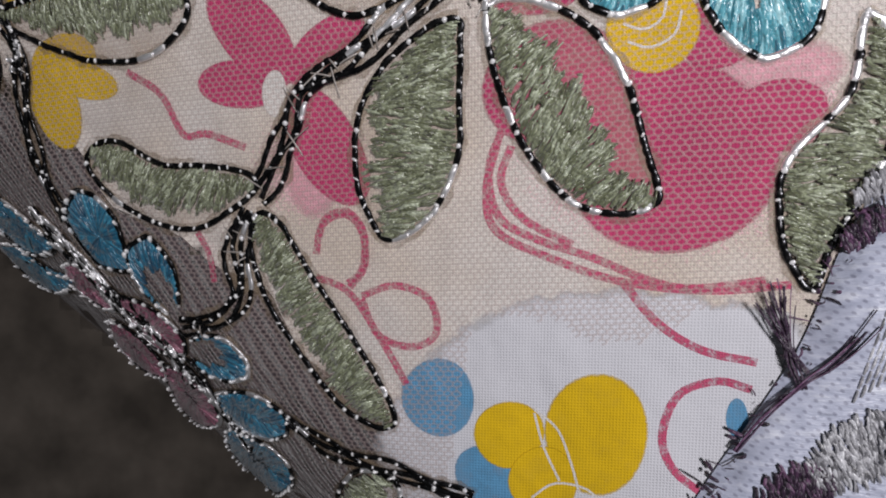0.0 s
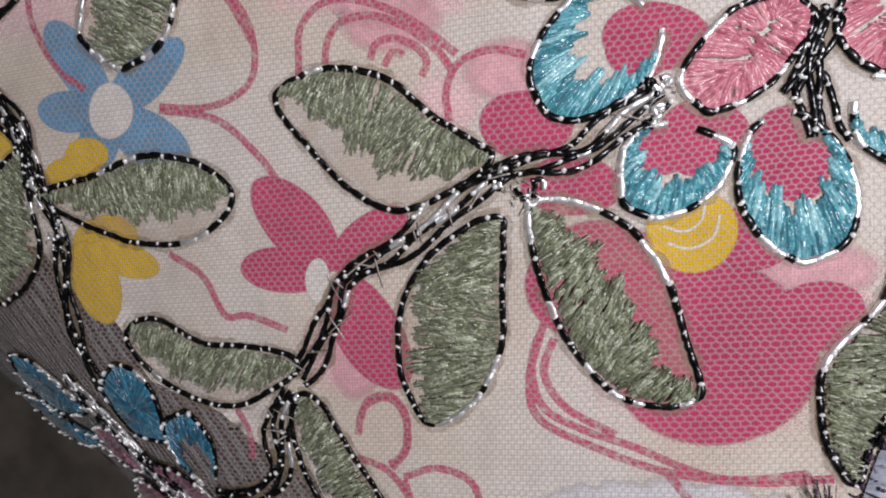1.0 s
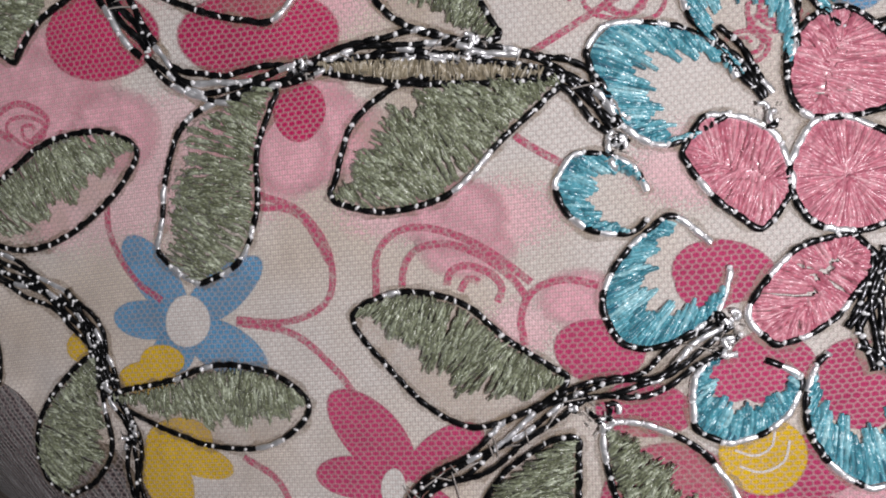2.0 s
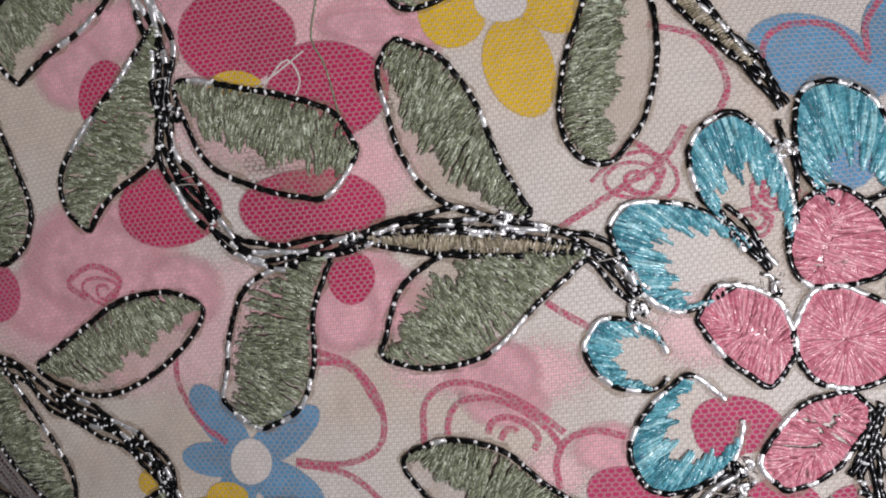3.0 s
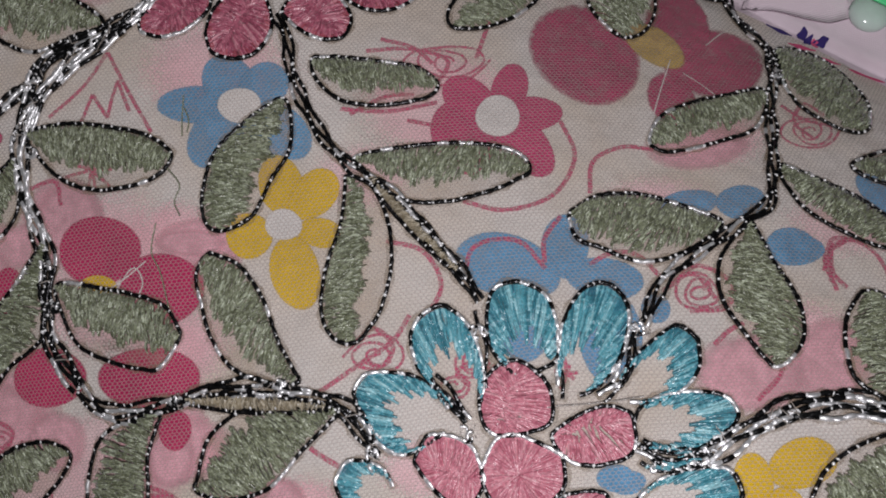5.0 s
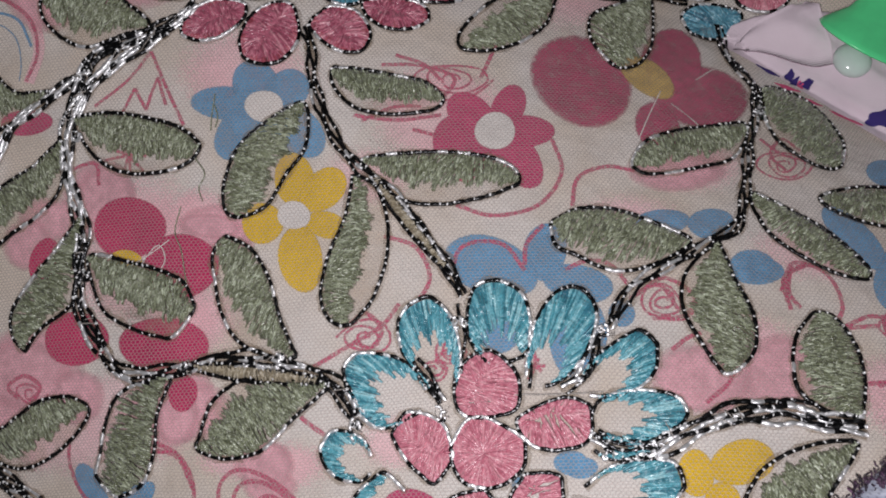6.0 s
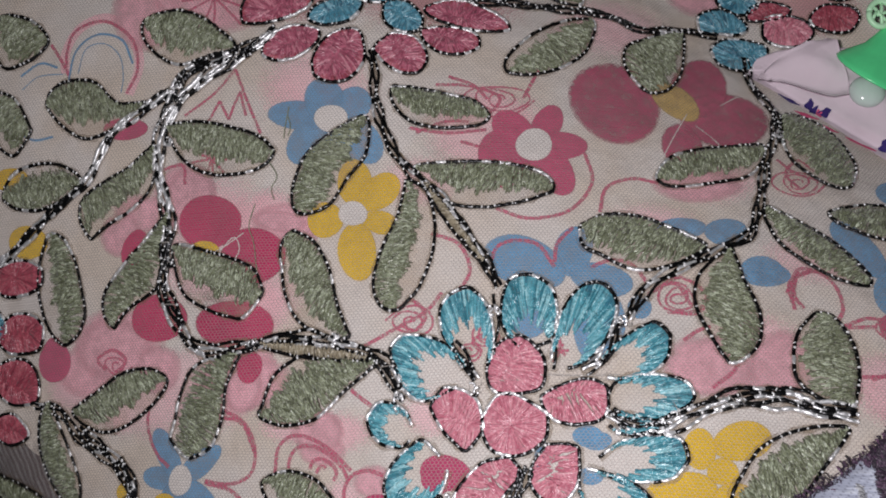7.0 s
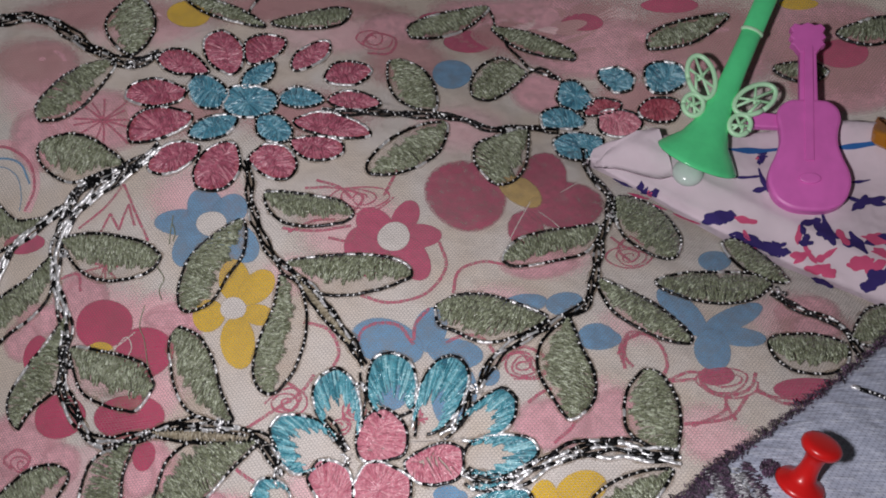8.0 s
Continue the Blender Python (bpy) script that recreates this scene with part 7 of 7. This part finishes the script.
def toy_trumpet():
    base, tip = Vector((67.9, 75.9, -6.9)), Vector((87.4, 115.1, 1.8))
    along = tip - base
    g = toy_root("toy_trumpet", frame_of(base, along, (-0.12, -0.55, 0.83)), "green plastic toy trumpet with mint butterfly wings", "toy trumpet", "toys")
    prof = ((1.4, 14.0), (2.4, 11.0), (3.6, 7.6), (5.2, 4.6), (7.2, 2.2), (8.8, 0.5), (9.2, 0.1), (9.6, 0.5), (9.2, 1.2), (7.8, 3.0), (5.7, 5.4), (4.2, 9.0), (3.3, 13.0), (2.8, 18.0), (2.5, 25.0), (2.4, 34.6), (2.2, 35.0), (2.2, 35.6), (2.5, 36.2), (2.5, 44.0), (2.6, 52.0), (1.9, 52.6))
    verts, faces = turned(prof, 36)
    # the bell is cut on a slant, longer above than below
    verts = [(x, y, z + 0.5 * y * max(0.0, 1 - z / (13 * MM))) for x, y, z in verts]
    tube = under("tube", (verts, faces), [GREEN_PLASTIC], g)
    tube.matrix_basis = Matrix.Diagonal((1, 1, 0.6, 1)) @ Matrix.Rotation(radians(-90), 4, "X")
    band = under("band", turned(((2.3, 35.0), (2.75, 35.1), (2.75, 35.7), (2.3, 35.8)), 32), [MINT_PLASTIC], tube, "pale mint ring")
    for side in (-1, 1):
        for cx, cy, rx, ry, tilt in ((6.6, 19.0, 3.1, 5.4, -0.6), (5.7, 11.7, 2.3, 2.7, -0.3)):
            pts = []
            for t in np.linspace(0, 2 * math.pi, 25):
                u, v = rx * math.cos(t), ry * math.sin(t)
                pts.append((side * (cx + u * math.cos(tilt) - v * math.sin(tilt)), cy + u * math.sin(tilt) + v * math.cos(tilt), 1.2))
            wing = under("wing", rod(pts, 0.6), [MINT_PLASTIC], g, "mint openwork wing")
            for a, b in (((-0.7, -0.55), (0.75, 0.45)), ((-0.75, 0.35), (0.3, -0.15)), ((-0.25, -0.9), (0.1, 0.95)), ((0.35, 0.15), (0.65, -0.65))):
                ends = []
                for s, t in (a, b):
                    u, v = rx * s, ry * t
                    ends.append((side * (cx + u * math.cos(tilt) - v * math.sin(tilt)), cy + u * math.sin(tilt) + v * math.cos(tilt), 1.2))
                under("vein", rod(ends, 0.36, 6), [MINT_PLASTIC], wing)
    return g


toy_trumpet()

# ---- white bead under the bell, amber toy at the side ----
PEARL = plastic("milky_plastic", (0.62, 0.72, 0.68), 0.15)
AMBER = plastic("amber_plastic", (0.50, 0.20, 0.02), 0.25)
bead = toy_root("bead", Matrix.Translation(Vector((66.3, 74.5, -9.8)) * MM), "milky white glossy bead lying on lilac cloth", "bead", "toys")
under("shell", turned(tuple((3.5 * math.cos(a) + 0.01, 2.0 * math.sin(a)) for a in np.linspace(-1.55, 1.55, 15))), [PEARL], bead)
amber = toy_root("amber_toy", Matrix.Translation(Vector((107.2, 79.1, -4.6)) * MM) @ Matrix.Rotation(radians(-35), 4, "X"), "amber plastic toy figure part on lilac cloth", "toy", "toys")
outline = [(4 + 3.4 * math.cos(t) + 0.8 * math.cos(3 * t), 8.5 * math.sin(t) + 0.7 * math.sin(4 * t)) for t in np.linspace(0, 6.283, 33)[:-1]]
under("body", extruded(outline, -1.5, 2.2, 0.8), [AMBER], amber, "", False)
